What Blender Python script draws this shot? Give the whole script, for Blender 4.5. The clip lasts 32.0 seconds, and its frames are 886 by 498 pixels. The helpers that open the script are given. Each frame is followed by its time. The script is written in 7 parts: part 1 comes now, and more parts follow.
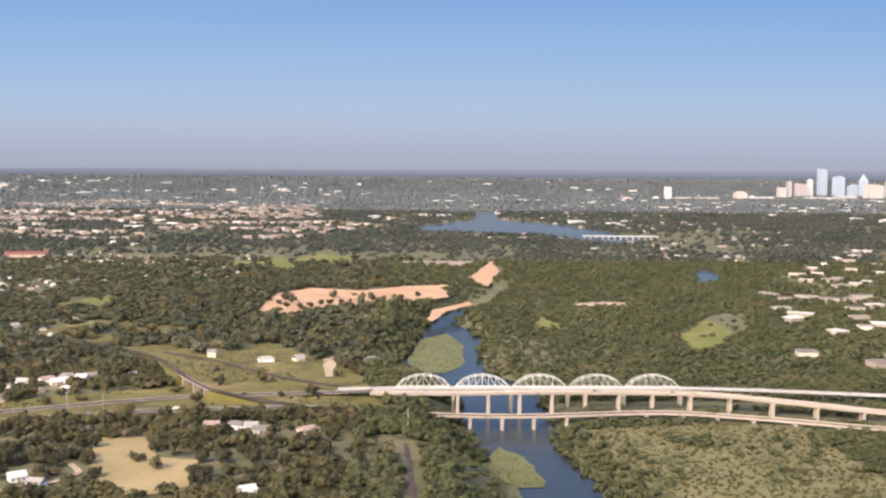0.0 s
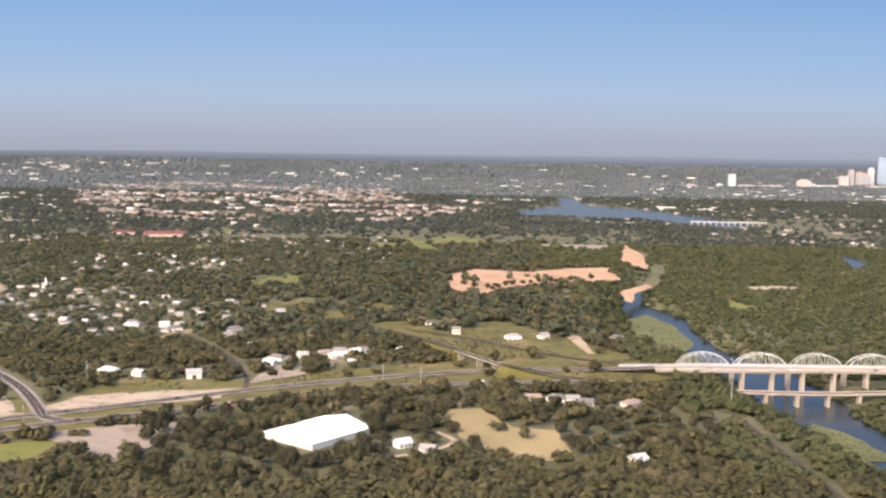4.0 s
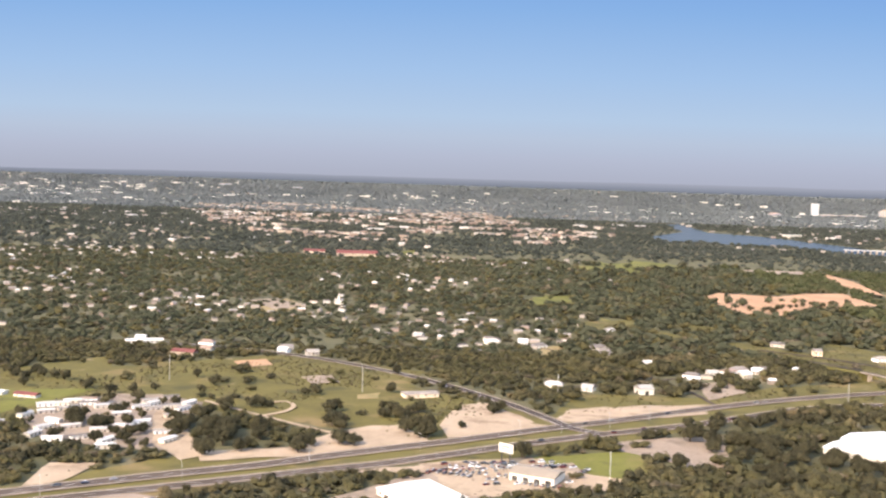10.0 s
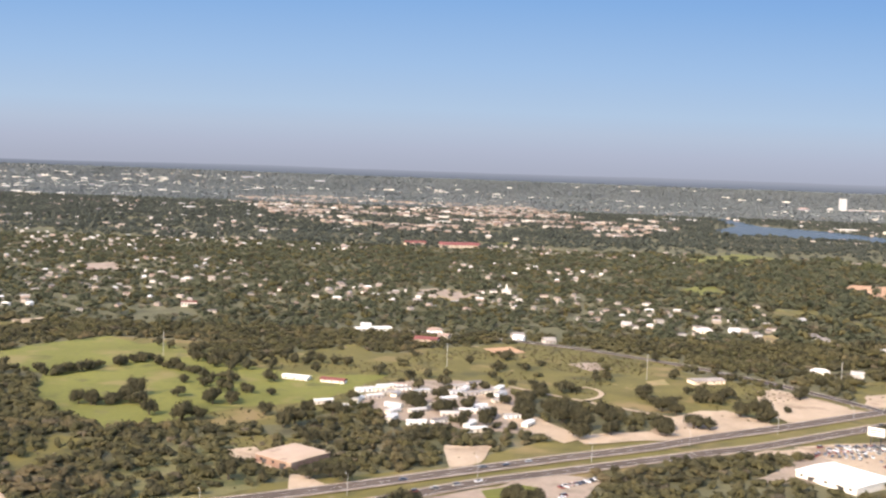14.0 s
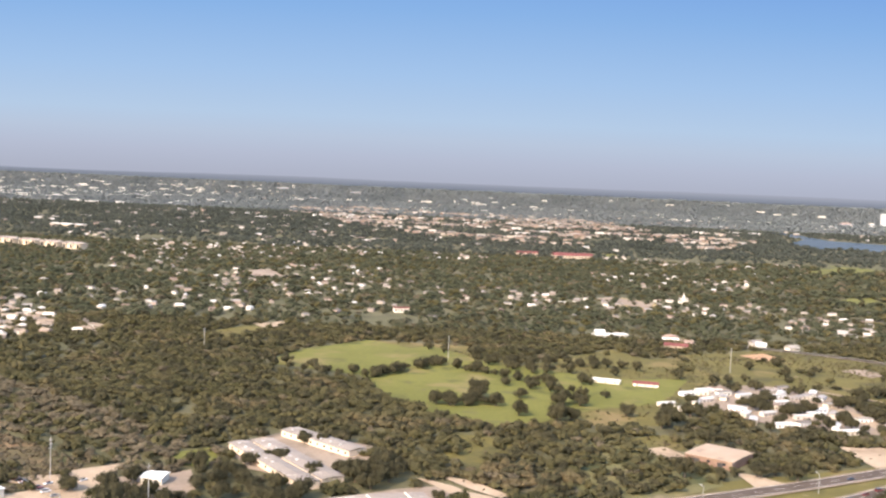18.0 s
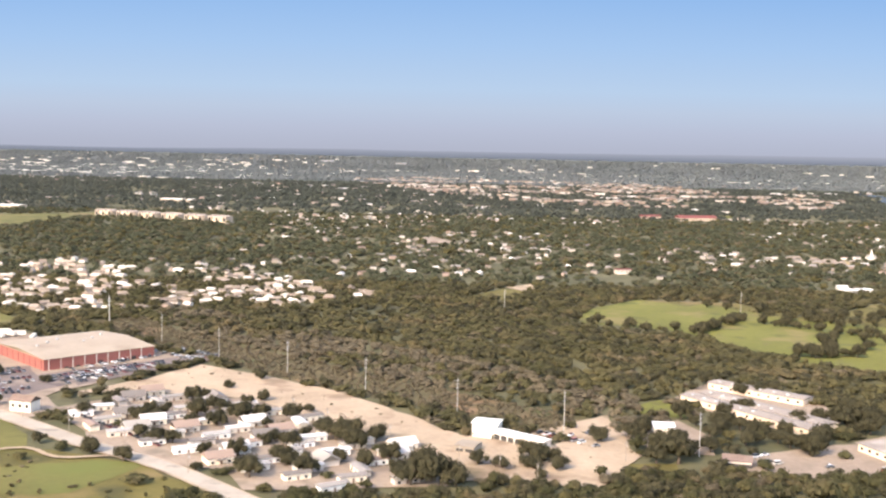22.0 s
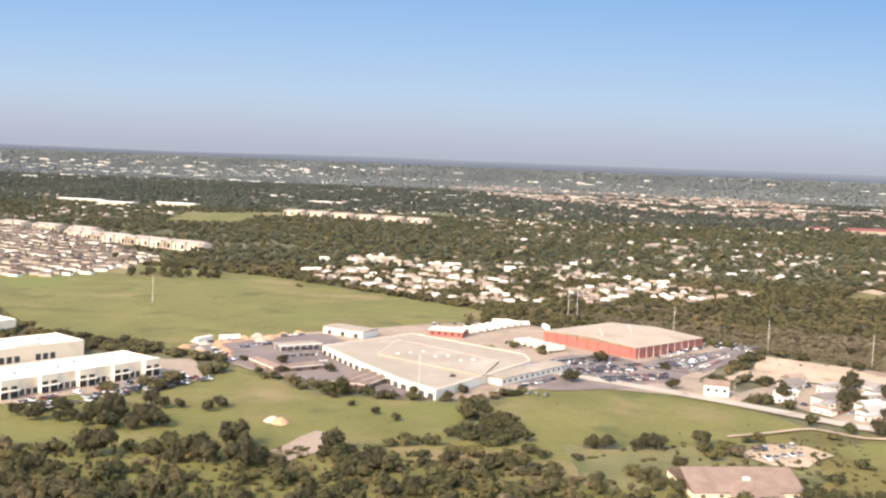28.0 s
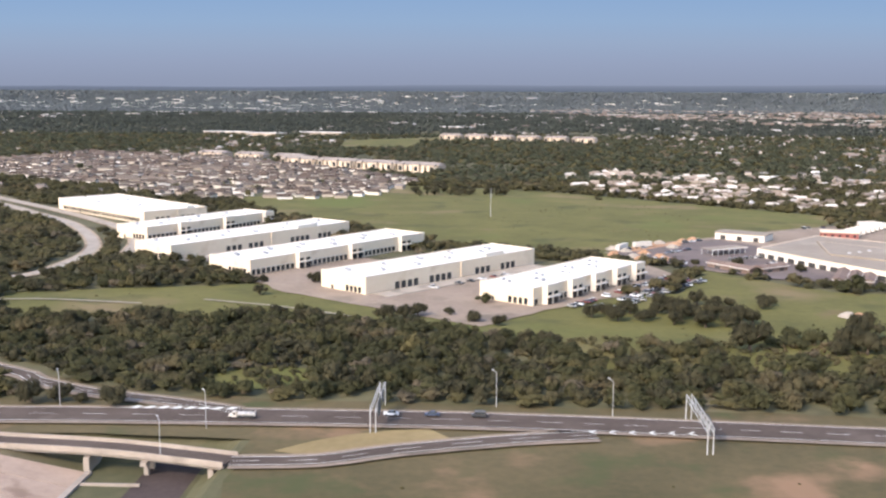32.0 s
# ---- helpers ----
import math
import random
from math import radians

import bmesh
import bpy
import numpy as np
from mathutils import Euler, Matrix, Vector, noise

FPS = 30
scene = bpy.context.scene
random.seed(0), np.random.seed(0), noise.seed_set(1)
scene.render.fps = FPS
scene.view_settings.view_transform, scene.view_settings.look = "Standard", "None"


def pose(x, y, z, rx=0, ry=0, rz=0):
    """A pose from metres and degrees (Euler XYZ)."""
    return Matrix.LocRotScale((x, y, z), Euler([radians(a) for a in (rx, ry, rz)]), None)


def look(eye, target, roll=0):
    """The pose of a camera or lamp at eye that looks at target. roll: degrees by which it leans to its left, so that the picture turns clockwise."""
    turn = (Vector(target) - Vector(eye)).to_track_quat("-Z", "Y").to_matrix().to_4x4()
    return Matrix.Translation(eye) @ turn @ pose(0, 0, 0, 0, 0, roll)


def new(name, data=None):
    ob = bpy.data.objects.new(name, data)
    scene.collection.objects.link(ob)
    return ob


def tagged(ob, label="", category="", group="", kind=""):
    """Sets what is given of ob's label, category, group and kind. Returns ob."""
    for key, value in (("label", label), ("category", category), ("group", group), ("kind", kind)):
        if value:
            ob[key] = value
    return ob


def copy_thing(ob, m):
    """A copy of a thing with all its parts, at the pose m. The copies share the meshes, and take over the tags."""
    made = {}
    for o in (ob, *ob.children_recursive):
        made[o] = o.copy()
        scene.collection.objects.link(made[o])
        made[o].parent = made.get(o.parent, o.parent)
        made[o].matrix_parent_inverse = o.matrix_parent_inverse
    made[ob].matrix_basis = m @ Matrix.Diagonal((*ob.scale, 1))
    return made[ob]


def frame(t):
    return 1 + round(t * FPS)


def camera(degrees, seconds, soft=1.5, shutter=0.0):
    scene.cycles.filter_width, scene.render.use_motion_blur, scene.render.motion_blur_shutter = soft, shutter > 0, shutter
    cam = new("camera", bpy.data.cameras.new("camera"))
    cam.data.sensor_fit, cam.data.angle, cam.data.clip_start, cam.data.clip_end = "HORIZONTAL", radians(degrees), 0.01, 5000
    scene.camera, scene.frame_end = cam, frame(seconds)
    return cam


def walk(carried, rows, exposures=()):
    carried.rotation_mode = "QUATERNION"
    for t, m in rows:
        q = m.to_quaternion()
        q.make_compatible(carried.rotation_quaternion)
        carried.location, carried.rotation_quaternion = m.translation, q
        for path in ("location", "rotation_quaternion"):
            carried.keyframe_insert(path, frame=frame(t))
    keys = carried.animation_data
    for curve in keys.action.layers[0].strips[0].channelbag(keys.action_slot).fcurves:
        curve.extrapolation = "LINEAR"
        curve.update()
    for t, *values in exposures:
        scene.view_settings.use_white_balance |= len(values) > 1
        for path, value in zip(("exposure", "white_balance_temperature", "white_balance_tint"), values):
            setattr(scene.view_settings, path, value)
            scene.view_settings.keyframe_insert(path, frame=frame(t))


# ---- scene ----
cam = camera(45.1, 32.0, soft=2.35)
EXPOSE = 0.5
SKY_GAIN = 0.76
PATH = [
    (0.0, -39.39, 23.66, 119.99, 85.328, -0.499, -1.836),
    (0.5, -55.60, 22.36, 119.31, 86.221, -0.090, -1.357),
    (1.0, -72.11, 21.13, 118.69, 87.235, -0.121, -1.196),
    (1.5, -88.87, 19.97, 118.11, 87.211, -0.130, -1.120),
    (2.0, -105.86, 18.87, 117.56, 86.653, -0.180, -0.842),
    (2.5, -123.06, 17.83, 117.02, 86.052, -0.267, -0.764),
    (3.0, -140.43, 16.85, 116.50, 85.095, -0.386, -0.560),
    (3.5, -157.96, 15.93, 115.98, 84.562, -0.677, -0.774),
    (5.5, -229.24, 12.80, 113.77, 84.912, -1.989, 0.284),
    (6.0, -247.26, 12.14, 113.17, 85.507, -1.994, -0.452),
    (6.5, -265.33, 11.51, 112.53, 86.061, -2.097, -1.120),
    (7.0, -283.44, 10.93, 111.87, 86.762, -2.376, -1.203),
    (7.5, -301.58, 10.38, 111.17, 88.115, -2.635, -1.350),
    (8.0, -319.74, 9.86, 110.43, 88.627, -2.777, -1.520),
    (8.5, -337.91, 9.37, 109.66, 87.981, -2.458, -0.947),
    (9.0, -356.08, 8.91, 108.85, 87.066, -2.035, -0.602),
    (9.5, -374.25, 8.46, 108.00, 86.262, -1.920, 0.003),
    (10.0, -392.41, 8.03, 107.12, 85.901, -1.835, 0.339),
    (10.5, -410.55, 7.60, 106.20, 85.567, -1.991, 0.442),
    (11.0, -428.68, 7.19, 105.25, 85.802, -2.081, 0.371),
    (11.5, -446.78, 6.78, 104.26, 87.154, -1.937, -0.291),
    (12.0, -464.87, 6.38, 103.25, 88.314, -1.681, -0.474),
    (12.5, -482.93, 5.97, 102.21, 88.707, -1.561, -0.368),
    (13.0, -500.96, 5.55, 101.15, 87.840, -1.468, -0.219),
    (13.5, -518.97, 5.13, 100.06, 86.826, -1.974, -0.483),
    (14.0, -536.96, 4.69, 98.95, 85.644, -2.088, -0.379),
    (14.5, -554.92, 4.24, 97.83, 84.760, -2.219, -0.138),
    (15.0, -572.86, 3.78, 96.69, 84.257, -2.200, 0.223),
    (15.5, -590.77, 3.29, 95.54, 84.774, -2.441, 0.401),
    (17.5, -662.23, 1.14, 90.90, 86.115, -2.551, 0.257),
    (18.0, -680.05, 0.55, 89.75, 86.351, -2.514, -0.389),
    (18.5, -697.86, -0.07, 88.59, 85.652, -2.366, -0.716),
    (19.0, -715.66, -0.70, 87.45, 84.560, -1.636, -1.032),
    (19.5, -733.44, -1.36, 86.32, 84.019, -1.883, -0.894),
    (20.0, -751.21, -2.04, 85.19, 83.638, -1.858, -0.327),
    (20.5, -768.98, -2.73, 84.08, 83.802, -1.662, 0.062),
    (21.0, -786.73, -3.44, 82.98, 84.230, -1.443, 0.179),
    (21.5, -804.47, -4.16, 81.89, 84.456, -1.128, 0.381),
    (22.0, -822.19, -4.88, 80.82, 84.765, -1.132, 0.116),
    (22.5, -839.91, -5.60, 79.75, 84.851, -1.081, -0.050),
    (23.0, -857.60, -6.32, 78.70, 84.803, -1.062, 0.160),
    (23.5, -875.28, -7.02, 77.65, 84.914, -0.758, 0.131),
    (24.0, -892.93, -7.71, 76.61, 85.454, -0.603, 0.098),
    (24.5, -910.55, -8.37, 75.58, 85.618, -0.637, -0.267),
    (25.0, -928.14, -9.00, 74.54, 84.924, -0.870, 0.078),
    (25.5, -945.68, -9.58, 73.49, 84.762, -1.123, 0.013),
    (27.5, -1015.27, -11.25, 69.11, 84.505, -2.402, 0.016),
    (28.0, -1032.46, -11.45, 67.93, 85.372, -2.318, 0.391),
    (28.5, -1049.55, -11.52, 66.69, 87.168, -2.973, 0.080),
    (29.0, -1066.51, -11.46, 65.39, 88.620, -3.308, -0.011),
    (29.5, -1083.33, -11.24, 64.01, 88.573, -3.050, 0.379),
    (30.0, -1099.99, -10.86, 62.54, 87.048, -2.507, 1.056),
    (30.5, -1116.47, -10.29, 60.97, 84.181, -1.972, 1.815),
    (31.0, -1132.75, -9.51, 59.27, 82.213, -1.579, 2.407),
    (31.5, -1148.80, -8.50, 57.44, 81.117, -0.866, 2.566),
    (32.0, -1164.60, -7.24, 55.44, 81.570, -0.225, 2.525),
]
walk(cam, [(t, pose(x, y, z, rx, ry, rz)) for t, x, y, z, rx, ry, rz in PATH], [(0.0, EXPOSE - 0.12, 6750, 14), (3.0, EXPOSE - 0.14, 6750, 14), (9.0, EXPOSE - 0.01, 6800, 13), (15.0, EXPOSE - 0.07, 6750, 12), (20.0, EXPOSE + 0.05, 6780, 12), (25.0, EXPOSE + 0.08, 6780, 13), (28.0, EXPOSE + 0.11, 6950, 11), (29.0, EXPOSE - 0.06, 7050, 11), (30.0, EXPOSE - 0.2, 7050, 11), (31.0, EXPOSE - 0.45, 6620, 13), (32.0, EXPOSE - 0.50, 6020, 12)])

# ---- daylight: morning sun behind the camera, clear sky ----
SUN = Vector((-0.50, -0.62, 0.60)).normalized()
world = bpy.data.worlds.new("sky")
scene.world = world
world.use_nodes = True
nt = world.node_tree
sky = nt.nodes.new("ShaderNodeTexSky")
sky.sky_type = "NISHITA"
sky.sun_disc = False
sky.sun_elevation = math.asin(SUN.z)
sky.sun_rotation = math.atan2(SUN.x, SUN.y)
sky.altitude = 200
sky.air_density = 1.0
sky.dust_density = 3.0
sky.ozone_density = 1.0
bg = nt.nodes["Background"]
bg.inputs["Strength"].default_value = 0.43
nt.links.new(sky.outputs["Color"], bg.inputs["Color"])
sun_data = bpy.data.lights.new("sun", "SUN")
sun_data.energy, sun_data.angle, sun_data.color = 3.35, radians(0.53), (1.0, 0.83, 0.65)
sun = new("sun", sun_data)
sun.matrix_world = look((0, 0, 600), Vector((0, 0, 600)) - SUN)

# ---- materials ----
def surface(name, a, b, scale=0.2, rough=0.85, fine=2.0, bump=0.0, metal=0.0, spread=0.0, per="", stain=None, spec=0.3, thin=0.0):
    """Two-scale noise between the colours a and b; spread varies it piece by piece (per: 'object' or 'island'); thin: the share of light that passes through."""
    m = bpy.data.materials.new(name)
    m.use_nodes = True
    n, l = m.node_tree.nodes, m.node_tree.links
    p = n["Principled BSDF"]
    co = n.new("ShaderNodeTexCoord")
    big, small = n.new("ShaderNodeTexNoise"), n.new("ShaderNodeTexNoise")
    for tex, s, d in ((big, scale, 4.0), (small, fine, 3.0)):
        tex.inputs["Scale"].default_value, tex.inputs["Detail"].default_value = s, d
        tex.inputs["Roughness"].default_value = 0.6
        l.new(co.outputs["Object"], tex.inputs["Vector"])
    add = n.new("ShaderNodeMath")
    add.operation = "MULTIPLY_ADD"
    l.new(small.outputs["Fac"], add.inputs[0])
    add.inputs[1].default_value = 0.45
    l.new(big.outputs["Fac"], add.inputs[2])
    ramp = n.new("ShaderNodeMapRange")
    ramp.inputs["From Min"].default_value, ramp.inputs["From Max"].default_value = 0.5, 0.95
    l.new(add.outputs[0], ramp.inputs["Value"])
    mix = n.new("ShaderNodeMix")
    mix.data_type = "RGBA"
    mix.inputs["A"].default_value, mix.inputs["B"].default_value = (*a, 1), (*b, 1)
    l.new(ramp.outputs["Result"], mix.inputs["Factor"])
    out = mix.outputs["Result"]
    for shade, size, level in ([stain] if isinstance(stain, tuple) else stain or []):
        third = n.new("ShaderNodeTexNoise")
        third.inputs["Scale"].default_value, third.inputs["Detail"].default_value = size, 6.0
        l.new(co.outputs["Object"], third.inputs["Vector"])
        cut = n.new("ShaderNodeMapRange")
        cut.inputs["From Min"].default_value, cut.inputs["From Max"].default_value = level, level + 0.12
        l.new(third.outputs["Fac"], cut.inputs["Value"])
        mix2 = n.new("ShaderNodeMix")
        mix2.data_type = "RGBA"
        mix2.inputs["B"].default_value = (*shade, 1)
        l.new(out, mix2.inputs["A"])
        l.new(cut.outputs["Result"], mix2.inputs["Factor"])
        out = mix2.outputs["Result"]
    if spread:
        if per == "object":
            rnd = n.new("ShaderNodeObjectInfo").outputs["Random"]
        else:
            rnd = n.new("ShaderNodeNewGeometry").outputs["Random Per Island"]
        val = n.new("ShaderNodeMapRange")
        val.inputs["To Min"].default_value, val.inputs["To Max"].default_value = 1 - spread, 1 + spread
        l.new(rnd, val.inputs["Value"])
        hsv = n.new("ShaderNodeHueSaturation")
        l.new(out, hsv.inputs["Color"])
        l.new(val.outputs["Result"], hsv.inputs["Value"])
        out = hsv.outputs["Color"]
    l.new(out, p.inputs["Base Color"])
    p.inputs["Roughness"].default_value, p.inputs["Metallic"].default_value = rough, metal
    p.inputs["Specular IOR Level"].default_value = spec
    if bump:
        bm = n.new("ShaderNodeBump")
        bm.inputs["Strength"].default_value, bm.inputs["Distance"].default_value = bump, (0.3 if bump < 1 else 1.6)
        l.new(add.outputs[0], bm.inputs["Height"])
        l.new(bm.outputs["Normal"], p.inputs["Normal"])
    if thin:
        passing, both = n.new("ShaderNodeBsdfTranslucent"), n.new("ShaderNodeMixShader")
        both.inputs["Fac"].default_value = thin
        l.new(out, passing.inputs["Color"])
        l.new(p.outputs[0], both.inputs[1])
        l.new(passing.outputs[0], both.inputs[2])
        l.new(both.outputs[0], n["Material Output"].inputs["Surface"])
    return m


def choice(name, colours, rough=0.8, spec=0.3, per="island", metal=0.0):
    """One of several paints, picked piece by piece, with a little grime."""
    m = surface(name, colours[0], colours[0], rough=rough, spec=spec, metal=metal)
    n, l = m.node_tree.nodes, m.node_tree.links
    ramp = n.new("ShaderNodeValToRGB")
    ramp.color_ramp.interpolation = "CONSTANT"
    e = ramp.color_ramp.elements
    e[0].position, e[0].color = 0, (*colours[0], 1)
    e[1].position, e[1].color = 1 / len(colours), (*colours[1], 1)
    for i, c in enumerate(colours[2:], 2):
        e.new(i / len(colours)).color = (*c, 1)
    rnd = n.new("ShaderNodeObjectInfo").outputs["Random"] if per == "object" else n.new("ShaderNodeNewGeometry").outputs["Random Per Island"]
    l.new(rnd, ramp.inputs["Fac"])
    tex = n.new("ShaderNodeTexNoise")
    tex.inputs["Scale"].default_value = 0.7
    val = n.new("ShaderNodeMapRange")
    val.inputs["To Min"].default_value, val.inputs["To Max"].default_value = 0.75, 1.2
    l.new(tex.outputs["Fac"], val.inputs["Value"])
    hsv = n.new("ShaderNodeHueSaturation")
    l.new(ramp.outputs["Color"], hsv.inputs["Color"])
    l.new(val.outputs["Result"], hsv.inputs["Value"])
    l.new(hsv.outputs["Color"], n["Principled BSDF"].inputs["Base Color"])
    return m


M = dict(
    ground=surface("ground_soil", (0.058, 0.058, 0.025), (0.118, 0.103, 0.05), 0.02, 0.95, 0.4, stain=[((0.175, 0.14, 0.082), 0.03, 0.6), ((0.05, 0.045, 0.022), 0.06, 0.56)]),
    # far ground, tinted blue-grey in place of haze
    far_floor_haze=surface("hazed_far_floor", (0.060, 0.068, 0.068), (0.098, 0.106, 0.106), 0.003, 0.95, 0.03),
    green=surface("mown_grass", (0.092, 0.092, 0.015), (0.146, 0.138, 0.027), 0.03, 0.95, 0.5, 0.3, stain=[((0.16, 0.128, 0.044), 0.04, 0.54), ((0.070, 0.072, 0.014), 0.06, 0.55), ((0.10, 0.088, 0.03), 0.12, 0.6)]),
    pasture=surface("pasture_grass", (0.080, 0.076, 0.017), (0.132, 0.116, 0.031), 0.035, 0.95, 0.5, 0.3, stain=[((0.165, 0.122, 0.056), 0.020, 0.55), ((0.064, 0.066, 0.016), 0.05, 0.56), ((0.098, 0.106, 0.022), 0.014, 0.58), ((0.135, 0.098, 0.042), 0.07, 0.62)]),
    verge=surface("mown_verge", (0.062, 0.052, 0.020), (0.115, 0.086, 0.038), 0.04, 0.95, 0.6, 0.3, stain=[((0.21, 0.128, 0.07), 0.045, 0.56), ((0.060, 0.062, 0.02), 0.07, 0.56)]),
    mid=surface("rough_grass", (0.074, 0.064, 0.014), (0.128, 0.103, 0.026), 0.04, 0.95, 0.5, 0.3, stain=[((0.172, 0.122, 0.050), 0.03, 0.56), ((0.058, 0.052, 0.015), 0.055, 0.55), ((0.25, 0.182, 0.105), 0.075, 0.66)]),
    dry=surface("dry_grass", (0.19, 0.14, 0.06), (0.29, 0.215, 0.10), 0.03, 0.95, 0.6, 0.3, stain=((0.16, 0.14, 0.05), 0.05, 0.6)),
    scrub=surface("scrub_grass", (0.082, 0.080, 0.028), (0.150, 0.126, 0.052), 0.05, 0.95, 0.6, 0.3, stain=[((0.055, 0.060, 0.02), 0.06, 0.54), ((0.19, 0.15, 0.085), 0.05, 0.62)]),
    marsh=surface("marsh_reeds", (0.070, 0.074, 0.024), (0.122, 0.116, 0.045), 0.08, 0.9, 0.8, 0.4),
    sand=surface("pale_caliche", (0.255, 0.188, 0.122), (0.385, 0.292, 0.198), 0.05, 0.95, 0.7, 0.2, stain=[((0.19, 0.132, 0.084), 0.06, 0.55), ((0.105, 0.084, 0.042), 0.045, 0.62)]),
    tan=surface("gravel_lot", (0.195, 0.147, 0.106), (0.295, 0.228, 0.166), 0.05, 0.95, 0.8, 0.2, stain=[((0.165, 0.125, 0.090), 0.09, 0.57), ((0.115, 0.091, 0.065), 0.05, 0.60)]),
    orange=surface("orange_soil", (0.305, 0.172, 0.092), (0.42, 0.255, 0.148), 0.03, 0.95, 0.6, 0.3, stain=[((0.27, 0.18, 0.10), 0.05, 0.58), ((0.16, 0.12, 0.055), 0.04, 0.63)]),
    asphalt=surface("asphalt", (0.047, 0.036, 0.032), (0.080, 0.062, 0.055), 0.08, 0.95, 1.2, spec=0.06, stain=((0.105, 0.083, 0.073), 0.1, 0.6)),
    highway=surface("worn_highway_asphalt", (0.068, 0.052, 0.042), (0.110, 0.086, 0.070), 0.08, 0.95, 1.2, spec=0.06, stain=((0.135, 0.108, 0.088), 0.1, 0.6)),
    concrete=surface("concrete", (0.275, 0.232, 0.182), (0.37, 0.318, 0.252), 0.1, 0.9, 1.0, stain=((0.20, 0.172, 0.136), 0.15, 0.58)),
    slab=surface("slope_paving", (0.30, 0.215, 0.155), (0.40, 0.295, 0.215), 0.12, 0.9, 1.0, stain=((0.22, 0.15, 0.105), 0.15, 0.58)),
    girder=surface("bridge_concrete", (0.27, 0.222, 0.178), (0.35, 0.292, 0.235), 0.15, 0.85, 1.0, stain=((0.18, 0.148, 0.118), 0.12, 0.58)),
    steel=surface("aluminium_paint", (0.38, 0.37, 0.335), (0.48, 0.465, 0.42), 0.3, 0.6, 2.0),
    galv=surface("galvanised_steel", (0.34, 0.33, 0.31), (0.47, 0.455, 0.43), 0.4, 0.6, 2.0),
    timber=surface("weathered_pole_wood", (0.20, 0.16, 0.12), (0.30, 0.25, 0.2), 0.5, 0.9, 2.0),
    line=surface("road_paint", (0.62, 0.60, 0.52), (0.8, 0.78, 0.7), 0.4, 0.8, 2.0),
    bark=surface("bark", (0.07, 0.05, 0.035), (0.15, 0.115, 0.08), 0.8, 0.95, 4.0),
    leaf=surface("oak_leaves", (0.065, 0.062, 0.029), (0.128, 0.112, 0.055), 0.04, 0.9, 0.4, 0.4, spread=0.12, per="island", spec=0.1, thin=0.45, stain=((0.162, 0.126, 0.068), 0.03, 0.55)),
    # mid-distance leaves, lifted and greyed slightly: haze put into their colour
    leaf_mid_haze=surface("hazed_suburb_leaves", (0.056, 0.061, 0.036), (0.106, 0.106, 0.063), 0.03, 0.9, 0.3, spread=0.12, per="island", spec=0.1, thin=0.45, stain=((0.124, 0.108, 0.066), 0.03, 0.58)),
    leaf_close=surface("thicket_leaves", (0.046, 0.047, 0.022), (0.096, 0.088, 0.041), 0.05, 0.9, 0.5, 0.4, spread=0.15, per="island", spec=0.1, thin=0.4, stain=((0.132, 0.104, 0.058), 0.05, 0.56)),
    leaf_near=surface("live_oak_leaves", (0.043, 0.041, 0.024), (0.088, 0.077, 0.041), 0.2, 0.9, 1.6, 0.5, spread=0.15, per="island", spec=0.1, thin=0.4),
    leaf_lush=surface("riverside_leaves", (0.054, 0.062, 0.028), (0.110, 0.110, 0.052), 0.05, 0.9, 0.6, 0.4, spread=0.12, per="island", spec=0.1, thin=0.42, stain=((0.130, 0.114, 0.062), 0.03, 0.57)),
    leaf_pale=surface("elm_leaves", (0.070, 0.064, 0.028), (0.130, 0.110, 0.050), 0.07, 0.9, 0.8, 0.5, spread=0.15, per="island", spec=0.1, thin=0.4),
    brush=surface("tan_brush", (0.105, 0.086, 0.055), (0.175, 0.142, 0.092), 0.08, 0.9, 1.0, 0.5, spread=0.2, per="island", spec=0.1, thin=0.4),
    # far leaves get bluer and paler with distance: haze put into the base colour
    leaf_far_haze=surface("hazed_distant_leaves", (0.050, 0.056, 0.044), (0.092, 0.096, 0.077), 0.01, 0.9, 0.1, spread=0.15, per="island", spec=0.1, thin=0.45),
    leaf_farthest_haze=surface("hazed_farthest_leaves", (0.078, 0.087, 0.084), (0.114, 0.123, 0.120), 0.004, 0.85, 0.05, spread=0.12, per="island", spec=0.1),
    wall=choice("house_paint", [(0.78, 0.75, 0.68), (0.62, 0.55, 0.45), (0.80, 0.79, 0.76), (0.5, 0.44, 0.38), (0.74, 0.66, 0.52)], per="object"),
    roof=choice("shingle_roof", [(0.20, 0.175, 0.155), (0.29, 0.26, 0.225), (0.5, 0.46, 0.42), (0.15, 0.13, 0.115), (0.25, 0.18, 0.14)], per="object"),
    metal_roof=choice("sheet_roof", [(0.44, 0.415, 0.38), (0.32, 0.295, 0.265), (0.54, 0.52, 0.485), (0.255, 0.225, 0.195)], 0.5, per="object"),
    far_walls=choice("far_house_paint", [(0.40, 0.335, 0.275), (0.30, 0.25, 0.20), (0.56, 0.51, 0.445), (0.25, 0.205, 0.17), (0.34, 0.255, 0.205), (0.43, 0.375, 0.31)]),
    far_roofs=choice("far_house_roofs", [(0.19, 0.165, 0.145), (0.135, 0.117, 0.103), (0.29, 0.262, 0.235), (0.55, 0.53, 0.49), (0.18, 0.125, 0.10), (0.24, 0.205, 0.175), (0.15, 0.125, 0.105)]),
    town_walls=choice("town_paint", [(0.31, 0.235, 0.18), (0.26, 0.185, 0.145), (0.40, 0.335, 0.275), (0.22, 0.168, 0.135), (0.46, 0.42, 0.37), (0.28, 0.225, 0.18)]),
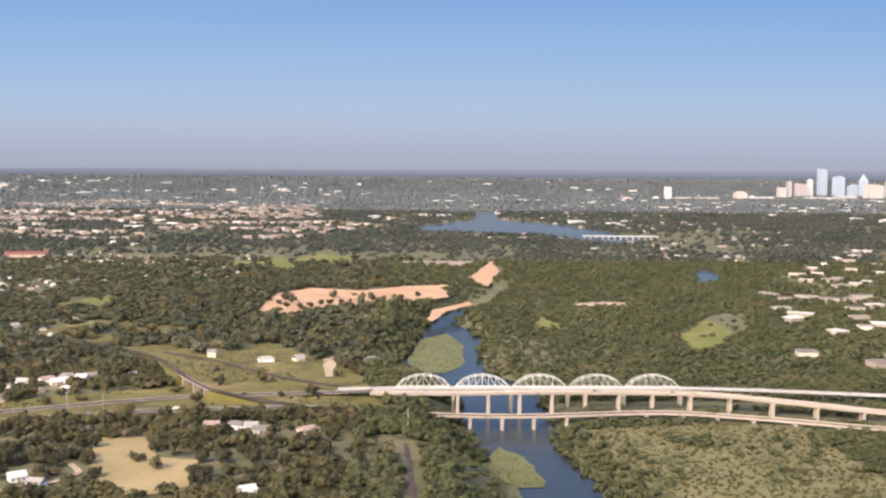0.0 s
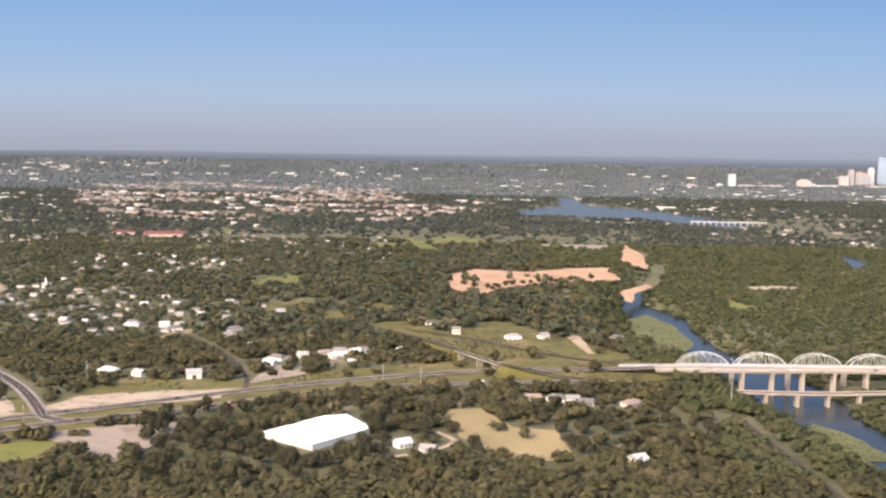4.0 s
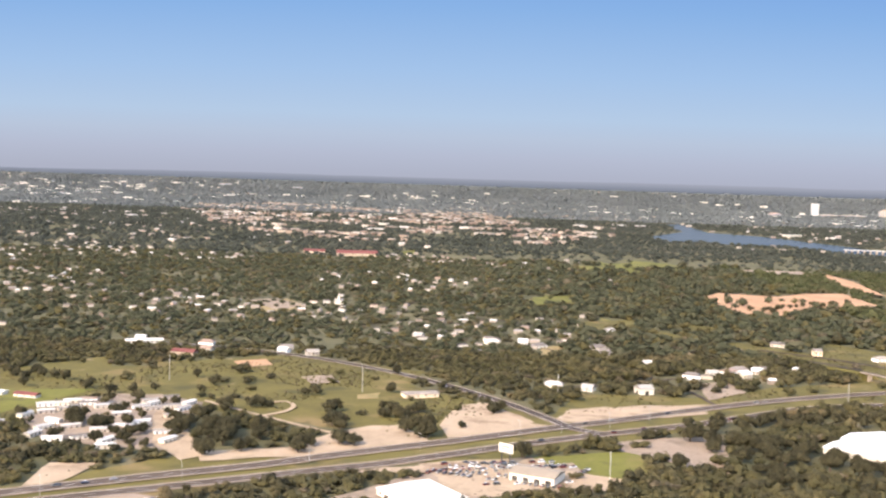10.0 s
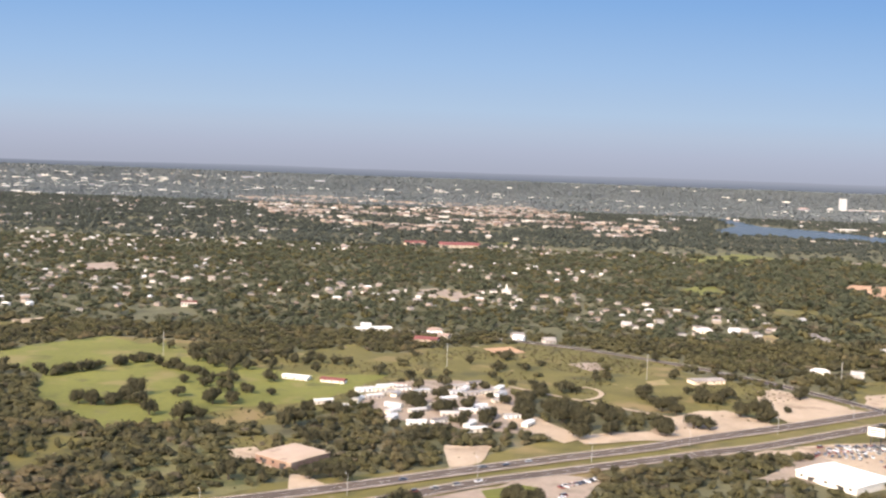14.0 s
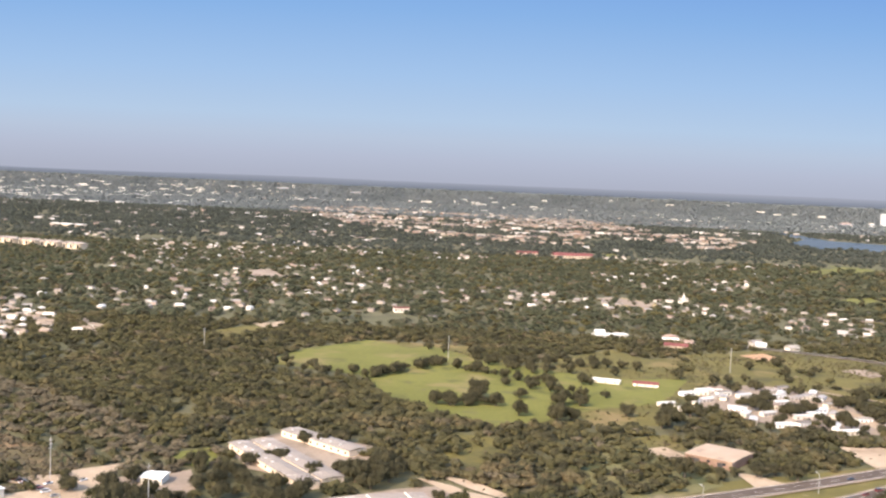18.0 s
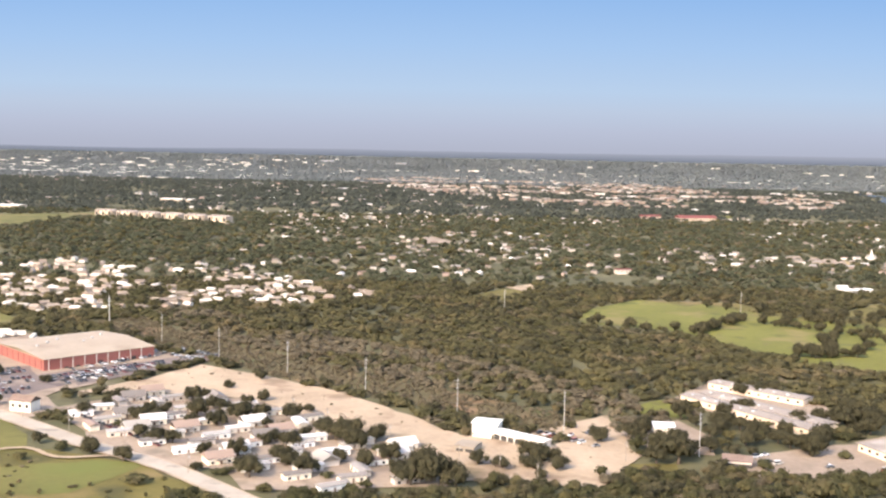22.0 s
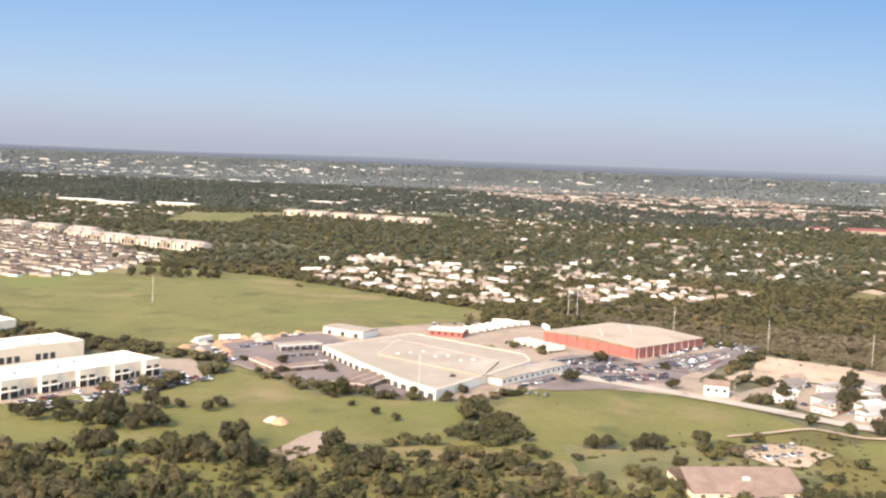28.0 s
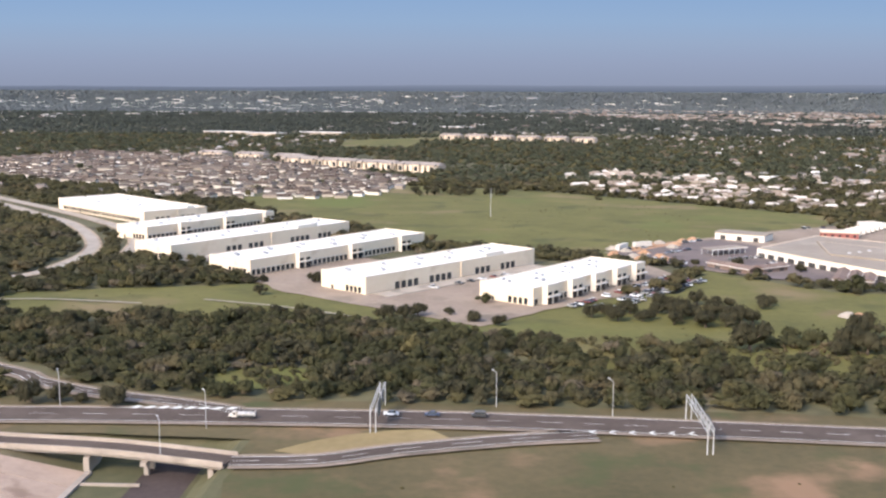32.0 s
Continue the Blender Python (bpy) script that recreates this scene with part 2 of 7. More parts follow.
    estate_roofs=choice("estate_roofs", [(0.082, 0.064, 0.052), (0.112, 0.09, 0.075), (0.15, 0.123, 0.10), (0.095, 0.071, 0.057), (0.12, 0.10, 0.085)], 0.95, 0.04),
    estate_walls=choice("estate_walls", [(0.66, 0.595, 0.50), (0.46, 0.39, 0.315), (0.70, 0.655, 0.59), (0.36, 0.295, 0.235)]),
    court_roofs=choice("court_roofs", [(0.28, 0.225, 0.175), (0.21, 0.165, 0.125), (0.44, 0.39, 0.33), (0.155, 0.122, 0.095), (0.24, 0.185, 0.138), (0.55, 0.50, 0.43)]),
    town_roofs=choice("town_roofs", [(0.155, 0.122, 0.098), (0.21, 0.16, 0.125), (0.12, 0.10, 0.088), (0.185, 0.128, 0.098), (0.28, 0.245, 0.205)]),
    white_roof=surface("white_membrane_roof", (0.64, 0.60, 0.53), (0.75, 0.71, 0.64), 0.1, 0.8, 1.0, stain=((0.55, 0.51, 0.44), 0.08, 0.6)),
    cream=surface("cream_tilt_wall", (0.60, 0.485, 0.345), (0.68, 0.565, 0.415), 0.06, 0.85, 0.8, stain=((0.56, 0.44, 0.31), 0.12, 0.6)),
    hall_roof=surface("pale_tan_roof", (0.225, 0.183, 0.137), (0.285, 0.236, 0.180), 0.06, 0.85, 0.8, stain=((0.33, 0.28, 0.215), 0.08, 0.6)),
    stucco=surface("far_block_stucco", (0.35, 0.278, 0.205), (0.43, 0.35, 0.265), 0.05, 0.85, 0.4, stain=((0.31, 0.24, 0.175), 0.08, 0.6)),
    depot_roof=surface("depot_roof_sheet", (0.262, 0.208, 0.152), (0.325, 0.265, 0.198), 0.06, 0.85, 0.8, stain=((0.235, 0.183, 0.132), 0.05, 0.58)),
    tan_roof=surface("tan_gravel_roof", (0.30, 0.216, 0.150), (0.37, 0.277, 0.198), 0.1, 0.9, 1.0, stain=((0.245, 0.176, 0.124), 0.15, 0.6)),
    old_roof=surface("weathered_sheet_roof", (0.20, 0.168, 0.14), (0.285, 0.24, 0.20), 0.15, 0.85, 1.0, stain=((0.36, 0.31, 0.265), 0.2, 0.6)),
    yard=surface("worn_yard_asphalt", (0.105, 0.080, 0.070), (0.165, 0.130, 0.113), 0.06, 0.92, 0.8, stain=[((0.24, 0.185, 0.142), 0.05, 0.62), ((0.075, 0.058, 0.051), 0.09, 0.6)]),
    white=surface("white_wall_paint", (0.55, 0.495, 0.415), (0.65, 0.595, 0.51), 0.08, 0.8, 0.8),
    brick=surface("brown_brick", (0.165, 0.098, 0.070), (0.23, 0.145, 0.105), 0.3, 0.9, 2.0, stain=((0.28, 0.205, 0.15), 0.1, 0.62)),
    red=surface("red_metal_siding", (0.215, 0.070, 0.055), (0.28, 0.100, 0.080), 0.06, 0.6, 0.6),
    red_roof=surface("red_tile_roof", (0.130, 0.042, 0.036), (0.180, 0.060, 0.051), 0.08, 0.8, 0.8),
    brown_roof=surface("brown_shingle_roof", (0.140, 0.096, 0.074), (0.20, 0.142, 0.112), 0.3, 0.9, 2.0),
    beige=surface("beige_stucco", (0.60, 0.47, 0.34), (0.70, 0.57, 0.43), 0.02, 0.85, 0.2),
    pink=surface("pink_granite", (0.46, 0.33, 0.28), (0.55, 0.41, 0.35), 0.02, 0.8, 0.2),
    # far-city copies of the wall colours, muted to paint in the haze
    city_white_haze=surface("hazed_white_stone", (0.50, 0.455, 0.40), (0.58, 0.53, 0.47), 0.02, 0.85, 0.2),
    city_beige_haze=surface("hazed_beige_stone", (0.40, 0.31, 0.235), (0.47, 0.375, 0.29), 0.02, 0.85, 0.2),
    city_pink_haze=surface("hazed_pink_stone", (0.32, 0.235, 0.205), (0.39, 0.295, 0.255), 0.02, 0.85, 0.2),
    fabric=surface("white_tent_fabric", (0.86, 0.86, 0.85), (0.92, 0.92, 0.91), 0.1, 0.7, 0.6),
    sign_back=surface("sign_back", (0.07, 0.07, 0.065), (0.11, 0.11, 0.10), 0.4, 0.6),
    rubber=surface("tyre_rubber", (0.02, 0.02, 0.02), (0.04, 0.04, 0.04), 1.0, 0.9),
    # near-black paint; on bays it stands in for the shade inside
    dark=surface("dark_and_bay_shade", (0.03, 0.028, 0.026), (0.06, 0.055, 0.05), 0.5, 0.8),
    lot_cars=choice("lot_car_paint", [(0.03, 0.03, 0.032), (0.20, 0.20, 0.205), (0.03, 0.03, 0.04), (0.12, 0.03, 0.025), (0.05, 0.05, 0.05), (0.45, 0.44, 0.42), (0.08, 0.075, 0.07)], 0.35, 0.5),
    car=choice("car_paint", [(0.75, 0.75, 0.74), (0.03, 0.03, 0.032), (0.25, 0.25, 0.255), (0.16, 0.03, 0.025), (0.03, 0.04, 0.07), (0.38, 0.36, 0.32), (0.07, 0.07, 0.07), (0.10, 0.10, 0.10), (0.6, 0.6, 0.59)], 0.3, 0.5, per="object"),
)
glass = bpy.data.materials.new("window_glass")
glass.use_nodes = True
gp = glass.node_tree.nodes["Principled BSDF"]
gp.inputs["Base Color"].default_value, gp.inputs["Roughness"].default_value = (0.02, 0.024, 0.028, 1), 0.08
M["glass"] = glass
# blue glass of the far towers, base colour lightened to imitate haze
hazed_glass = glass.copy()
hazed_glass.name = "blue_curtain_glass"
hazed_glass.node_tree.nodes["Principled BSDF"].inputs["Base Color"].default_value = (0.27, 0.32, 0.38, 1)
hazed_glass.node_tree.nodes["Principled BSDF"].inputs["Roughness"].default_value = 0.25
M["hazed_glass"] = hazed_glass
water = surface("river_water", (0.014, 0.018, 0.020), (0.026, 0.030, 0.028), 0.03, 0.22, 0.6, 0.06, spec=0.22)
M["water"] = water


# ---- building helpers ----
class Geo:
    """Collects boxes, prisms and rods into one mesh."""

    def __init__(self):
        self.v, self.f = [], []

    def add(self, vs, fs):
        n = len(self.v)
        self.v += [tuple(p) for p in vs]
        self.f += [tuple(i + n for i in q) for q in fs]
        return self

    def box(self, x0, x1, y0, y1, z0, z1, taper=0.0):
        t = taper
        vs = [(x0, y0, z0), (x1, y0, z0), (x1, y1, z0), (x0, y1, z0), (x0 + t, y0 + t, z1), (x1 - t, y0 + t, z1), (x1 - t, y1 - t, z1), (x0 + t, y1 - t, z1)]
        return self.add(vs, [(3, 2, 1, 0), (4, 5, 6, 7), (0, 1, 5, 4), (1, 2, 6, 5), (2, 3, 7, 6), (3, 0, 4, 7)])

    def prism(self, pts, z0, z1):
        n = len(pts)
        vs = [(x, y, z0) for x, y in pts] + [(x, y, z1) for x, y in pts]
        fs = [tuple(reversed(range(n))), tuple(range(n, 2 * n))] + [(i, (i + 1) % n, n + (i + 1) % n, n + i) for i in range(n)]
        return self.add(vs, fs)

    def rod(self, a, b, r0, r1=None, n=6):
        a, b = Vector(a), Vector(b)
        r1 = r0 if r1 is None else r1
        q = (b - a).to_track_quat("Z", "Y").to_matrix()
        vs = [a + q @ Vector((r0 * math.cos(2 * math.pi * i / n), r0 * math.sin(2 * math.pi * i / n), 0)) for i in range(n)]
        vs += [b + q @ Vector((r1 * math.cos(2 * math.pi * i / n), r1 * math.sin(2 * math.pi * i / n), 0)) for i in range(n)]
        return self.add(vs, [tuple(reversed(range(n))), tuple(range(n, 2 * n))] + [(i, (i + 1) % n, n + (i + 1) % n, n + i) for i in range(n)])

    def gable(self, x0, x1, y0, y1, z0, rise, over=0.3, thick=0.15, hip=0.0):
        """A pitched roof with its ridge along x."""
        ym = (y0 + y1) / 2
        vs = []
        for dz in (0, thick):
            vs += [(x0 - over, y0 - over, z0 + dz), (x1 + over, y0 - over, z0 + dz), (x1 + over, y1 + over, z0 + dz), (x0 - over, y1 + over, z0 + dz),
                   (x0 - over + hip, ym, z0 + rise + dz), (x1 + over - hip, ym, z0 + rise + dz)]
        fs = [(6, 7, 11, 10), (8, 9, 10, 11), (9, 6, 10), (7, 8, 11), (1, 0, 4, 5), (3, 2, 5, 4), (0, 3, 4), (2, 1, 5)]
        fs += [(0, 1, 7, 6), (1, 2, 8, 7), (2, 3, 9, 8), (3, 0, 6, 9)]
        return self.add(vs, fs)

    def mesh(self, name, material, smooth=False):
        me = bpy.data.meshes.new(name)
        me.from_pydata(self.v, [], self.f)
        me.materials.append(material)
        if smooth:
            me.shade_smooth()
        return me


def part(name, geo, material, parent, label=""):
    ob = new(name, geo.mesh(name, material))
    ob.parent = parent
    return tagged(ob, label)


def empty(name, label, category, group="", x=0, y=0, z=0, turn=0):
    ob = new(name)
    ob.empty_display_size = 0.2
    ob.matrix_basis = pose(x, y, z, 0, 0, turn)
    return tagged(ob, label, category, group)


def inside(pts, poly):
    x, y = pts[:, 0], pts[:, 1]
    hit = np.zeros(len(pts), bool)
    px, py = poly[-1]
    for qx, qy in poly:
        cross = (qy > y) != (py > y)
        with np.errstate(divide="ignore", invalid="ignore"):
            hit ^= cross & (x < (px - qx) * (y - qy) / (py - qy + 1e-12) + qx)
        px, py = qx, qy
    return hit


def smooth(v):
    v = np.clip(v, 0, 1)
    return v * v * (3 - 2 * v)


# ---- the lie of the land: flat, with a river valley, and a far rise shaped to fit the camera's horizon ----
RIVER_Y = [100, 440, 500, 606, 690, 740, 822, 870, 937, 970, 1100]
RIVER_X = [40, 22, 10, 12, -20, -14, -8, -12, 2, 22, 60]
RIVER_W = [20, 16, 19, 24, 26, 25, 22, 9, 9, 9, 9]


def height(x, y):
    x, y = np.asarray(x, float), np.asarray(y, float)
    d = x - np.interp(y, RIVER_Y, RIVER_X)
    w = np.interp(y, RIVER_Y, RIVER_W)
    left = -9.5 + 9.5 * smooth((-d - w) / 28)
    right = -9.5 + 4.5 * smooth((d - w) / 14) + 5.0 * smooth((d - 130) / 160)
    h = np.where(d < 0, left, right)
    cut = smooth((x + 1241) / 15) * smooth((-1203 - x) / 5) * smooth((158 - y) / 5)
    return h * smooth((1150 - y) / 200) - 2.8 * cut + 48 * smooth((y - 3950) / 700)

# ---- ground, in one sheet out to the hills ----
xs = np.unique(np.concatenate([np.arange(-5200, 4201, 200), np.arange(-120, 340, 8), np.arange(-1246, -1195, 2)]))
ys = np.unique(np.concatenate([np.arange(-700, 4901, 200), np.arange(160, 1161, 10), np.arange(60, 160, 4), np.arange(3900, 4701, 50)]))
gx, gy = np.meshgrid(xs, ys)
gz = height(gx, gy)
idx = np.arange(gx.size).reshape(gx.shape)
quads = np.stack([idx[:-1, :-1], idx[:-1, 1:], idx[1:, 1:], idx[1:, :-1]], -1).reshape(-1, 4)


def raw_mesh(name, co, faces, material, soft=False):
    """A mesh straight from arrays: co (n, 3), faces (m, 3 or 4)."""
    me = bpy.data.meshes.new(name)
    m, k = faces.shape
    me.vertices.add(len(co))
    me.vertices.foreach_set("co", np.ascontiguousarray(co, np.float32).ravel())
    me.loops.add(m * k)
    me.loops.foreach_set("vertex_index", np.ascontiguousarray(faces, np.int32).ravel())
    me.polygons.add(m)
    me.polygons.foreach_set("loop_start", np.arange(0, m * k, k, dtype=np.int32))
    me.polygons.foreach_set("use_smooth", np.full(m, bool(soft)))
    me.update(calc_edges=True)
    me.materials.append(material)
    return me


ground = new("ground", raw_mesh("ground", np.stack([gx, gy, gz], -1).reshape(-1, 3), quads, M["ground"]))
ground.data.materials.append(M["far_floor_haze"])
# beyond y 2500 the sheet takes the haze-tinted colour
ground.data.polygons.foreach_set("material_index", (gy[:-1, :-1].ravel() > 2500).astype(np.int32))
tagged(ground, "brown and green soil under the suburbs and woods", "ground", kind="structure")
CLEAR, OPEN = [], []
COUNT = {}
LIFT = dict(mid=0.01, scrub=0.10, verge=0.088, green=0.16, pasture=0.112, yard=0.34, dry=0.23, tan=0.30, orange=0.37, sand=0.37, marsh=0.1)
KEEP = dict(mid=0.025, scrub=0.3, verge=0.0, green=0.0008, pasture=0.0008, yard=0.0, dry=0.03, tan=0.02, orange=0.03, sand=0.012, marsh=0.03)
WORDS = dict(mid=("meadow", "rough green and straw-coloured grass beside the road"), green=("grass_field", "open bright green grass field"), dry=("dry_field", "dry tan grass field between trees"),
             scrub=("scrub_field", "yellowish scrub grass with scattered bushes"), tan=("gravel_lot", "tan gravel and concrete yard"), sand=("dirt_lot", "pale bare caliche dirt lot"),
             verge=("grass_verge", "olive and tan mown grass beside the highway"), pasture=("pasture", "open olive-green pasture"), yard=("yard_paving", "worn grey-brown asphalt yard full of parked cars"), orange=("bare_soil", "bare orange soil of a cleared pit"), marsh=("marsh", "yellow-green reeds standing in the river"))


def sheet(name, pts, z, material, rough=1.6, step=6.0):
    """A flat patch whose outline wanders a little."""
    out = []
    n = len(pts)
    for i in range(n):
        a, b = Vector((*pts[i], 0)), Vector((*pts[(i + 1) % n], 0))
        k = max(1, int((b - a).length / step))
        for j in range(k):
            p = a.lerp(b, j / k)
            s = rough * min(1.0, (b - a).length / 25 + 0.2)
            w = noise.noise_vector(p * 0.11) * s + noise.noise_vector(p * 0.37) * s * 0.5
            out.append((p.x + w.x, p.y + w.y))
    bm = bmesh.new()
    face = bm.faces.new([bm.verts.new((x, y, z)) for x, y in out])
    face.normal_update()
    if face.normal.z < 0:
        face.normal_flip()
    bmesh.ops.triangulate(bm, faces=[face], ngon_method="EAR_CLIP")
    me = bpy.data.meshes.new(name)
    bm.to_mesh(me)
    bm.free()
    me.materials.append(material)
    return new(name, me)


def area(kind, pts, z=None, keep=None):
    name, label = WORDS[kind]
    if z is None and min(q[1] for q in pts) > 860:
        c = np.mean(pts, 0)
        pts = [(c[0] + 1.15 * (x - c[0]), c[1] - 10 + 1.3 * (y - c[1])) for x, y in pts]
    COUNT[kind] = COUNT.get(kind, 0) + 1
    lift = LIFT[kind] + 0.0033 * COUNT[kind] if z is None else z
    tagged(sheet(name, pts, lift, M[kind]), label, "ground", kind="structure")
    OPEN.append((kind, pts))
    CLEAR.append((pts, KEEP[kind] if keep is None else keep))


area("orange", [(-151, 892), (-148, 986), (-125, 1021), (-82, 1005), (-51, 1033), (-11, 1044), (-15, 970), (-50, 942), (-79, 930), (-114, 893), (-130, 870)])
area("orange", [(-24, 827), (-20, 879), (13, 933), (15, 915), (-8, 873), (-21, 818)])
area("orange", [(25, 1136), (61, 1296), (59, 1196), (39, 1084)])
area("tan", [(-51, 1311), (35, 1316), (29, 1273), (-41, 1269)])
area("sand", [(104, 955), (128, 975), (160, 969), (147, 945), (117, 944)], -4.7)
area("sand", [(-92, 677), (-81, 667), (-81, 611), (-85, 611)])
area("green", [(-205, 1316), (-196, 1355), (-170, 1248), (-162, 1197), (-186, 1214)])
area("green", [(-158, 1399), (-108, 1361), (-109, 1300), (-141, 1284)])
area("green", [(-246, 1299), (-209, 1294), (-201, 1233), (-232, 1231)])
area("mid", [(-225, 507), (-175, 514), (-61, 533), (-45, 550), (-92, 640), (-141, 657), (-194, 716), (-224, 705), (-182, 648), (-162, 578), (-195, 564), (-239, 545)])
area("dry", [(-174, 480), (-152, 481), (-140, 450), (-123, 445), (-119, 405), (-144, 397), (-162, 434)])
area("mid", [(-345, 475), (-324, 531), (-263, 530), (-220, 562), (-147, 592), (-162, 671), (-132, 725), (-73, 634), (-53, 574), (-69, 541), (-179, 527), (-261, 479), (-326, 429), (-398, 386), (-471, 565), (-454, 584), (-393, 521)])
area("sand", [(-401, 393), (-358, 407), (-348, 391), (-325, 380), (-333, 366), (-385, 354)])
area("green", [(-358, 407), (-316, 422), (-314, 388), (-329, 380), (-348, 395)])
area("tan", [(-330, 425), (-286, 430), (-286, 391), (-299, 397), (-318, 422)])
area("mid", [(-575, 558), (-528, 575), (-500, 606), (-454, 580), (-410, 541), (-382, 500), (-391, 450), (-437, 444), (-490, 467), (-549, 492)])
area("sand", [(-392, 460), (-384, 494), (-372, 501), (-351, 465), (-370, 451), (-388, 436)])
area("sand", [(-343, 466), (-335, 489), (-300, 506), (-278, 509), (-268, 493), (-319, 470)])
area("sand", [(-439, 429), (-426, 445), (-410, 452), (-393, 422), (-429, 401), (-439, 412)])
area("orange", [(-507, 587), (-491, 597), (-484, 578), (-500, 571)])
area("dry", [(-433, 510), (-422, 517), (-423, 504), (-432, 500)])
area("tan", [(-466, 549), (-450, 557), (-444, 539), (-456, 531)])
area("sand", [(-515, 453), (-515, 474), (-497, 435), (-479, 395), (-486, 387), (-502, 408)])
area("tan", [(-326, 435), (-300, 425), (-276, 444), (-280, 419), (-291, 395), (-312, 415)])
area("green", [(-748, 499), (-727, 527), (-679, 576), (-655, 538), (-598, 498), (-555, 504), (-580, 446), (-614, 425), (-651, 385), (-672, 402), (-697, 432), (-711, 482)])
area("mid", [(-548, 578), (-481, 613), (-401, 575), (-418, 497), (-476, 487), (-540, 500)])
area("mid", [(-607, 370), (-596, 388), (-580, 380), (-589, 365), (-597, 362)])
area("tan", [(-567, 446), (-546, 493), (-524, 497), (-500, 482), (-494, 427), (-497, 399), (-524, 404), (-554, 417)], None, 0.3)
area("mid", [(-751, 500), (-713, 587), (-659, 580), (-634, 525), (-579, 590), (-550, 528), (-549, 473), (-589, 402), (-618, 397), (-663, 399), (-698, 445), (-704, 495)])
area("scrub", [(-635, 347), (-616, 381), (-586, 354), (-587, 322), (-623, 296), (-633, 305)], None, 0.7)
area("mid", [(-812, 580), (-784, 632), (-767, 635), (-784, 575)])
area("sand", [(-784, 632), (-769, 647), (-764, 628), (-776, 616)])
area("tan", [(-775, 301), (-749, 315), (-744, 297), (-748, 278), (-762, 280)])
area("tan", [(-743, 349), (-725, 365), (-698, 326), (-708, 309), (-722, 317)])
area("tan", [(-705, 292), (-688, 305), (-671, 309), (-675, 294), (-696, 287)])
area("sand", [(-682, 317), (-671, 309), (-657, 296), (-666, 291)])
area("sand", [(-941, 336), (-922, 364), (-911, 386), (-891, 372), (-854, 343), (-817, 295), (-814, 283), (-831, 282), (-854, 302), (-883, 332), (-910, 338)])
area("pasture", [(-993, 315), (-969, 321), (-937, 286), (-931, 272), (-949, 263), (-964, 245)])
area("sand", [(-960, 243), (-949, 254), (-940, 253), (-936, 246), (-946, 233), (-954, 234)])
area("sand", [(-831, 282), (-813, 292), (-792, 282), (-799, 257), (-820, 249)])
area("sand", [(-790, 300), (-769, 322), (-776, 292), (-788, 288)])
area("sand", [(-826, 297), (-818, 267), (-803, 250), (-783, 247), (-768, 276), (-776, 300), (-792, 284), (-802, 288)])
area("tan", [(-941, 316), (-919, 337), (-883, 332), (-854, 302), (-831, 282), (-820, 247), (-868, 240), (-877, 257), (-895, 261), (-916, 279)], 0.26, 0.1)
area("pasture", [(-1248, 502), (-1214, 548), (-1213, 617), (-1131, 586), (-1013, 479), (-1041, 427), (-1080, 383), (-1125, 362), (-1172, 369), (-1203, 394)])
area("pasture", [(-1143, 253), (-1110, 289), (-1098, 326), (-1068, 290), (-1024, 285), (-1030, 246), (-1060, 236), (-1117, 238)])
area("pasture", [(-1021, 283), (-1001, 315), (-944, 298), (-964, 251), (-1007, 244)])
area("tan", [(-1125, 360), (-1097, 388), (-1038, 432), (-1004, 449), (-980, 425), (-997, 358), (-947, 330), (-937, 313), (-943, 303), (-994, 319), (-1024, 289), (-1059, 298), (-1094, 322)])
area("tan", [(-998, 406), (-930, 409), (-917, 400), (-954, 320), (-997, 358)])
area("yard", [(-1122, 358), (-1110, 340), (-1094, 325), (-1082, 311), (-1066, 303), (-1050, 292), (-1036, 292), (-1058, 330), (-1070, 354), (-1062, 372), (-1078, 397), (-1100, 384)])
area("orange", [(-1122, 361), (-1112, 374), (-1098, 386), (-1084, 397), (-1087, 391), (-1100, 378), (-1112, 364)])
area("yard", [(-1003, 351), (-986, 371), (-972, 376), (-963, 361), (-944, 381), (-922, 397), (-918, 391), (-936, 372), (-949, 345), (-958, 327), (-978, 322), (-990, 337)])
area("tan", [(-1071, 228), (-1066, 243), (-1063, 249), (-1057, 247), (-1059, 231), (-1068, 220)], 0.36, 0.0)
area("pasture", [(-1303, 535), (-1218, 597), (-1012, 465), (-1048, 395), (-1084, 389), (-1120, 345), (-1187, 397), (-1256, 457)])
area("pasture", [(-1298, 275), (-1261, 286), (-1208, 298), (-1189, 266), (-1165, 253), (-1120, 286), (-1077, 289), (-1100, 227), (-1123, 221), (-1160, 229), (-1202, 251), (-1243, 248), (-1285, 246)])
area("verge", [(-1263, 198), (-1223, 180), (-1181, 177), (-1123, 174), (-1130, 160), (-1231, 159)])
area("tan", [(-1301, 389), (-1277, 361), (-1221, 280), (-1166, 240), (-1145, 265), (-1102, 305), (-1115, 335), (-1176, 320), (-1251, 377), (-1296, 424)])
area("dry", [(-1198, 150), (-1187, 159), (-1174, 163), (-1170, 155), (-1187, 147)])
area("mid", [(-329, 921), (-309, 948), (-285, 923), (-284, 895), (-314, 887)])
area("verge", [(-1440, 50), (-1440, 150), (-1300, 176), (-1180, 178), (-1120, 175), (-1000, 168), (-930, 150), (-930, 50), (-1202, 50), (-1202, 156), (-1242, 157), (-1242, 50)])
area("verge", [(-985, 474), (-962, 492), (-940, 462), (-860, 384), (-778, 316), (-790, 297), (-880, 366)], None, 0.03)
area("mid", [(-944, 268), (-931, 274), (-897, 260), (-878, 240), (-890, 214), (-956, 212), (-962, 236)], None, 0.05)
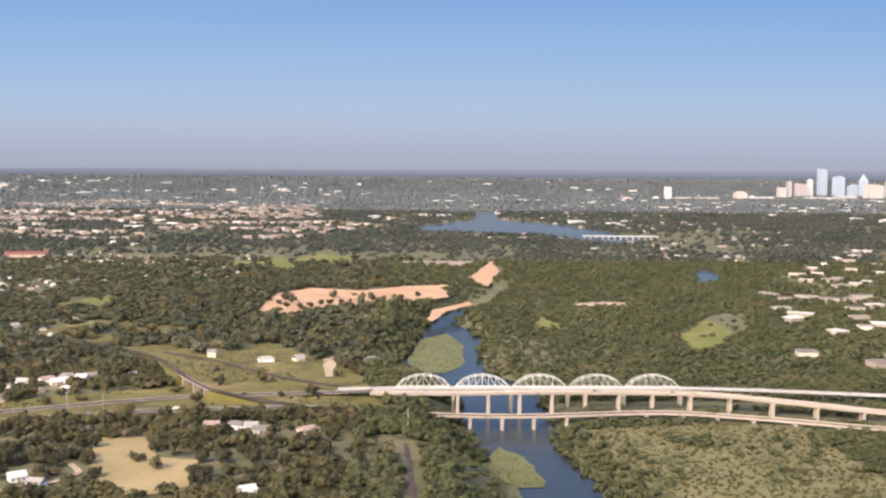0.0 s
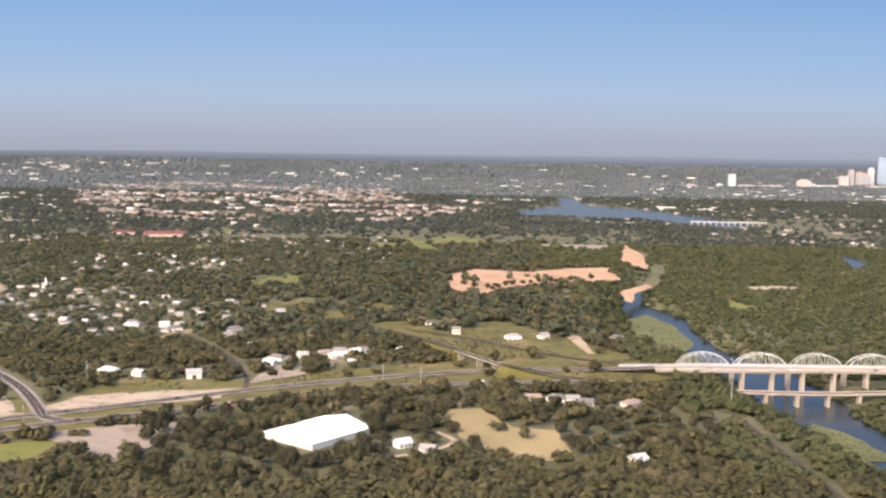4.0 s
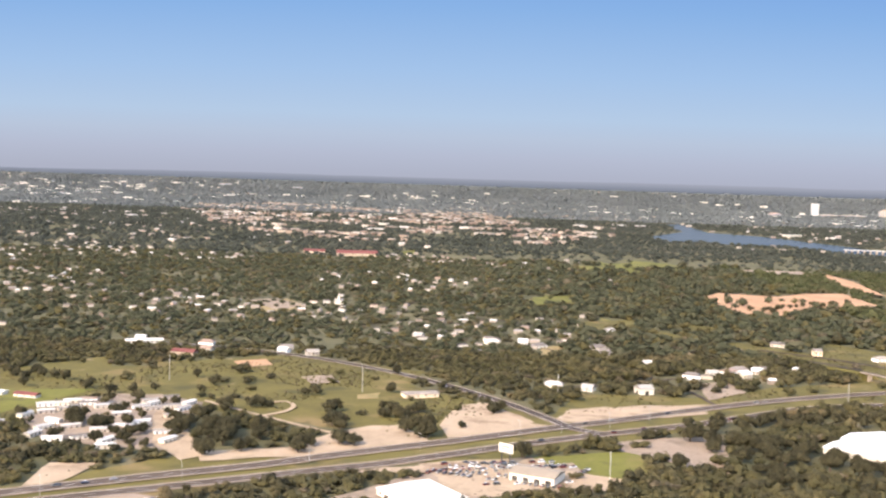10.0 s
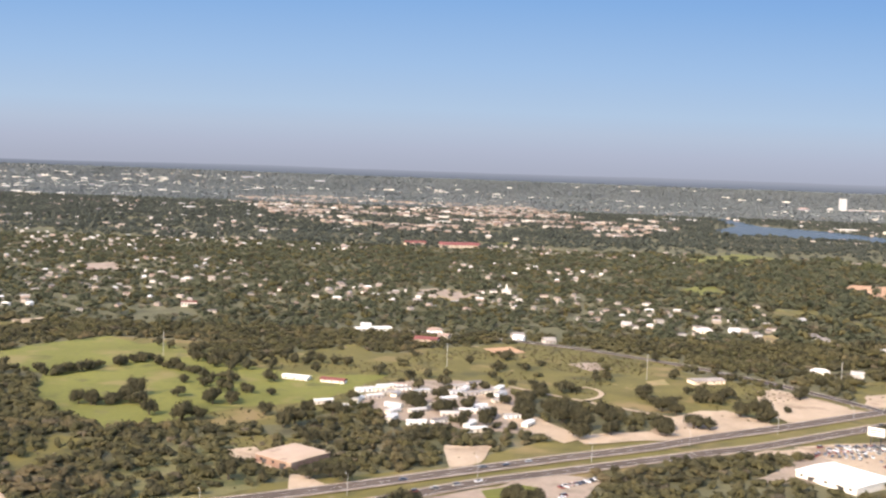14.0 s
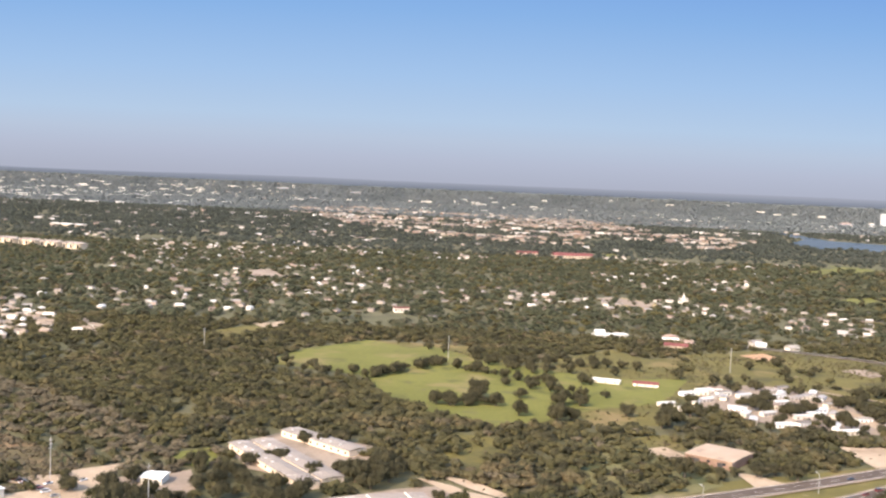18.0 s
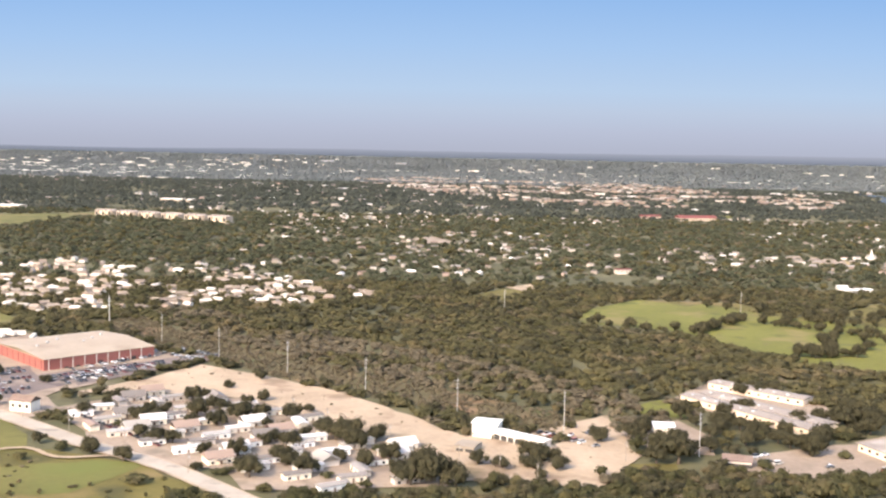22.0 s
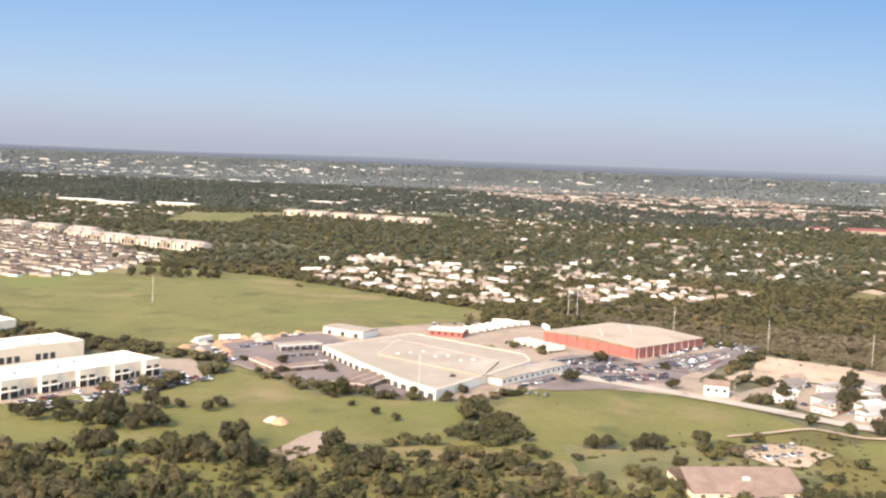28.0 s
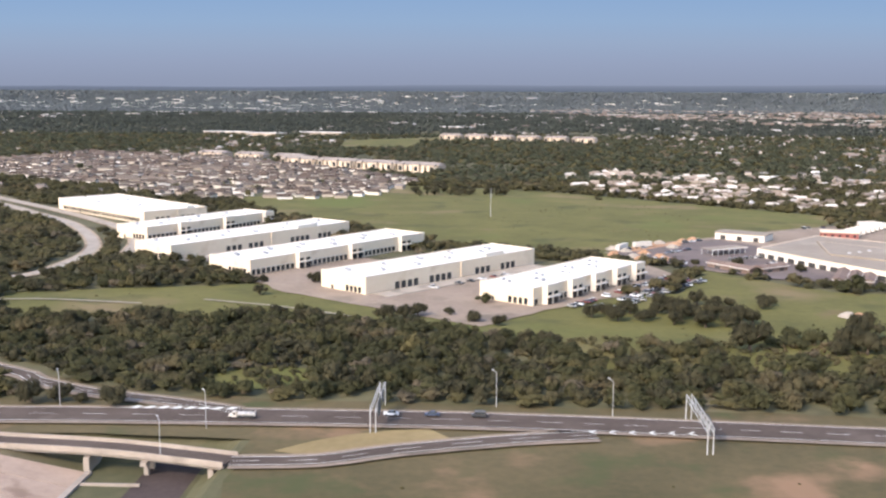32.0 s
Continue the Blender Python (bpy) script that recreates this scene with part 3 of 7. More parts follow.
area("pasture", [(-1150, 241), (-1100, 240), (-1060, 242), (-1000, 250), (-962, 244), (-962, 196), (-1060, 186), (-1150, 204)], 0.09, 0.42)
area("scrub", [(-1002, 246), (-991, 250), (-942, 257), (-938, 247), (-950, 212), (-1000, 212)], None, 0.1)
area("mid", [(-659, 283), (-645, 287), (-608, 309), (-585, 328), (-557, 340), (-530, 352), (-499, 386), (-448, 414), (-465, 354), (-494, 340), (-522, 329), (-551, 305), (-583, 285), (-650, 277)], None, 0.0)
area("mid", [(-479, 395), (-445, 409), (-399, 435), (-343, 477), (-261, 518), (-186, 556), (-196, 522), (-273, 476), (-331, 430), (-395, 396), (-444, 376), (-472, 373)], None, 0.0)
area("tan", [(-560, 302), (-541, 314), (-493, 347), (-479, 342), (-500, 295), (-555, 288)], None, 0.0)
area("green", [(-519, 326), (-508, 334), (-502, 331), (-508, 312), (-517, 311)], 0.42, 0.0)
area("sand", [(-530, 378), (-514, 380), (-518, 357), (-530, 350)])
area("sand", [(-606, 362), (-595, 368), (-586, 342), (-597, 349)])
area("sand", [(-580, 338), (-574, 336), (-566, 325), (-578, 321)])
area("sand", [(-675, 319), (-667, 317), (-649, 295), (-651, 291), (-661, 301)])
area("tan", [(-690, 283), (-669, 290), (-661, 294), (-660, 286), (-669, 275), (-686, 273)])
area("mid", [(-608, 378), (-592, 388), (-584, 379), (-597, 362), (-604, 359)])
area("green", [(-753, 499), (-709, 533), (-687, 564), (-713, 587), (-743, 551), (-756, 514)])
area("sand", [(-499, 435), (-479, 386), (-443, 399), (-407, 423), (-405, 448), (-422, 450), (-439, 432), (-451, 410), (-479, 401)])
area("sand", [(-393, 454), (-384, 488), (-374, 501), (-363, 466), (-346, 460), (-367, 444), (-389, 432)])
area("sand", [(-343, 470), (-333, 492), (-316, 501), (-301, 494), (-278, 509), (-263, 513), (-292, 492), (-324, 471)])
area("tan", [(-258, 566), (-241, 572), (-238, 545), (-262, 524)], None, 0.15)
area("sand", [(-436, 377), (-394, 392), (-368, 396), (-353, 406), (-353, 386)])
area("tan", [(-326, 432), (-307, 442), (-274, 451), (-283, 401), (-302, 405), (-322, 421)])
area("mid", [(-670, 377), (-658, 373), (-647, 364), (-663, 327), (-673, 340), (-675, 360)], None, 0.3)
area("tan", [(-745, 345), (-727, 370), (-696, 352), (-699, 323), (-717, 308), (-733, 319)], None, 0.12)
area("tan", [(-749, 272), (-726, 284), (-717, 288), (-702, 292), (-671, 290), (-678, 276), (-707, 261), (-740, 258)])
area("green", [(-758, 336), (-750, 343), (-744, 331), (-746, 319), (-759, 323)])
area("sand", [(-798, 296), (-786, 308), (-774, 316), (-769, 299), (-770, 283), (-783, 286), (-791, 293)])
area("mid", [(-783, 282), (-771, 269), (-760, 270), (-760, 257), (-772, 262)])
area("yard", [(-1014, 322), (-990, 352), (-962, 358), (-955, 340), (-972, 316), (-1000, 308)])
area("yard", [(-952, 359), (-929, 393), (-916, 405), (-909, 395), (-944, 347)])
area("pasture", [(-1320, 1190), (-1218, 1263), (-1247, 1079), (-1306, 1050)])
area("tan", [(-431, 344), (-404, 376), (-381, 391), (-343, 401), (-339, 383), (-380, 350)])
area("green", [(-319, 911), (-302, 962), (-281, 924), (-299, 890)], 0.404, 0.04)
area("green", [(-279, 790), (-274, 816), (-262, 791), (-268, 764)], 0.408, 0.04)
area("mid", [(-224, 781), (-212, 798), (-194, 782), (-206, 758)], 0.412, 0.04)
area("mid", [(-253, 749), (-238, 752), (-227, 726), (-244, 720)], 0.416, 0.04)
area("green", [(-316, 939), (-279, 966), (-292, 903), (-318, 885)], 0.420, 0.04)
area("mid", [(-289, 792), (-240, 818), (-258, 761), (-293, 743)], 0.424, 0.04)
area("dry", [(-331, 668), (-314, 680), (-329, 635), (-337, 624)], 0.428, 0.04)
area("green", [(-202, 1319), (-133, 1386), (-147, 1281), (-197, 1221)], 0.432, 0.04)
area("dry", [(-537, 846), (-522, 876), (-501, 832), (-511, 793), (-530, 792)], 0.436, 0.04)
area("tan", [(-854, 970), (-832, 999), (-809, 933), (-834, 921)], 0.440, 0.04)
area("green", [(-453, 1431), (-433, 1461), (-430, 1400), (-449, 1373)], 0.444, 0.04)
area("tan", [(-550, 854), (-532, 874), (-503, 842), (-515, 798)], 0.448, 0.04)
area("pasture", [(-935, 253), (-910, 263), (-896, 261), (-908, 236), (-931, 235)])
area("pasture", [(-1222, 191), (-1212, 201), (-1199, 200), (-1199, 187), (-1211, 184), (-1219, 184)], None, 0.0)
area("scrub", [(40, 512), (116, 526), (150, 520), (150, 400), (58, 400)], -4.6, 0.12)
area("green", [(156, 775), (207, 875), (235, 875), (212, 802), (162, 718), (146, 707)], -2.6, 0.05)
area("green", [(70, 878), (79, 833), (72, 797), (57, 832)], -4.4, 0.05)
area("marsh", [(-40, 704), (-30, 792), (-10, 818), (0, 768), (-3, 695), (-16, 667), (-33, 667)], -8.75, 0.0)
area("marsh", [(-10, 458), (2, 498), (12, 480), (17, 446), (15, 437), (-6, 437)], -8.75, 0.0)

# ---- water ----
def water_sheet(name, label, pts, z):
    tagged(sheet(name, pts, z, M["water"], 1.0), label, "water", kind="structure")
    CLEAR.append((pts, 0.0))


left = [(x - w - 4, y) for x, y, w in zip(RIVER_X, RIVER_Y, RIVER_W)][:10]
right = [(x + w + 3, y) for x, y, w in zip(RIVER_X, RIVER_Y, RIVER_W)][:10]
water_sheet("river", "dark blue-green river water under the bridges", left + right[::-1], -9.0)
CLEAR[-1] = ([(x - w + 2, y) for x, y, w in zip(RIVER_X, RIVER_Y, RIVER_W)] + [(x + w - 2, y) for x, y, w in zip(RIVER_X, RIVER_Y, RIVER_W)][::-1], 0.0)
water_sheet("lake", "blue lake water behind the woods",
            [(-34, 1968), (35, 2100), (98, 2229), (120, 2600), (175, 2600), (148, 2230), (243, 2120), (313, 1860), (345, 1680), (262, 1603), (186, 1790), (93, 1830), (-3, 1850)], 0.15)
water_sheet("pond", "blue river reach beyond the woods", [(287, 1216), (301, 1199), (285, 1105), (254, 1089), (268, 1150)], 0.15)

# ---- roads ----
BLOCK = []


def glide(pts, step=4.0):
    """A smooth line through the given points."""
    p = [Vector((*q[:2], q[2] if len(q) > 2 else 0)) for q in pts]
    p = [2 * p[0] - p[1]] + p + [2 * p[-1] - p[-2]]
    out = []
    for i in range(1, len(p) - 2):
        n = max(1, int((p[i + 1] - p[i]).length / step))
        for j in range(n):
            t = j / n
            a, b, c, d = p[i - 1:i + 3]
            out.append(0.5 * (2 * b + (c - a) * t + (2 * a - 5 * b + 4 * c - d) * t * t + (3 * b - a - 3 * c + d) * t ** 3))
    return out + [p[-2]]


def ribbon(line, w0, w1, z):
    """Vertices and faces of a strip between the offsets w0 and w1 from a line."""
    vs, fs = [], []
    for i, p in enumerate(line):
        d = (line[min(i + 1, len(line) - 1)] - line[max(i - 1, 0)]).normalized()
        s = Vector((d.y, -d.x, 0))
        vs += [p + s * w0 + Vector((0, 0, z)), p + s * w1 + Vector((0, 0, z))]
        if i:
            fs.append((2 * i - 2, 2 * i - 1, 2 * i + 1, 2 * i))
    return vs, fs


def road(label, pts, width, kind="asphalt", lines=True, shoulder=1.0, name="road"):
    line = glide(pts)
    geo = Geo()
    geo.add(*ribbon(line, -width / 2, width / 2, 0.47 + 0.006 * (len(BLOCK) % 7)))
    ob = tagged(new(name, geo.mesh(name, M[kind])), label, "road", kind="structure")
    if shoulder:
        g = Geo()
        g.add(*ribbon(line, -width / 2 - shoulder, -width / 2 + 0.05, 0.44))
        g.add(*ribbon(line, width / 2 - 0.05, width / 2 + shoulder, 0.44))
        part("shoulder", g, M["tan" if kind in ("asphalt", "highway") else "sand"], ob)
    if lines:
        g = Geo()
        for off in (-width / 2 + 0.35, width / 2 - 0.35):
            g.add(*ribbon(line, off - 0.06, off + 0.06, 0.53))
        for i in range(0, len(line) - 1, 2):
            g.add(*ribbon(line[i:i + 2], -0.045, 0.045, 0.53))
        part("lane_lines", g, M["line"], ob, "white painted lane lines")
    BLOCK.append((np.array([q[:2] for q in line]), width / 2 + 2.2))
    return line


far_lane = road("grey asphalt highway lanes with pale shoulders", [(-1350, -160), (-1100, -18), (-900, 112), (-760, 204), (-692, 251), (-644, 284), (-600, 305), (-559, 327), (-530, 344), (-488, 368), (-458, 384), (-429, 403), (-389, 427), (-344, 456), (-311, 476), (-262, 508), (-221, 531), (-176, 551), (-145, 561), (-98, 568), (-75, 566, 1), (-58, 562, 3.2)], 6.5, "highway")
near_lane = road("grey asphalt frontage lanes beside a grass median", [(-1330, -177), (-1080, -35), (-880, 95), (-740, 189), (-660, 245), (-606, 281), (-585, 293), (-559, 307), (-521, 334), (-492, 350), (-464, 365), (-430, 383), (-411, 393), (-371, 419), (-330, 444), (-285, 468), (-256, 487), (-219, 511), (-179, 525), (-136, 533), (-100, 537), (-60, 536, -0.5), (-40, 533, -1.6)], 6.0, "highway")
road("asphalt side road running off into the trees", [(-560, 640), (-500, 622), (-462, 603), (-431, 580), (-403, 554), (-369, 512), (-344, 470), (-337, 456), (-325, 448)], 5.0)
road("two-lane road that climbs over the highway", [(-380, 800), (-264, 730), (-228, 704), (-193, 666, 0.8), (-172, 622, 3.2), (-160, 594, 4.6)], 3.2, "asphalt", False, 0)
road("two-lane road coming down from the overpass", [(-138, 556, 4.6), (-124, 549, 3.2), (-107, 545, 1.0), (-89, 540)], 3.2, "asphalt", False, 0)
road("curved asphalt slip road over grass", [(-191, 685), (-154, 657), (-130, 631), (-108, 608), (-88, 593), (-70, 583)], 3.6, "asphalt", False, 0)
road("pale concrete street beside the mobile homes", [(-1010, 345), (-977, 324), (-946, 301), (-919, 278), (-895, 261), (-876, 243), (-840, 205), (-820, 180), (-815, 172)], 5.4, "concrete", False, 0.6)
road("wide asphalt highway with white edge lines", [(-1420, 150), (-1300, 162), (-1248, 166), (-1209, 167), (-1174, 167), (-1152, 166), (-1126, 164), (-1060, 158), (-960, 146), (-860, 131), (-830, 127)], 8.0, "highway")
road("asphalt slip road joining the highway", [(-1330, 232), (-1262, 196), (-1251, 187.5), (-1237, 180), (-1221, 175), (-1208, 170)], 3.6, "highway")
road("asphalt ramp across the grass verge", [(-1203, 144.6), (-1190, 146), (-1179, 151), (-1161, 157), (-1147, 160)], 4.2, "highway")
road("pale curving avenue beside the warehouses", [(-1470, 570), (-1402, 499), (-1370, 463), (-1335, 421), (-1306, 365), (-1300, 325), (-1308, 296), (-1360, 262)], 4.2, "concrete", False)
road("pale curving avenue beside the warehouses", [(-1465, 577), (-1392, 503), (-1357, 466), (-1318, 420), (-1296, 381), (-1287, 345)], 4.2, "concrete", False)
road("pale footpath over the grass slope", [(-1330, 262), (-1294, 265), (-1281, 266), (-1255, 262)], 0.9, "concrete", False, 0)
road("pale footpath over the grass slope", [(-1240, 268), (-1218, 260), (-1196, 248)], 0.9, "concrete", False, 0)
road("narrow lane through the trees by the river", [(-34, 330), (-37, 397), (-39, 449), (-40, 470)], 1.9, "asphalt", False, 0)
road("pale dirt drive looping through the park", [(-500, 486), (-485, 473), (-463, 455), (-435, 434), (-412, 433)], 2.4, "sand", False, 0)
road("pale dirt drive looping through the park", [(-470, 460), (-461, 470), (-459, 482), (-464, 490), (-471, 487)], 2.2, "sand", False, 0)
road("pale dirt drive beside the dry field", [(-215, 395), (-180, 408), (-165, 425), (-172, 440)], 2.6, "sand", False, 0)
road("residential street with a worn surface", [(-330, 545), (-300, 556), (-262, 580), (-215, 610)], 2.0, "asphalt", False, 0)
road("pale dirt track beside the car park", [(-958, 260), (-945, 266), (-932, 272), (-921, 264), (-908, 266)], 1.6, "sand", False, 0)
road("residential street with a worn surface", [(-262, 512), (-268, 545), (-290, 600), (-340, 680)], 2.0, "asphalt", False, 0)

# ---- hills on the horizon, glowing in painted haze colours ----
geo = Geo()
for k in range(0, 94):
    x = -5200 + k * 100
    top = 78 + 0.005 * (x + 1200) + 7 * noise.noise(Vector((x * 0.0011, 3.1, 0))) + 3 * noise.noise(Vector((x * 0.006, 0, 7)))
    geo.v += [(x, 4690, -5), (x, 4700, top * 0.6), (x, 4780, top)]
    if k:
        n = 3 * k
        geo.f += [(n - 3, n, n + 1, n - 2), (n - 2, n + 1, n + 2, n - 1)]
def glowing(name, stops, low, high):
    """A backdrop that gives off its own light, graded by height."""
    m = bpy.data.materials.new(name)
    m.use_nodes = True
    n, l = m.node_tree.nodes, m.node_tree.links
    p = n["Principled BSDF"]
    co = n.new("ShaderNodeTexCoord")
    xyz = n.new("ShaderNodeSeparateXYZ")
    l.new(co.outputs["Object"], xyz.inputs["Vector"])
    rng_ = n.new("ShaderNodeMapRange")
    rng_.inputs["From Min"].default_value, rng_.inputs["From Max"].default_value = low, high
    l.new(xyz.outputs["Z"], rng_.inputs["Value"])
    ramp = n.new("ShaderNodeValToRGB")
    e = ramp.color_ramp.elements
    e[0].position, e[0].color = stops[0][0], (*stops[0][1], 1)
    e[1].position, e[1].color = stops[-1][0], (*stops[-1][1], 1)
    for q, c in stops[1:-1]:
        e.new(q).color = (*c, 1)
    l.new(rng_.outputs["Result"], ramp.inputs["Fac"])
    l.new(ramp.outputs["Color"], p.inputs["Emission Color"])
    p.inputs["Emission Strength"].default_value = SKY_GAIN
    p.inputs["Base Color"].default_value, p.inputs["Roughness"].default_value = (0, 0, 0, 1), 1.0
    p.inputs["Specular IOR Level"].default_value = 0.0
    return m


# haze is put into the glow, paling to the sky's colour at the crest
hills = glowing("hazed_far_hills", [(0.0, (0.15, 0.18, 0.235)), (0.6, (0.185, 0.218, 0.285)), (1.0, (0.335, 0.37, 0.46))], 0, 84)
tagged(new("backdrop", geo.mesh("backdrop", hills)), "hills along the horizon, painted in blue-grey haze colours", "backdrop", kind="structure")
geo = Geo()
geo.add([(-5600, 4830, -10), (4600, 4830, -10), (4600, 4830, 1800), (-5600, 4830, 1800)], [(0, 1, 2, 3)])
clear_sky = glowing("clear_sky", [(0.0, (0.366, 0.403, 0.515)), (0.05, (0.39, 0.432, 0.551)), (0.1, (0.424, 0.482, 0.623)), (0.15, (0.438, 0.537, 0.696)), (0.2, (0.416, 0.566, 0.767)), (0.31, (0.333, 0.52, 0.797)), (0.47, (0.225, 0.428, 0.772)), (0.62, (0.157, 0.342, 0.742)), (1.0, (0.098, 0.255, 0.643))], 0, 1800)
tagged(new("backdrop", geo.mesh("backdrop", clear_sky)), "clear blue morning sky paling towards the horizon", "backdrop", kind="structure")

# ---- bridges over the river ----
HOUSES, SPARSE = [], []


def deck(ob, line, width, z_thick, material, rail=True, top="concrete"):
    """A roadway slab with girders, kerb walls and surface along a line of points."""
    g = Geo()
    for w0, w1, z0, z1 in ((-width / 2, width / 2, -0.35, 0.0), (-width / 2 + 0.6, -width / 2 + 1.1, -z_thick, -0.35), (width / 2 - 1.1, width / 2 - 0.6, -z_thick, -0.35), (-0.3, 0.3, -z_thick, -0.35)):
        a, f = ribbon(line, w0, w1, z1)
        b, _ = ribbon(line, w0, w1, z0)
        n = len(a)
        fs = list(f) + [tuple(reversed([i + n for i in q])) for q in f]
        fs += [(i, i + 2, n + i + 2, n + i) for i in range(0, n - 2, 2)] + [(i + 2, i, n + i, n + i + 2) for i in range(1, n - 2, 2)]
        g.add(a + b, fs)
    part("deck", g, material, ob)
    g = Geo()
    g.add(*ribbon(line, -width / 2 + 0.5, width / 2 - 0.5, 0.02))
    part("roadway", g, M[top], ob, "worn roadway surface")
    if rail:
        for s in (-1, 1):
            w0, w1 = sorted((s * (width / 2 - 0.2), s * (width / 2 - 0.02)))
            a, f = ribbon(line, w0, w1, 0.55)
            low, _ = ribbon(line, w0, w1, -0.32)
            n = len(a)
            g = Geo().add(a + low, list(f) + [(i, i + 2, n + i + 2, n + i) for i in range(0, n - 2, 2)] + [(i + 2, i, n + i, n + i + 2) for i in range(1, n - 2, 2)])
            part("barrier", g, material, ob)


def pier(ob, x, y, top, half, cols=2):
    bed = float(height(x, y)) - 1.5
    g = Geo()
    for k in range(cols):
        yy = y - half + 2 * half * k / max(1, cols - 1)
        g.box(x - 0.7, x + 0.7, yy - 0.55, yy + 0.55, bed, top - 0.8)
    g.box(x - 0.8, x + 0.8, y - half - 1.0, y + half + 1.0, top - 0.9, top)
    part("pier", g, M["girder"], ob)


main_bridge = empty("highway_bridge", "pale concrete girder bridge on tall piers over the river", "bridge", x=0, y=0)
main_line = glide([(-58, 557, 3.4), (-13, 554, 4), (42, 556, 4.2), (104, 553, 4), (145, 541, 3), (200, 520, 1.2), (260, 497, 0.3)], 6)
deck(main_bridge, main_line, 6.4, 1.1, M["girder"])
for x in (-14, 1.5, 17.5, 34, 51, 68, 85, 104, 123, 142, 162, 182):
    p = min(main_line, key=lambda q: abs(q.x - x))
    pier(main_bridge, x, p.y, p.z - 1.1, 1.8)
low_bridge = empty("frontage_bridge", "lower concrete bridge in front of the trusses", "bridge")
low_line = glide([(-40, 533, -1.6), (-15, 531, -2.2), (24, 531, -2.4), (86, 537, -2.2), (131, 527, -2.6), (180, 508, -2.6), (240, 482, -1.5)], 6)
deck(low_bridge, low_line, 5.4, 0.85, M["girder"], True, "asphalt")
for x in (-9, 6.5, 22, 38, 56, 78, 96, 112, 128, 146, 164):
    p = min(low_line, key=lambda q: abs(q.x - x))
    pier(low_bridge, x, p.y, p.z - 0.85, 1.5)
BLOCK += [(np.array([q[:2] for q in main_line]), 6.0), (np.array([q[:2] for q in low_line]), 5.0)]

truss_bridge = empty("truss_bridge", "old silver steel camelback truss bridge of five spans", "bridge")
truss_line = glide([(-75, 568, 3.0), (-46, 567, 3.8), (30, 567, 4.2), (102, 567, 4), (150, 566, 3), (230, 560, 1), (320, 548, 0.2)], 6)
deck(truss_bridge, truss_line, 5.0, 1.0, M["galv"], False)
BLOCK.append((np.array([q[:2] for q in truss_line]), 4.5))
for k, x0 in enumerate((-45.0, -14.6, 15.2, 44.8, 74.0)):
    span, n = 27.8, 8
    zs = [0.0, 3.6, 5.2, 6.1, 6.4, 6.1, 5.2, 3.6, 0.0]
    for y in (564.9, 569.1):
        chord = Geo()
        for i in range(n):
            chord.rod((x0 + span * i / n, y, 4.2 + zs[i]), (x0 + span * (i + 1) / n, y, 4.2 + zs[i + 1]), 0.2, n=4)
        chord.rod((x0, y, 4.2), (x0 + span, y, 4.2), 0.22, n=4)
        truss = part("truss", chord, M["steel"], truss_bridge)
        for i in range(1, n):
            part("post", Geo().rod((x0 + span * i / n, y, 4.2), (x0 + span * i / n, y, 4.2 + zs[i]), 0.1, n=4), M["steel"], truss)
        for i in range(1, n - 1):
            a, b = (i, i + 1) if i >= n / 2 else (i + 1, i)
            part("diagonal", Geo().rod((x0 + span * a / n, y, 4.2 + zs[a]), (x0 + span * b / n, y, 4.2), 0.085, n=4), M["steel"], truss)
    for i in range(1, n):
        part("portal_strut", Geo().rod((x0 + span * i / n, 564.9, 4.2 + zs[i]), (x0 + span * i / n, 569.1, 4.2 + zs[i]), 0.09, n=4), M["steel"], truss_bridge)
    pier(truss_bridge, x0 - 1.0, 567, 3.0, 1.8)
pier(truss_bridge, 102.5, 567, 3.0, 1.8)

overpass = empty("overpass", "small concrete road bridge over the highway", "bridge")
over_line = glide([(-160, 594, 4.6), (-153, 580, 4.9), (-146, 568, 4.9), (-138, 556, 4.6)], 4)
deck(overpass, over_line, 3.8, 0.7, M["girder"], False, "asphalt")
for i in (1, len(over_line) // 2, len(over_line) - 2):
    p = over_line[i]
    g = Geo()
    for s in (-1.6, 0, 1.6):
        g.rod((p.x + s * 0.8, p.y + s * 0.5, -0.2), (p.x + s * 0.8, p.y + s * 0.5, p.z - 0.9), 0.4, n=8)
    part("pier", g, M["girder"], overpass)
for p, q in (((-160, 594), (-193, 666)), ((-138, 556), (-112, 547))):
    d = (Vector(q) - Vector(p)).normalized()
    s = Vector((-d.y, d.x))
    g = Geo()
    a, b = Vector(p), Vector(q)
    top = [a + s * 2.4, b + s * 2.4, b - s * 2.4, a - s * 2.4]
    foot = [a - d * 2 + s * 11, b + s * 3.5, b - s * 3.5, a - d * 2 - s * 11]
    g.add([(v.x, v.y, -0.1) for v in foot] + [(v.x, v.y, z) for v, z in zip(top, (4.5, 0.3, 0.3, 4.5))], [(0, 1, 5, 4), (2, 3, 7, 6), (3, 0, 4, 7), (4, 5, 6, 7)])
    tagged(new("embankment", g.mesh("embankment", M["mid"])), "grass embankment that carries the road up to the overpass", "ground", kind="structure")


# ---- large sheds ----
AXIS = 54.0


def warehouse(x, y, length, width, high, towers=(), docks=(), turn=AXIS, end=(0.1, 0.55)):
    """A tilt-up shed along x from its front corner. towers: (middle, width) of the white entrance towers; docks: (start, count) of the roller doors."""
    words = "entrance towers over a band of dark windows" if towers else "white flat roof and grouped dark dock doors"
    ob = empty("warehouse", "long cream warehouse with " + words, "warehouse", "white warehouse row", x, y, 0, turn)
    wall = Geo()
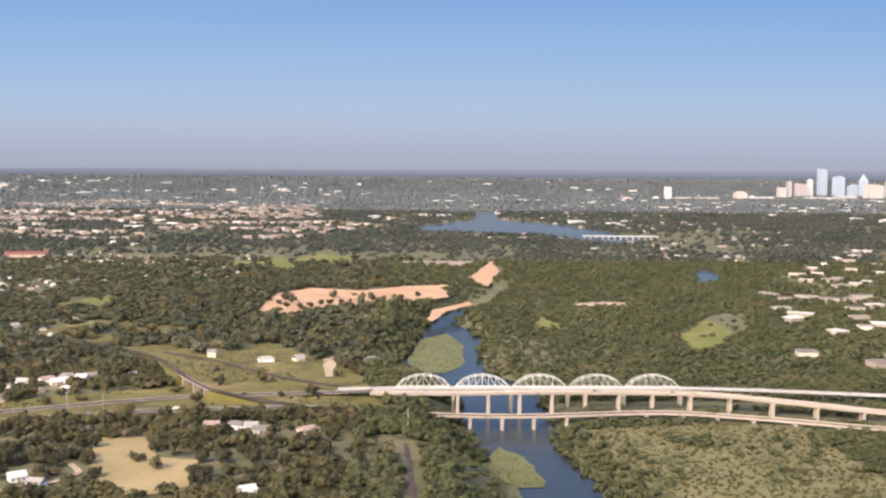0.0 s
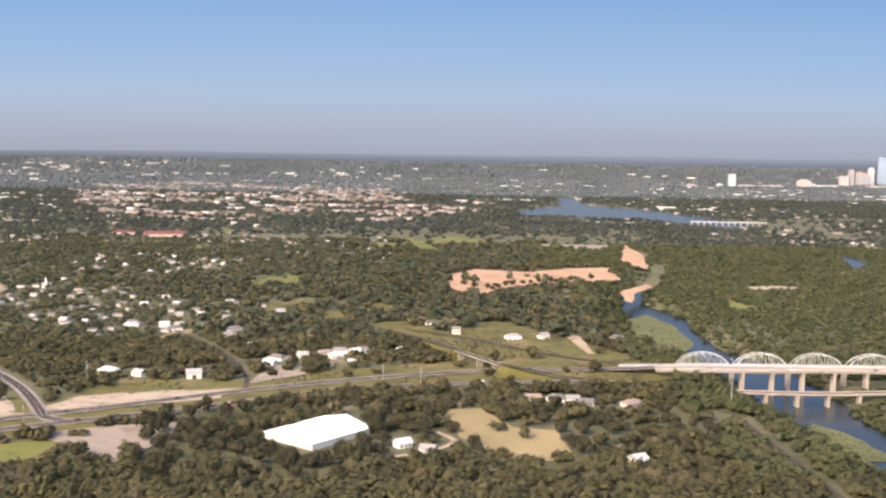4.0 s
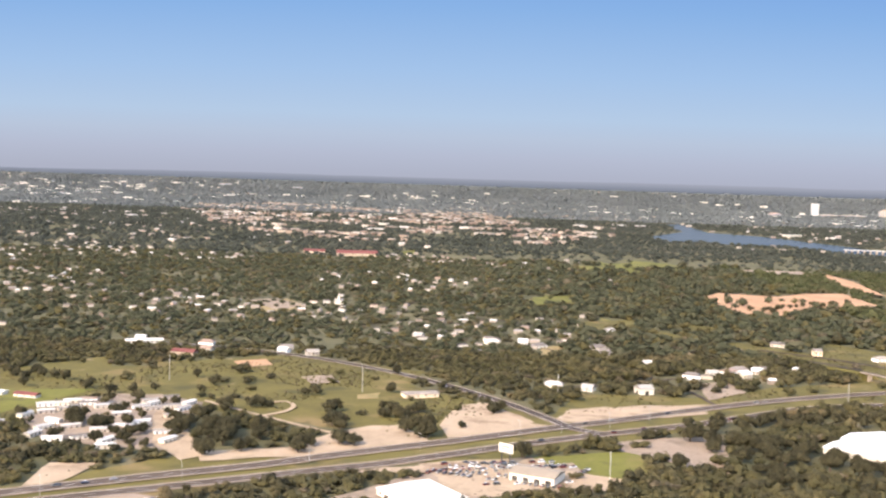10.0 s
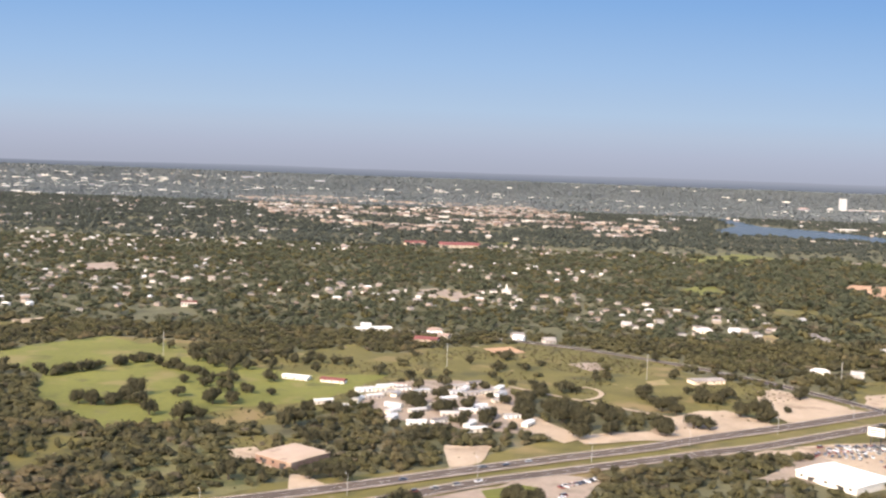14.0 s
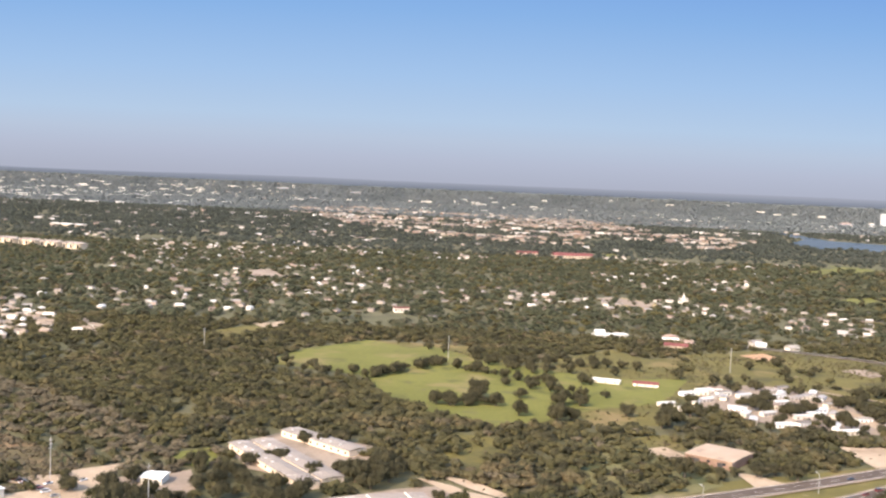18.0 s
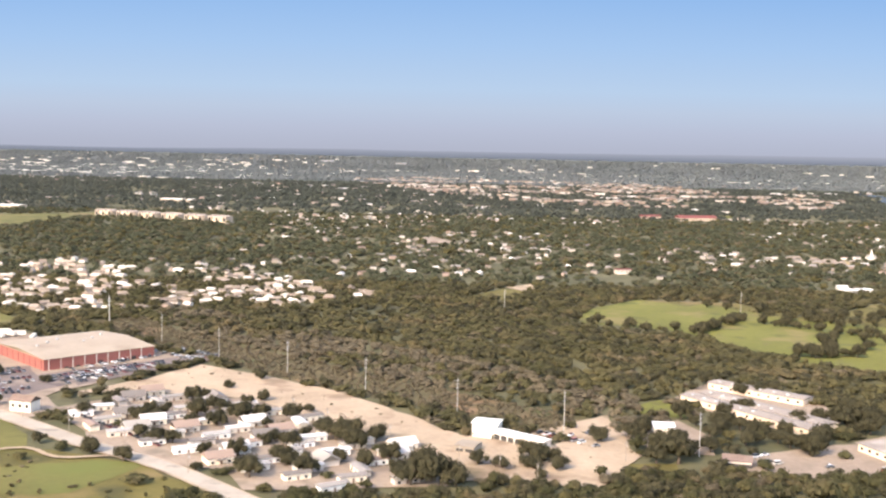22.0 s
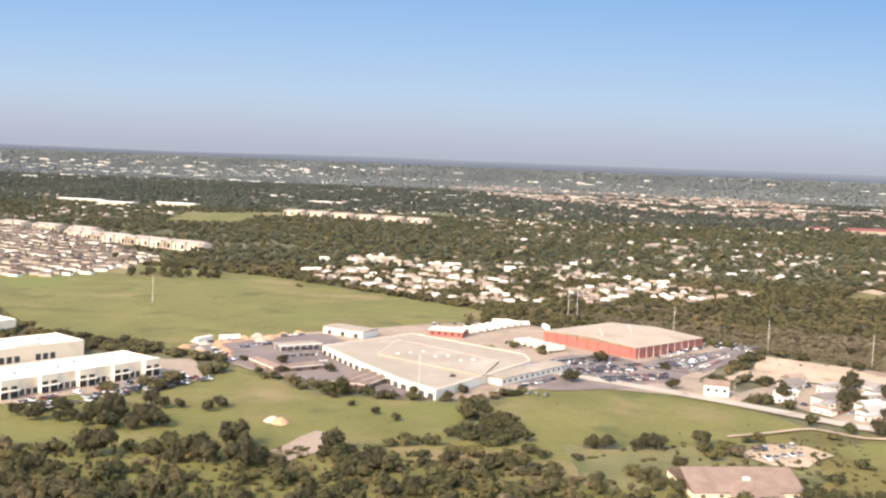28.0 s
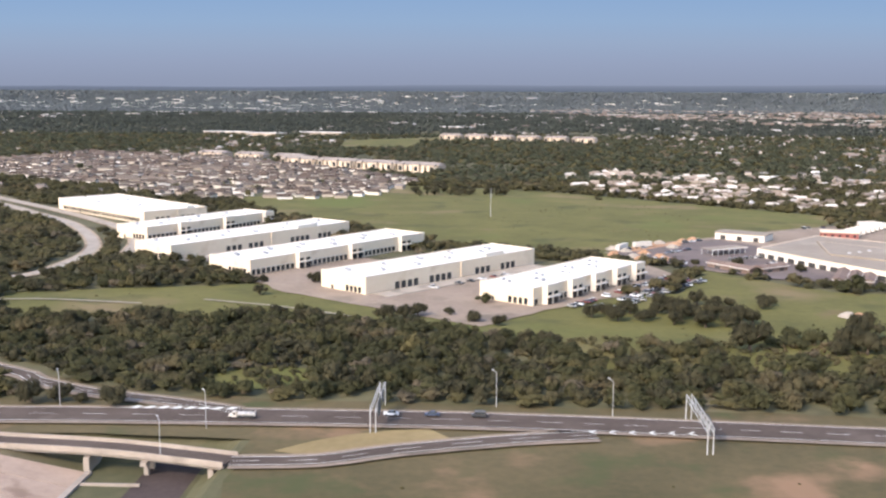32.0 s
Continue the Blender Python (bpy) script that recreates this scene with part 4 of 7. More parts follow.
    for b in ((0, length, 0, 0.3), (0, length, width - 0.3, width), (0, 0.3, 0.3, width - 0.3), (length - 0.3, length, 0.3, width - 0.3)):
        wall.box(*b, -0.2, high)
    part("wall", wall, M["cream"], ob)
    roof = part("roof", Geo().box(0.3, length - 0.3, 0.3, width - 0.3, high - 0.7, high - 0.25), M["white_roof"], ob, "white membrane roof")
    unit = random.Random(int(length * 7 + width))
    for i in range(int(length / 7.5)):
        cx, cy = 3.5 + i * 7.4 + unit.uniform(-1, 1), width * (0.3 if i % 2 else 0.62) + unit.uniform(-1.5, 1.5)
        part("roof_unit", Geo().box(cx, cx + unit.uniform(1.0, 2.0), cy, cy + unit.uniform(0.7, 1.2), high - 0.25, high + 0.45, 0.08), M["galv"], roof)
        part("skylight", Geo().box(cx + 2.6, cx + 3.8, cy + 3.5, cy + 4.3, high - 0.25, high - 0.05, 0.1), M["glass"], roof)
    part("cornice", Geo().box(-0.08, length + 0.08, -0.08, 0.34, high, high + 0.12).box(-0.08, 0.34, 0.34, width + 0.08, high, high + 0.12).box(length - 0.34, length + 0.08, 0.34, width + 0.08, high, high + 0.12), M["white"], ob)
    for k in range(1, int(length / 7)):
        part("panel_joint", Geo().box(k * 7.0 - 0.05, k * 7.0 + 0.05, -0.03, -0.003, 0, high - 0.05), M["beige"], ob)
    for c, w in towers:
        tower_ = part("entrance_tower", Geo().box(c - w / 2, c + w / 2, -1.7, -0.004, -0.2, high + 0.55), M["white"], ob, "tall white projecting entrance tower")
        # tan panel paints the front as shaded; the sunlit sides stay white
        part("front_panel", Geo().box(c - w / 2 + 0.12, c + w / 2 - 0.12, -1.76, -1.703, 0.1, high + 0.3), M["cream"], tower_)
        for j in (-0.27, 0.27):
            part("window", Geo().box(c + w * (j - 0.17), c + w * (j + 0.17), -1.82, -1.763, 2.75, 3.6), M["glass"], tower_)
            part("window", Geo().box(c + w * (j - 0.2), c + w * (j + 0.2), -1.82, -1.763, 0.2, 2.2), M["glass"], tower_)
        part("canopy", Geo().box(c - w / 2 - 0.2, c + w / 2 + 0.2, -2.7, -1.83, 2.35, 2.55), M["white"], tower_)
    if towers:
        k = int(length / 2.0)
        for i in range(k):
            c = 1.2 + (length - 2.2) * i / (k - 1)
            if all(abs(c - q) > w / 2 + 0.75 for q, w in towers):
                part("window", Geo().box(c - 0.66, c - 0.05, -0.08, -0.003, 0.45, 2.0).box(c + 0.05, c + 0.66, -0.08, -0.003, 0.45, 2.0), M["glass"], ob)
        part("sill_band", Geo().box(0.02, length - 0.02, -0.16, -0.004, 2.1, 2.25), M["white"], ob)
    for start, count in docks:
        for i in range(count):
            c = start + i * 2.5
            part("dock_door", Geo().box(c - 0.85, c + 0.85, -0.08, -0.003, 0.5, 2.5), M["dark"], ob, "dark roller door")
    if docks:
        part("parapet_block", Geo().box(length * 0.68, length * 0.80, 0.36, 1.6, high + 0.125, high + 1.0), M["white"], ob)
        part("pilaster", Geo().box(length * 0.52, length * 0.52 + 0.6, -0.35, -0.004, -0.2, high), M["cream"], ob)
        part("dock_apron", Geo().box(2, length - 2, -7, -0.4, 0.36, 0.52), M["concrete"], ob)
    n = int((end[1] - end[0]) * width / 1.7)
    for i in range(n):
        c = end[0] * width + 1.7 * i + 0.6
        part("window", Geo().box(-0.08, -0.003, c - 0.55, c + 0.55, 0.5, 2.2), M["glass"], ob)
    part("lobby_door", Geo().box(-0.08, -0.003, width * 0.72, width * 0.72 + 0.9, 0.05, 1.5), M["dark"], ob)
    for cx in (length * 0.25, length * 0.5, length * 0.75):
        for cy in (width * 0.3, width * 0.7):
            p = pose(x, y, 0, 0, 0, turn) @ Vector((cx, cy, 0))
            HOUSES.append((p.x, p.y, min(15, max(length * 0.14, width * 0.3))))
    return ob


warehouse(-1153, 264.7, 56, 17.5, 5.0, [(6.5, 5.2), (18.5, 5.2), (30.5, 5.2), (42, 5.2), (53, 5.2)], (), 53)
warehouse(-1198, 277.5, 74, 18.5, 5.2, (), [(12, 4), (26, 4), (46, 3), (58, 3)], 49.5)
warehouse(-1236, 305.5, 82, 19, 5.0, [(21, 5), (45, 5), (70, 5)])
warehouse(-1268, 332, 84, 19.5, 5.3, (), [(24, 3), (34, 3), (54, 4), (68, 3)])
warehouse(-1291, 379, 66, 17.5, 5.1, [(17, 5), (40, 5), (62, 5)], (), 57)
warehouse(-1308, 428, 30, 80, 5.2, (), [(6, 3), (18, 3)], 47, (0.05, 0.95))
for c in ([(-1180, 252), (-1140, 275), (-1095, 330), (-1165, 345), (-1300, 440), (-1380, 500), (-1400, 480), (-1310, 400), (-1215, 275)],):
    CLEAR.append((c, 0.004))


def shed(name, label, corners, high, wall, roof, category="building", rise=0.6, windows=0, doors=0, group=""):
    """A low building on a four-cornered plan, with a shallow roof, wall panels, doors and windows."""
    c = [Vector((*p, 0)) for p in corners]
    o, u, v = c[0], (c[1] - c[0]), (c[3] - c[0])
    a, b = u.length, v.length
    ang = math.degrees(math.atan2(u.y, u.x))
    ob = empty(name, label, category, group, o.x, o.y, 0, ang)
    part("wall", Geo().box(0, a, 0, b, -0.2, high), wall, ob)
    part("roof", Geo().gable(0, a, 0, b, high, rise, 0.3, 0.18), roof, ob)
    for i in range(windows):
        cx = a * (i + 0.5) / windows
        part("window", Geo().box(cx - 0.5, cx + 0.5, -0.07, -0.003, high * 0.45, high * 0.75), M["glass"], ob)
    for i in range(doors):
        cx = a * (i + 0.5) / doors
        part("door", Geo().box(cx - 1.0, cx + 1.0, -0.07, -0.003, 0, high * 0.7), M["dark"], ob)
        cy = b * (i + 0.5) / doors
        part("door", Geo().box(-0.07, -0.003, cy - 0.9, cy + 0.9, 0, high * 0.6), M["dark"], ob)
    mid = sum(c, Vector()) / 4
    HOUSES.append((mid.x, mid.y, max(3.0, 0.46 * min(a, b) + 0.1 * max(a, b))))
    return ob


red = shed("depot", "large red metal depot with a wide tan low-pitched roof", [(-963, 368), (-932, 398), (-965, 428), (-997, 396)], 4.3, M["red"], M["depot_roof"], "warehouse", 1.2, 0, 0)
# dark boxes on the solid wall imitate the shade inside open bays
for i in range(9):
    if i in (1, 2, 4, 7):
        part("bay_opening", Geo().box(3 + i * 4.4, 4.6 + i * 4.4, -0.09, -0.003, 0, 1.7 if i > 3 else 0.9), M["dark"], red)
    part("trim_post", Geo().box(1.6 + i * 4.5, 1.85 + i * 4.5, -0.12, -0.003, 0, 4.25), M["white"], red)
    part("trim_post", Geo().box(-0.12, -0.003, 2 + i * 5, 2.25 + i * 5, 0, 4.25), M["red_roof"], red)
for i in range(6):
    part("roof_vent", Geo().box(6 + i * 6, 6.8 + i * 6, 20 + (i % 3) * 5, 20.8 + (i % 3) * 5, 4.9, 6.0), M["galv"], red)
for p in ((-975, 385), (-950, 388), (-985, 400), (-960, 410), (-945, 398)):
    HOUSES.append((*p, 11))

def edge_strip(p, q, t0, t1, out, deep, z0, z1, geo):
    """A bar along the edge p-q of a plan, standing out from it by `out`, `deep` thick."""
    p, q = Vector(p), Vector(q)
    d = (q - p).normalized()
    n = Vector((d.y, -d.x))
    a, b = p.lerp(q, t0) + n * out, p.lerp(q, t1) + n * out
    c, e = b - n * deep, a - n * deep
    return geo.prism([a[:], b[:], c[:], e[:]], z0, z1)


def flat_hall(name, label, cx, cy, plan, high, wall, roof, bays):
    """A low flat-roofed hall on a many-cornered plan, with a roof edge and dark panels painted as shaded bays along
    chosen sides.
    """
    ob = empty(name, label, "warehouse", "", cx, cy, 0, 0)
    pts = [(x - cx, y - cy) for x, y in plan]
    part("wall", Geo().prism(pts, -0.2, high), wall, ob)
    part("roof", Geo().prism([(x * 0.996, y * 0.996) for x, y in pts], high + 0.003, high + 0.15), roof, ob)
    for i, p in enumerate(pts):
        q = pts[(i + 1) % len(pts)]
        part("roof_edge", edge_strip(p, q, 0.0, 1.0, 0.06, 0.3, high - 0.25, high + 0.28, Geo()), M["beige"], ob)
        n = bays.get(i, 0)
        for k in range(n):
            part("bay_opening", edge_strip(p, q, (k + 0.18) / n, (k + 0.82) / n, 0.07, 0.064, 0, high * 0.62, Geo()), M["dark"], ob)
    HOUSES.append((cx, cy, 14))
    return ob


hall = flat_hall("market_hall", "broad low hall with a flat tan roof and dark panels as shaded bays", -1038, 335, [(-1034, 289), (-1021, 311), (-1003, 341), (-1004, 353), (-1044, 388), (-1074, 354), (-1061, 330), (-1045, 303)], 3.0, M["white"], M["hall_roof"], {4: 8, 5: 6, 6: 7, 7: 4})
roof_deck = [(-16, 5), (18, -25), (24, 1), (-11, 36)]
raised = part("raised_roof", Geo().prism(roof_deck, 3.16, 3.6), M["hall_roof"], hall)
for k in range(4):
    part("roof_strip", edge_strip(roof_deck[k], roof_deck[(k + 1) % 4], 0.0, 1.0, 0.1, 0.24, 3.604, 3.68, Geo()), M["stucco"], raised, "thin pale roof strip")
for i in range(7):
    x, y = -10 + i * 4.2, 6 - i * 2.2 + (i * 5) % 11
    part("roof_unit", Geo().box(x, x + 1.1, y, y + 0.9, 3.6, 4.0, 0.1), M["galv"], raised)
for p in ((-1045, 310), (-1020, 330), (-1040, 350), (-1055, 335), (-1044, 375), (-1062, 352)):
    HOUSES.append((*p, 12))
shed("hall_annex", "pale low wing behind the hall with an open end", [(-1079, 398), (-1063, 388), (-1057, 396), (-1073, 406)], 2.8, M["white"], M["hall_roof"], "warehouse", 0.3, 0, 3)
shed("showroom", "long white showroom with a row of arched windows", [(-1014, 312), (-991, 341), (-997, 346), (-1020, 317)], 2.4, M["white"], M["hall_roof"], "building", 0.4, 12)
can = empty("open_canopy", "flat grey canopy on thin posts over parked cars", "canopy", "", -1089, 354, 0, 31)
part("roof", Geo().box(0, 16, 0, 6, 2.3, 2.5), M["hall_roof"], can)
part("fascia", Geo().box(-0.1, 16.1, -0.12, -0.003, 2.2, 2.6), M["white"], can)
for i in range(7):
    for j in (0.4, 5.6):
        part("post", Geo().box(0.4 + i * 2.5, 0.62 + i * 2.5, j - 0.1, j + 0.1, -0.2, 2.3), M["galv"], can)
HOUSES.append((-1084, 361, 9))
for x, y, ux, uy, b in ((-1062, 301, 8, 19.5, 3.1), (-1058.2, 300, 8, 19.5, 3.1), (-1054.4, 299, 8, 19.5, 3.1), (-1095, 332, 10, -14, 4.6), (-1080, 320.5, 9, 6.6, 4.6)):
    l = math.hypot(ux, uy)
    vx, vy = -uy / l * b, ux / l * b
    ob = shed("storage_shed", "low brown storage shed with a pale roof edge", [(x, y), (x + ux, y + uy), (x + ux + vx, y + uy + vy), (x + vx, y + vy)], 1.7, M["brown_roof"], M["brown_roof"], "shed", 0.7, 0, 2, "yard sheds")
    part("roof_edge", Geo().box(-0.42, -0.31, -0.3, b + 0.3, 1.62, 1.84).box(-0.3, l + 0.3, -0.42, -0.31, 1.62, 1.84), M["white"], ob, "white roof edge")
shed("red_workshop", "small red workshop with a flat tan roof", [(-1038, 402), (-1025, 399), (-1023, 407), (-1036, 411)], 2.6, M["red"], M["beige"], "building", 0.4, 5)
shed("white_house", "two-storey white house with a brown roof by the street", [(-952, 311), (-945, 309), (-944, 313.5), (-951, 315.5)], 3.5, M["white"], M["brown_roof"], "house", 1.3, 3)
garage = shed("garage_row", "white garage row with dark square openings", [(-807, 290), (-794, 279), (-792, 282), (-805, 293)], 2.6, M["white"], M["white_roof"], "building", 0.3, 0, 7)
shed("garage_block", "taller white block at the end of the garages", [(-813, 292), (-806, 290), (-804, 296), (-811, 298)], 4.2, M["white"], M["white_roof"], "building", 0.3, 0, 0)
brown = shed("club_house", "large low house with a brown hipped shingle roof", [(-979, 206), (-955, 209), (-957, 226), (-981, 223)], 1.6, M["beige"], M["brown_roof"], "building", 3.0, 6)
part("cross_gable", Geo().gable(8, 18, -4, 6, 1.6, 2.2, 0.4, 0.2, 3), M["brown_roof"], brown)
part("porch", Geo().box(9, 17, -3.5, -0.01, -0.1, 1.6), M["beige"], brown)
part("skylight", Geo().box(12, 13.4, 3, 4, 3.0, 3.9), M["white"], brown)
tent = empty("event_tent", "big white pitched fabric roof in a clearing", "tent", x=-240, y=428, turn=51)
part("roof", Geo().gable(0, 33, -27, 0, 2.6, 3.0, 0.2, 0.15), M["fabric"], tent)
part("wall", Geo().box(0.3, 32.7, -26.7, -0.3, -0.2, 2.55), M["white"], tent)
part("ridge_cap", Geo().box(0, 33, -13.8, -13.2, 5.55, 5.85), M["fabric"], tent)
for p in ((-228, 426), (-220, 428), (-216, 440), (-214, 426), (-226, 416), (-222, 410)):
    HOUSES.append((*p, 10))
shop = shed("tyre_shop", "white metal workshop in a dirt yard full of cars", [(-368, 376), (-353, 369), (-347, 379), (-362, 386)], 3.0, M["white"], M["hall_roof"], "building", 1.0, 0, 4)
shed("supply_store", "long white store with a pale flat roof in a gravel yard", [(-413, 354), (-400, 335), (-385, 350), (-398, 368)], 2.4, M["white"], M["white_roof"], "building", 0.4, 5, 2)
shed("flat_shop", "flat tan-roofed brown brick shop beside the highway", [(-593, 350.5), (-580, 340.5), (-569, 355), (-582, 365)], 2.8, M["brick"], M["tan_roof"], "building", 0.2, 3, 2)
shed("white_barn", "white gabled barn with a pale roof", [(-294, 532), (-287, 534), (-289, 541), (-296, 539)], 2.8, M["white"], M["metal_roof"], "barn", 1.6, 0, 1)
shed("yellow_house", "pale yellow two-storey house among trees", [(-161, 669), (-156, 669), (-156, 674), (-161, 674)], 3.2, M["cream"], M["roof"], "house", 1.3, 2)
shed("farm_shed", "long white shed at the edge of the green field", [(-604, 488), (-592, 484), (-590, 488), (-602, 492)], 1.5, M["white"], M["white_roof"], "shed", 0.4, 3)
shed("red_roof_house", "low house with a red roof beside the field", [(-586, 483), (-575, 480), (-576, 484), (-585, 487)], 1.4, M["white"], M["red_roof"], "house", 0.8, 3)
shed("red_roof_hall", "hall with a bright red hipped roof near the ball field", [(-546, 603), (-533, 600), (-532, 607), (-545, 610)], 1.9, M["stucco"], M["red_roof"], "building", 1.2, 3)
shed("school_wing", "long low white school wing", [(-580, 632), (-560, 640), (-562, 646), (-582, 638)], 2.0, M["white"], M["white_roof"], "school", 0.3, 8)
shed("roadside_shop", "low shop with a flat weathered roof", [(-410, 506), (-394, 511), (-396, 518), (-412, 513)], 1.7, M["beige"], M["old_roof"], "building", 0.5, 4)
for k, c in enumerate(([(-743, 341), (-715, 299), (-711, 302), (-738, 345)], [(-736, 345), (-709, 304), (-705, 308), (-731, 350)], [(-729, 361), (-704, 337), (-700, 342), (-725, 367)])):
    block = shed("classroom_block", "long low block with a weathered grey corrugated roof", c, 2.3, M["beige"], M["old_roof"], "building", 0.45, 10, 0, "school blocks")
    for i in range(6):
        part("roof_vent", Geo().box(3 + i * 5, 3.8 + i * 5, 1.6, 2.4, 2.5, 3.1), M["galv"], block)
long = shed("long_roof_block", "long low shop block with a wide grey-green sheet roof", [(-706, 285), (-701, 271), (-674, 288), (-685, 303)], 2.4, M["beige"], M["old_roof"], "building", 0.5, 5, 0, "school blocks")
part("roof_ridge", Geo().box(0.5, 14, 11, 11.4, 2.9, 3.15).box(0.5, 14, 22, 22.4, 2.9, 3.15), M["white"], long)
for i in range(8):
    part("shop_window", Geo().box(14.8, 14.9, 2 + i * 3.6, 4.6 + i * 3.6, 0.4, 1.8), M["glass"], long)
shed("open_barn", "brown-roofed shelter with white posts", [(-748, 268), (-741, 266), (-739, 272), (-746, 274)], 1.8, M["white"], M["brown_roof"], "shed", 0.9, 0, 4)
shed("white_office", "plain white block beside the oaks", [(-760, 299), (-754, 298.4), (-753, 304.4), (-759, 305.4)], 2.2, M["white"], M["white_roof"], "building", 0.3, 2)
shed("small_canopy", "little open shelter on a bare lot", [(-818, 277), (-813, 275), (-811, 280), (-816, 283)], 1.8, M["concrete"], M["hall_roof"], "shed", 0.3, 0, 2)
petrol = empty("filling_station", "white flat filling station canopy on posts", "canopy", x=-534, y=293, turn=-8)
part("roof", Geo().box(0, 9, 0, 10, 2.4, 2.9), M["white"], petrol)
part("roof_seams", Geo().box(0.5, 8.5, 2.4, 2.7, 2.9, 3.0).box(0.5, 8.5, 6.3, 6.6, 2.9, 3.0), M["brown_roof"], petrol)
for i in (1.2, 7.8):
    for j in (1.5, 8.5):
        part("post", Geo().box(i - 0.2, i + 0.2, j - 0.2, j + 0.2, -0.2, 2.4), M["white"], petrol)
shed("kiosk", "small white station shop with a flat roof", [(-522, 289), (-517, 291), (-519, 295), (-524, 293)], 1.7, M["white"], M["white_roof"], "building", 0.2, 3)
HOUSES.append((-526, 297, 9))
church = shed("church", "white church with a tall thin steeple among trees", [(-480, 850), (-468, 852), (-470, 860), (-482, 858)], 4.0, M["white"], M["metal_roof"], "church", 3.0, 4)
part("steeple", Geo().box(4, 7, -0.4, 2.6, 0, 8).add([(4, -0.4, 8), (7, -0.4, 8), (7, 2.6, 8), (4, 2.6, 8), (5.5, 1.1, 15)], [(0, 1, 4), (1, 2, 4), (2, 3, 4), (3, 0, 4)]), M["white"], church)
church.scale = (0.55, 0.55, 0.62)
school = shed("red_school", "long low school with a red tiled roof", [(-528, 1325), (-478, 1332), (-481, 1352), (-531, 1345)], 3.6, M["stucco"], M["red_roof"], "school", 3.0, 12)
shed("red_school_wing", "separate red-roofed school wing", [(-572, 1345), (-546, 1349), (-548, 1362), (-574, 1358)], 3.2, M["beige"], M["red_roof"], "school", 2.2, 6)
for p in ((-525, 1335), (-500, 1338), (-480, 1342), (-575, 1352), (-510, 1315)):
    HOUSES.append((*p, 16))
red_store = shed("red_store", "white store with a red roof band among the houses", [(-704, 714), (-694, 716), (-695, 722), (-705, 720)], 3.0, M["white"], M["red_roof"], "building", 0.6, 5)
bill = empty("billboard", "white billboard on two dark posts above a car yard", "billboard", x=-368, y=398, turn=-38)
part("panel", Geo().box(-3.8, 3.8, -0.2, 0.2, 5.2, 8.6), M["white"], bill)
part("frame", Geo().box(-3.9, 3.9, 0.2, 0.35, 5.0, 5.25).box(-3.9, 3.9, 0.2, 0.35, 8.5, 8.7), M["galv"], bill)
part("printed_bars", Geo().box(-3.0, 2.4, -0.24, -0.205, 7.2, 7.7).box(-3.0, 1.0, -0.24, -0.205, 6.2, 6.6), M["dark"], bill)
part("catwalk", Geo().box(-3.8, 3.8, -0.9, -0.25, 4.9, 5.0), M["galv"], bill)
for s in (-2.2, 2.2):
    part("post", Geo().rod((s, 0, -0.3), (s, 0, 5.3), 0.3, n=8), M["dark"], bill)
bill.scale = (0.82, 0.82, 0.86)


# ---- houses ----
def house_kit(name, label, category, a, b, high, rise, wall, roof, hip, porch):
    ob = empty(name, label, category, "houses of the suburb")
    part("wall", Geo().box(-a / 2, a / 2, -b / 2, b / 2, -0.15, high), wall, ob)
    part("roof", Geo().gable(-a / 2, a / 2, -b / 2, b / 2, high, rise, 0.3, 0.12, hip), roof, ob)
    if not hip:
        part("gable_wall", Geo().add([(-a / 2 + 0.02, -b / 2, high), (-a / 2 + 0.02, b / 2, high), (-a / 2 + 0.02, 0, high + rise * 0.94), (a / 2 - 0.02, -b / 2, high), (a / 2 - 0.02, b / 2, high), (a / 2 - 0.02, 0, high + rise * 0.94)], [(0, 2, 1), (3, 4, 5)]), wall, ob)
    part("door", Geo().box(-0.3, 0.3, -b / 2 - 0.05, -b / 2 - 0.003, 0, 1.2), M["brown_roof"], ob)
    for x in (-a * 0.32, a * 0.3):
        part("window", Geo().box(x - 0.4, x + 0.4, -b / 2 - 0.05, -b / 2 - 0.003, 0.5, 1.15), M["glass"], ob)
    if porch:
        part("porch_roof", Geo().box(-a * 0.2, a * 0.2, -b / 2 - 1.4, -b / 2 - 0.31, high - 0.2, high - 0.08), roof, ob)
        for s in (-1, 1):
            part("porch_post", Geo().box(s * a * 0.18 - 0.06, s * a * 0.18 + 0.06, -b / 2 - 1.3, -b / 2 - 1.18, -0.1, high - 0.2), wall, ob)
    return ob


KITS = [house_kit("house", "painted wooden house with a shingle gable roof", "house", 7.0, 5.0, 1.8, 1.4, M["wall"], M["roof"], 0, True),
        house_kit("house", "low ranch house with a hipped shingle roof", "house", 9.0, 5.6, 1.7, 1.5, M["wall"], M["roof"], 2.4, False),
        house_kit("house", "painted cottage with a sheet metal roof", "house", 6.0, 5.0, 1.9, 1.5, M["wall"], M["metal_roof"], 0, True),
        house_kit("mobile_home", "long white mobile home with a pale low roof", "mobile home", 7.4, 2.7, 1.7, 0.4, M["wall"], M["metal_roof"], 0, False),
        house_kit("mobile_home", "tan mobile home with a weathered roof", "mobile home", 6.8, 2.7, 1.7, 0.45, M["wall"], M["roof"], 0, False)]
used = [0] * len(KITS)


def put_house(kit, x, y, turn):
    m = pose(x, y, 0, 0, 0, turn)
    if not used[kit]:
        KITS[kit].matrix_basis = m
    else:
        copy_thing(KITS[kit], m)
    used[kit] += 1
    HOUSES.append((x, y, 2.2 if kit > 2 else 4.0))


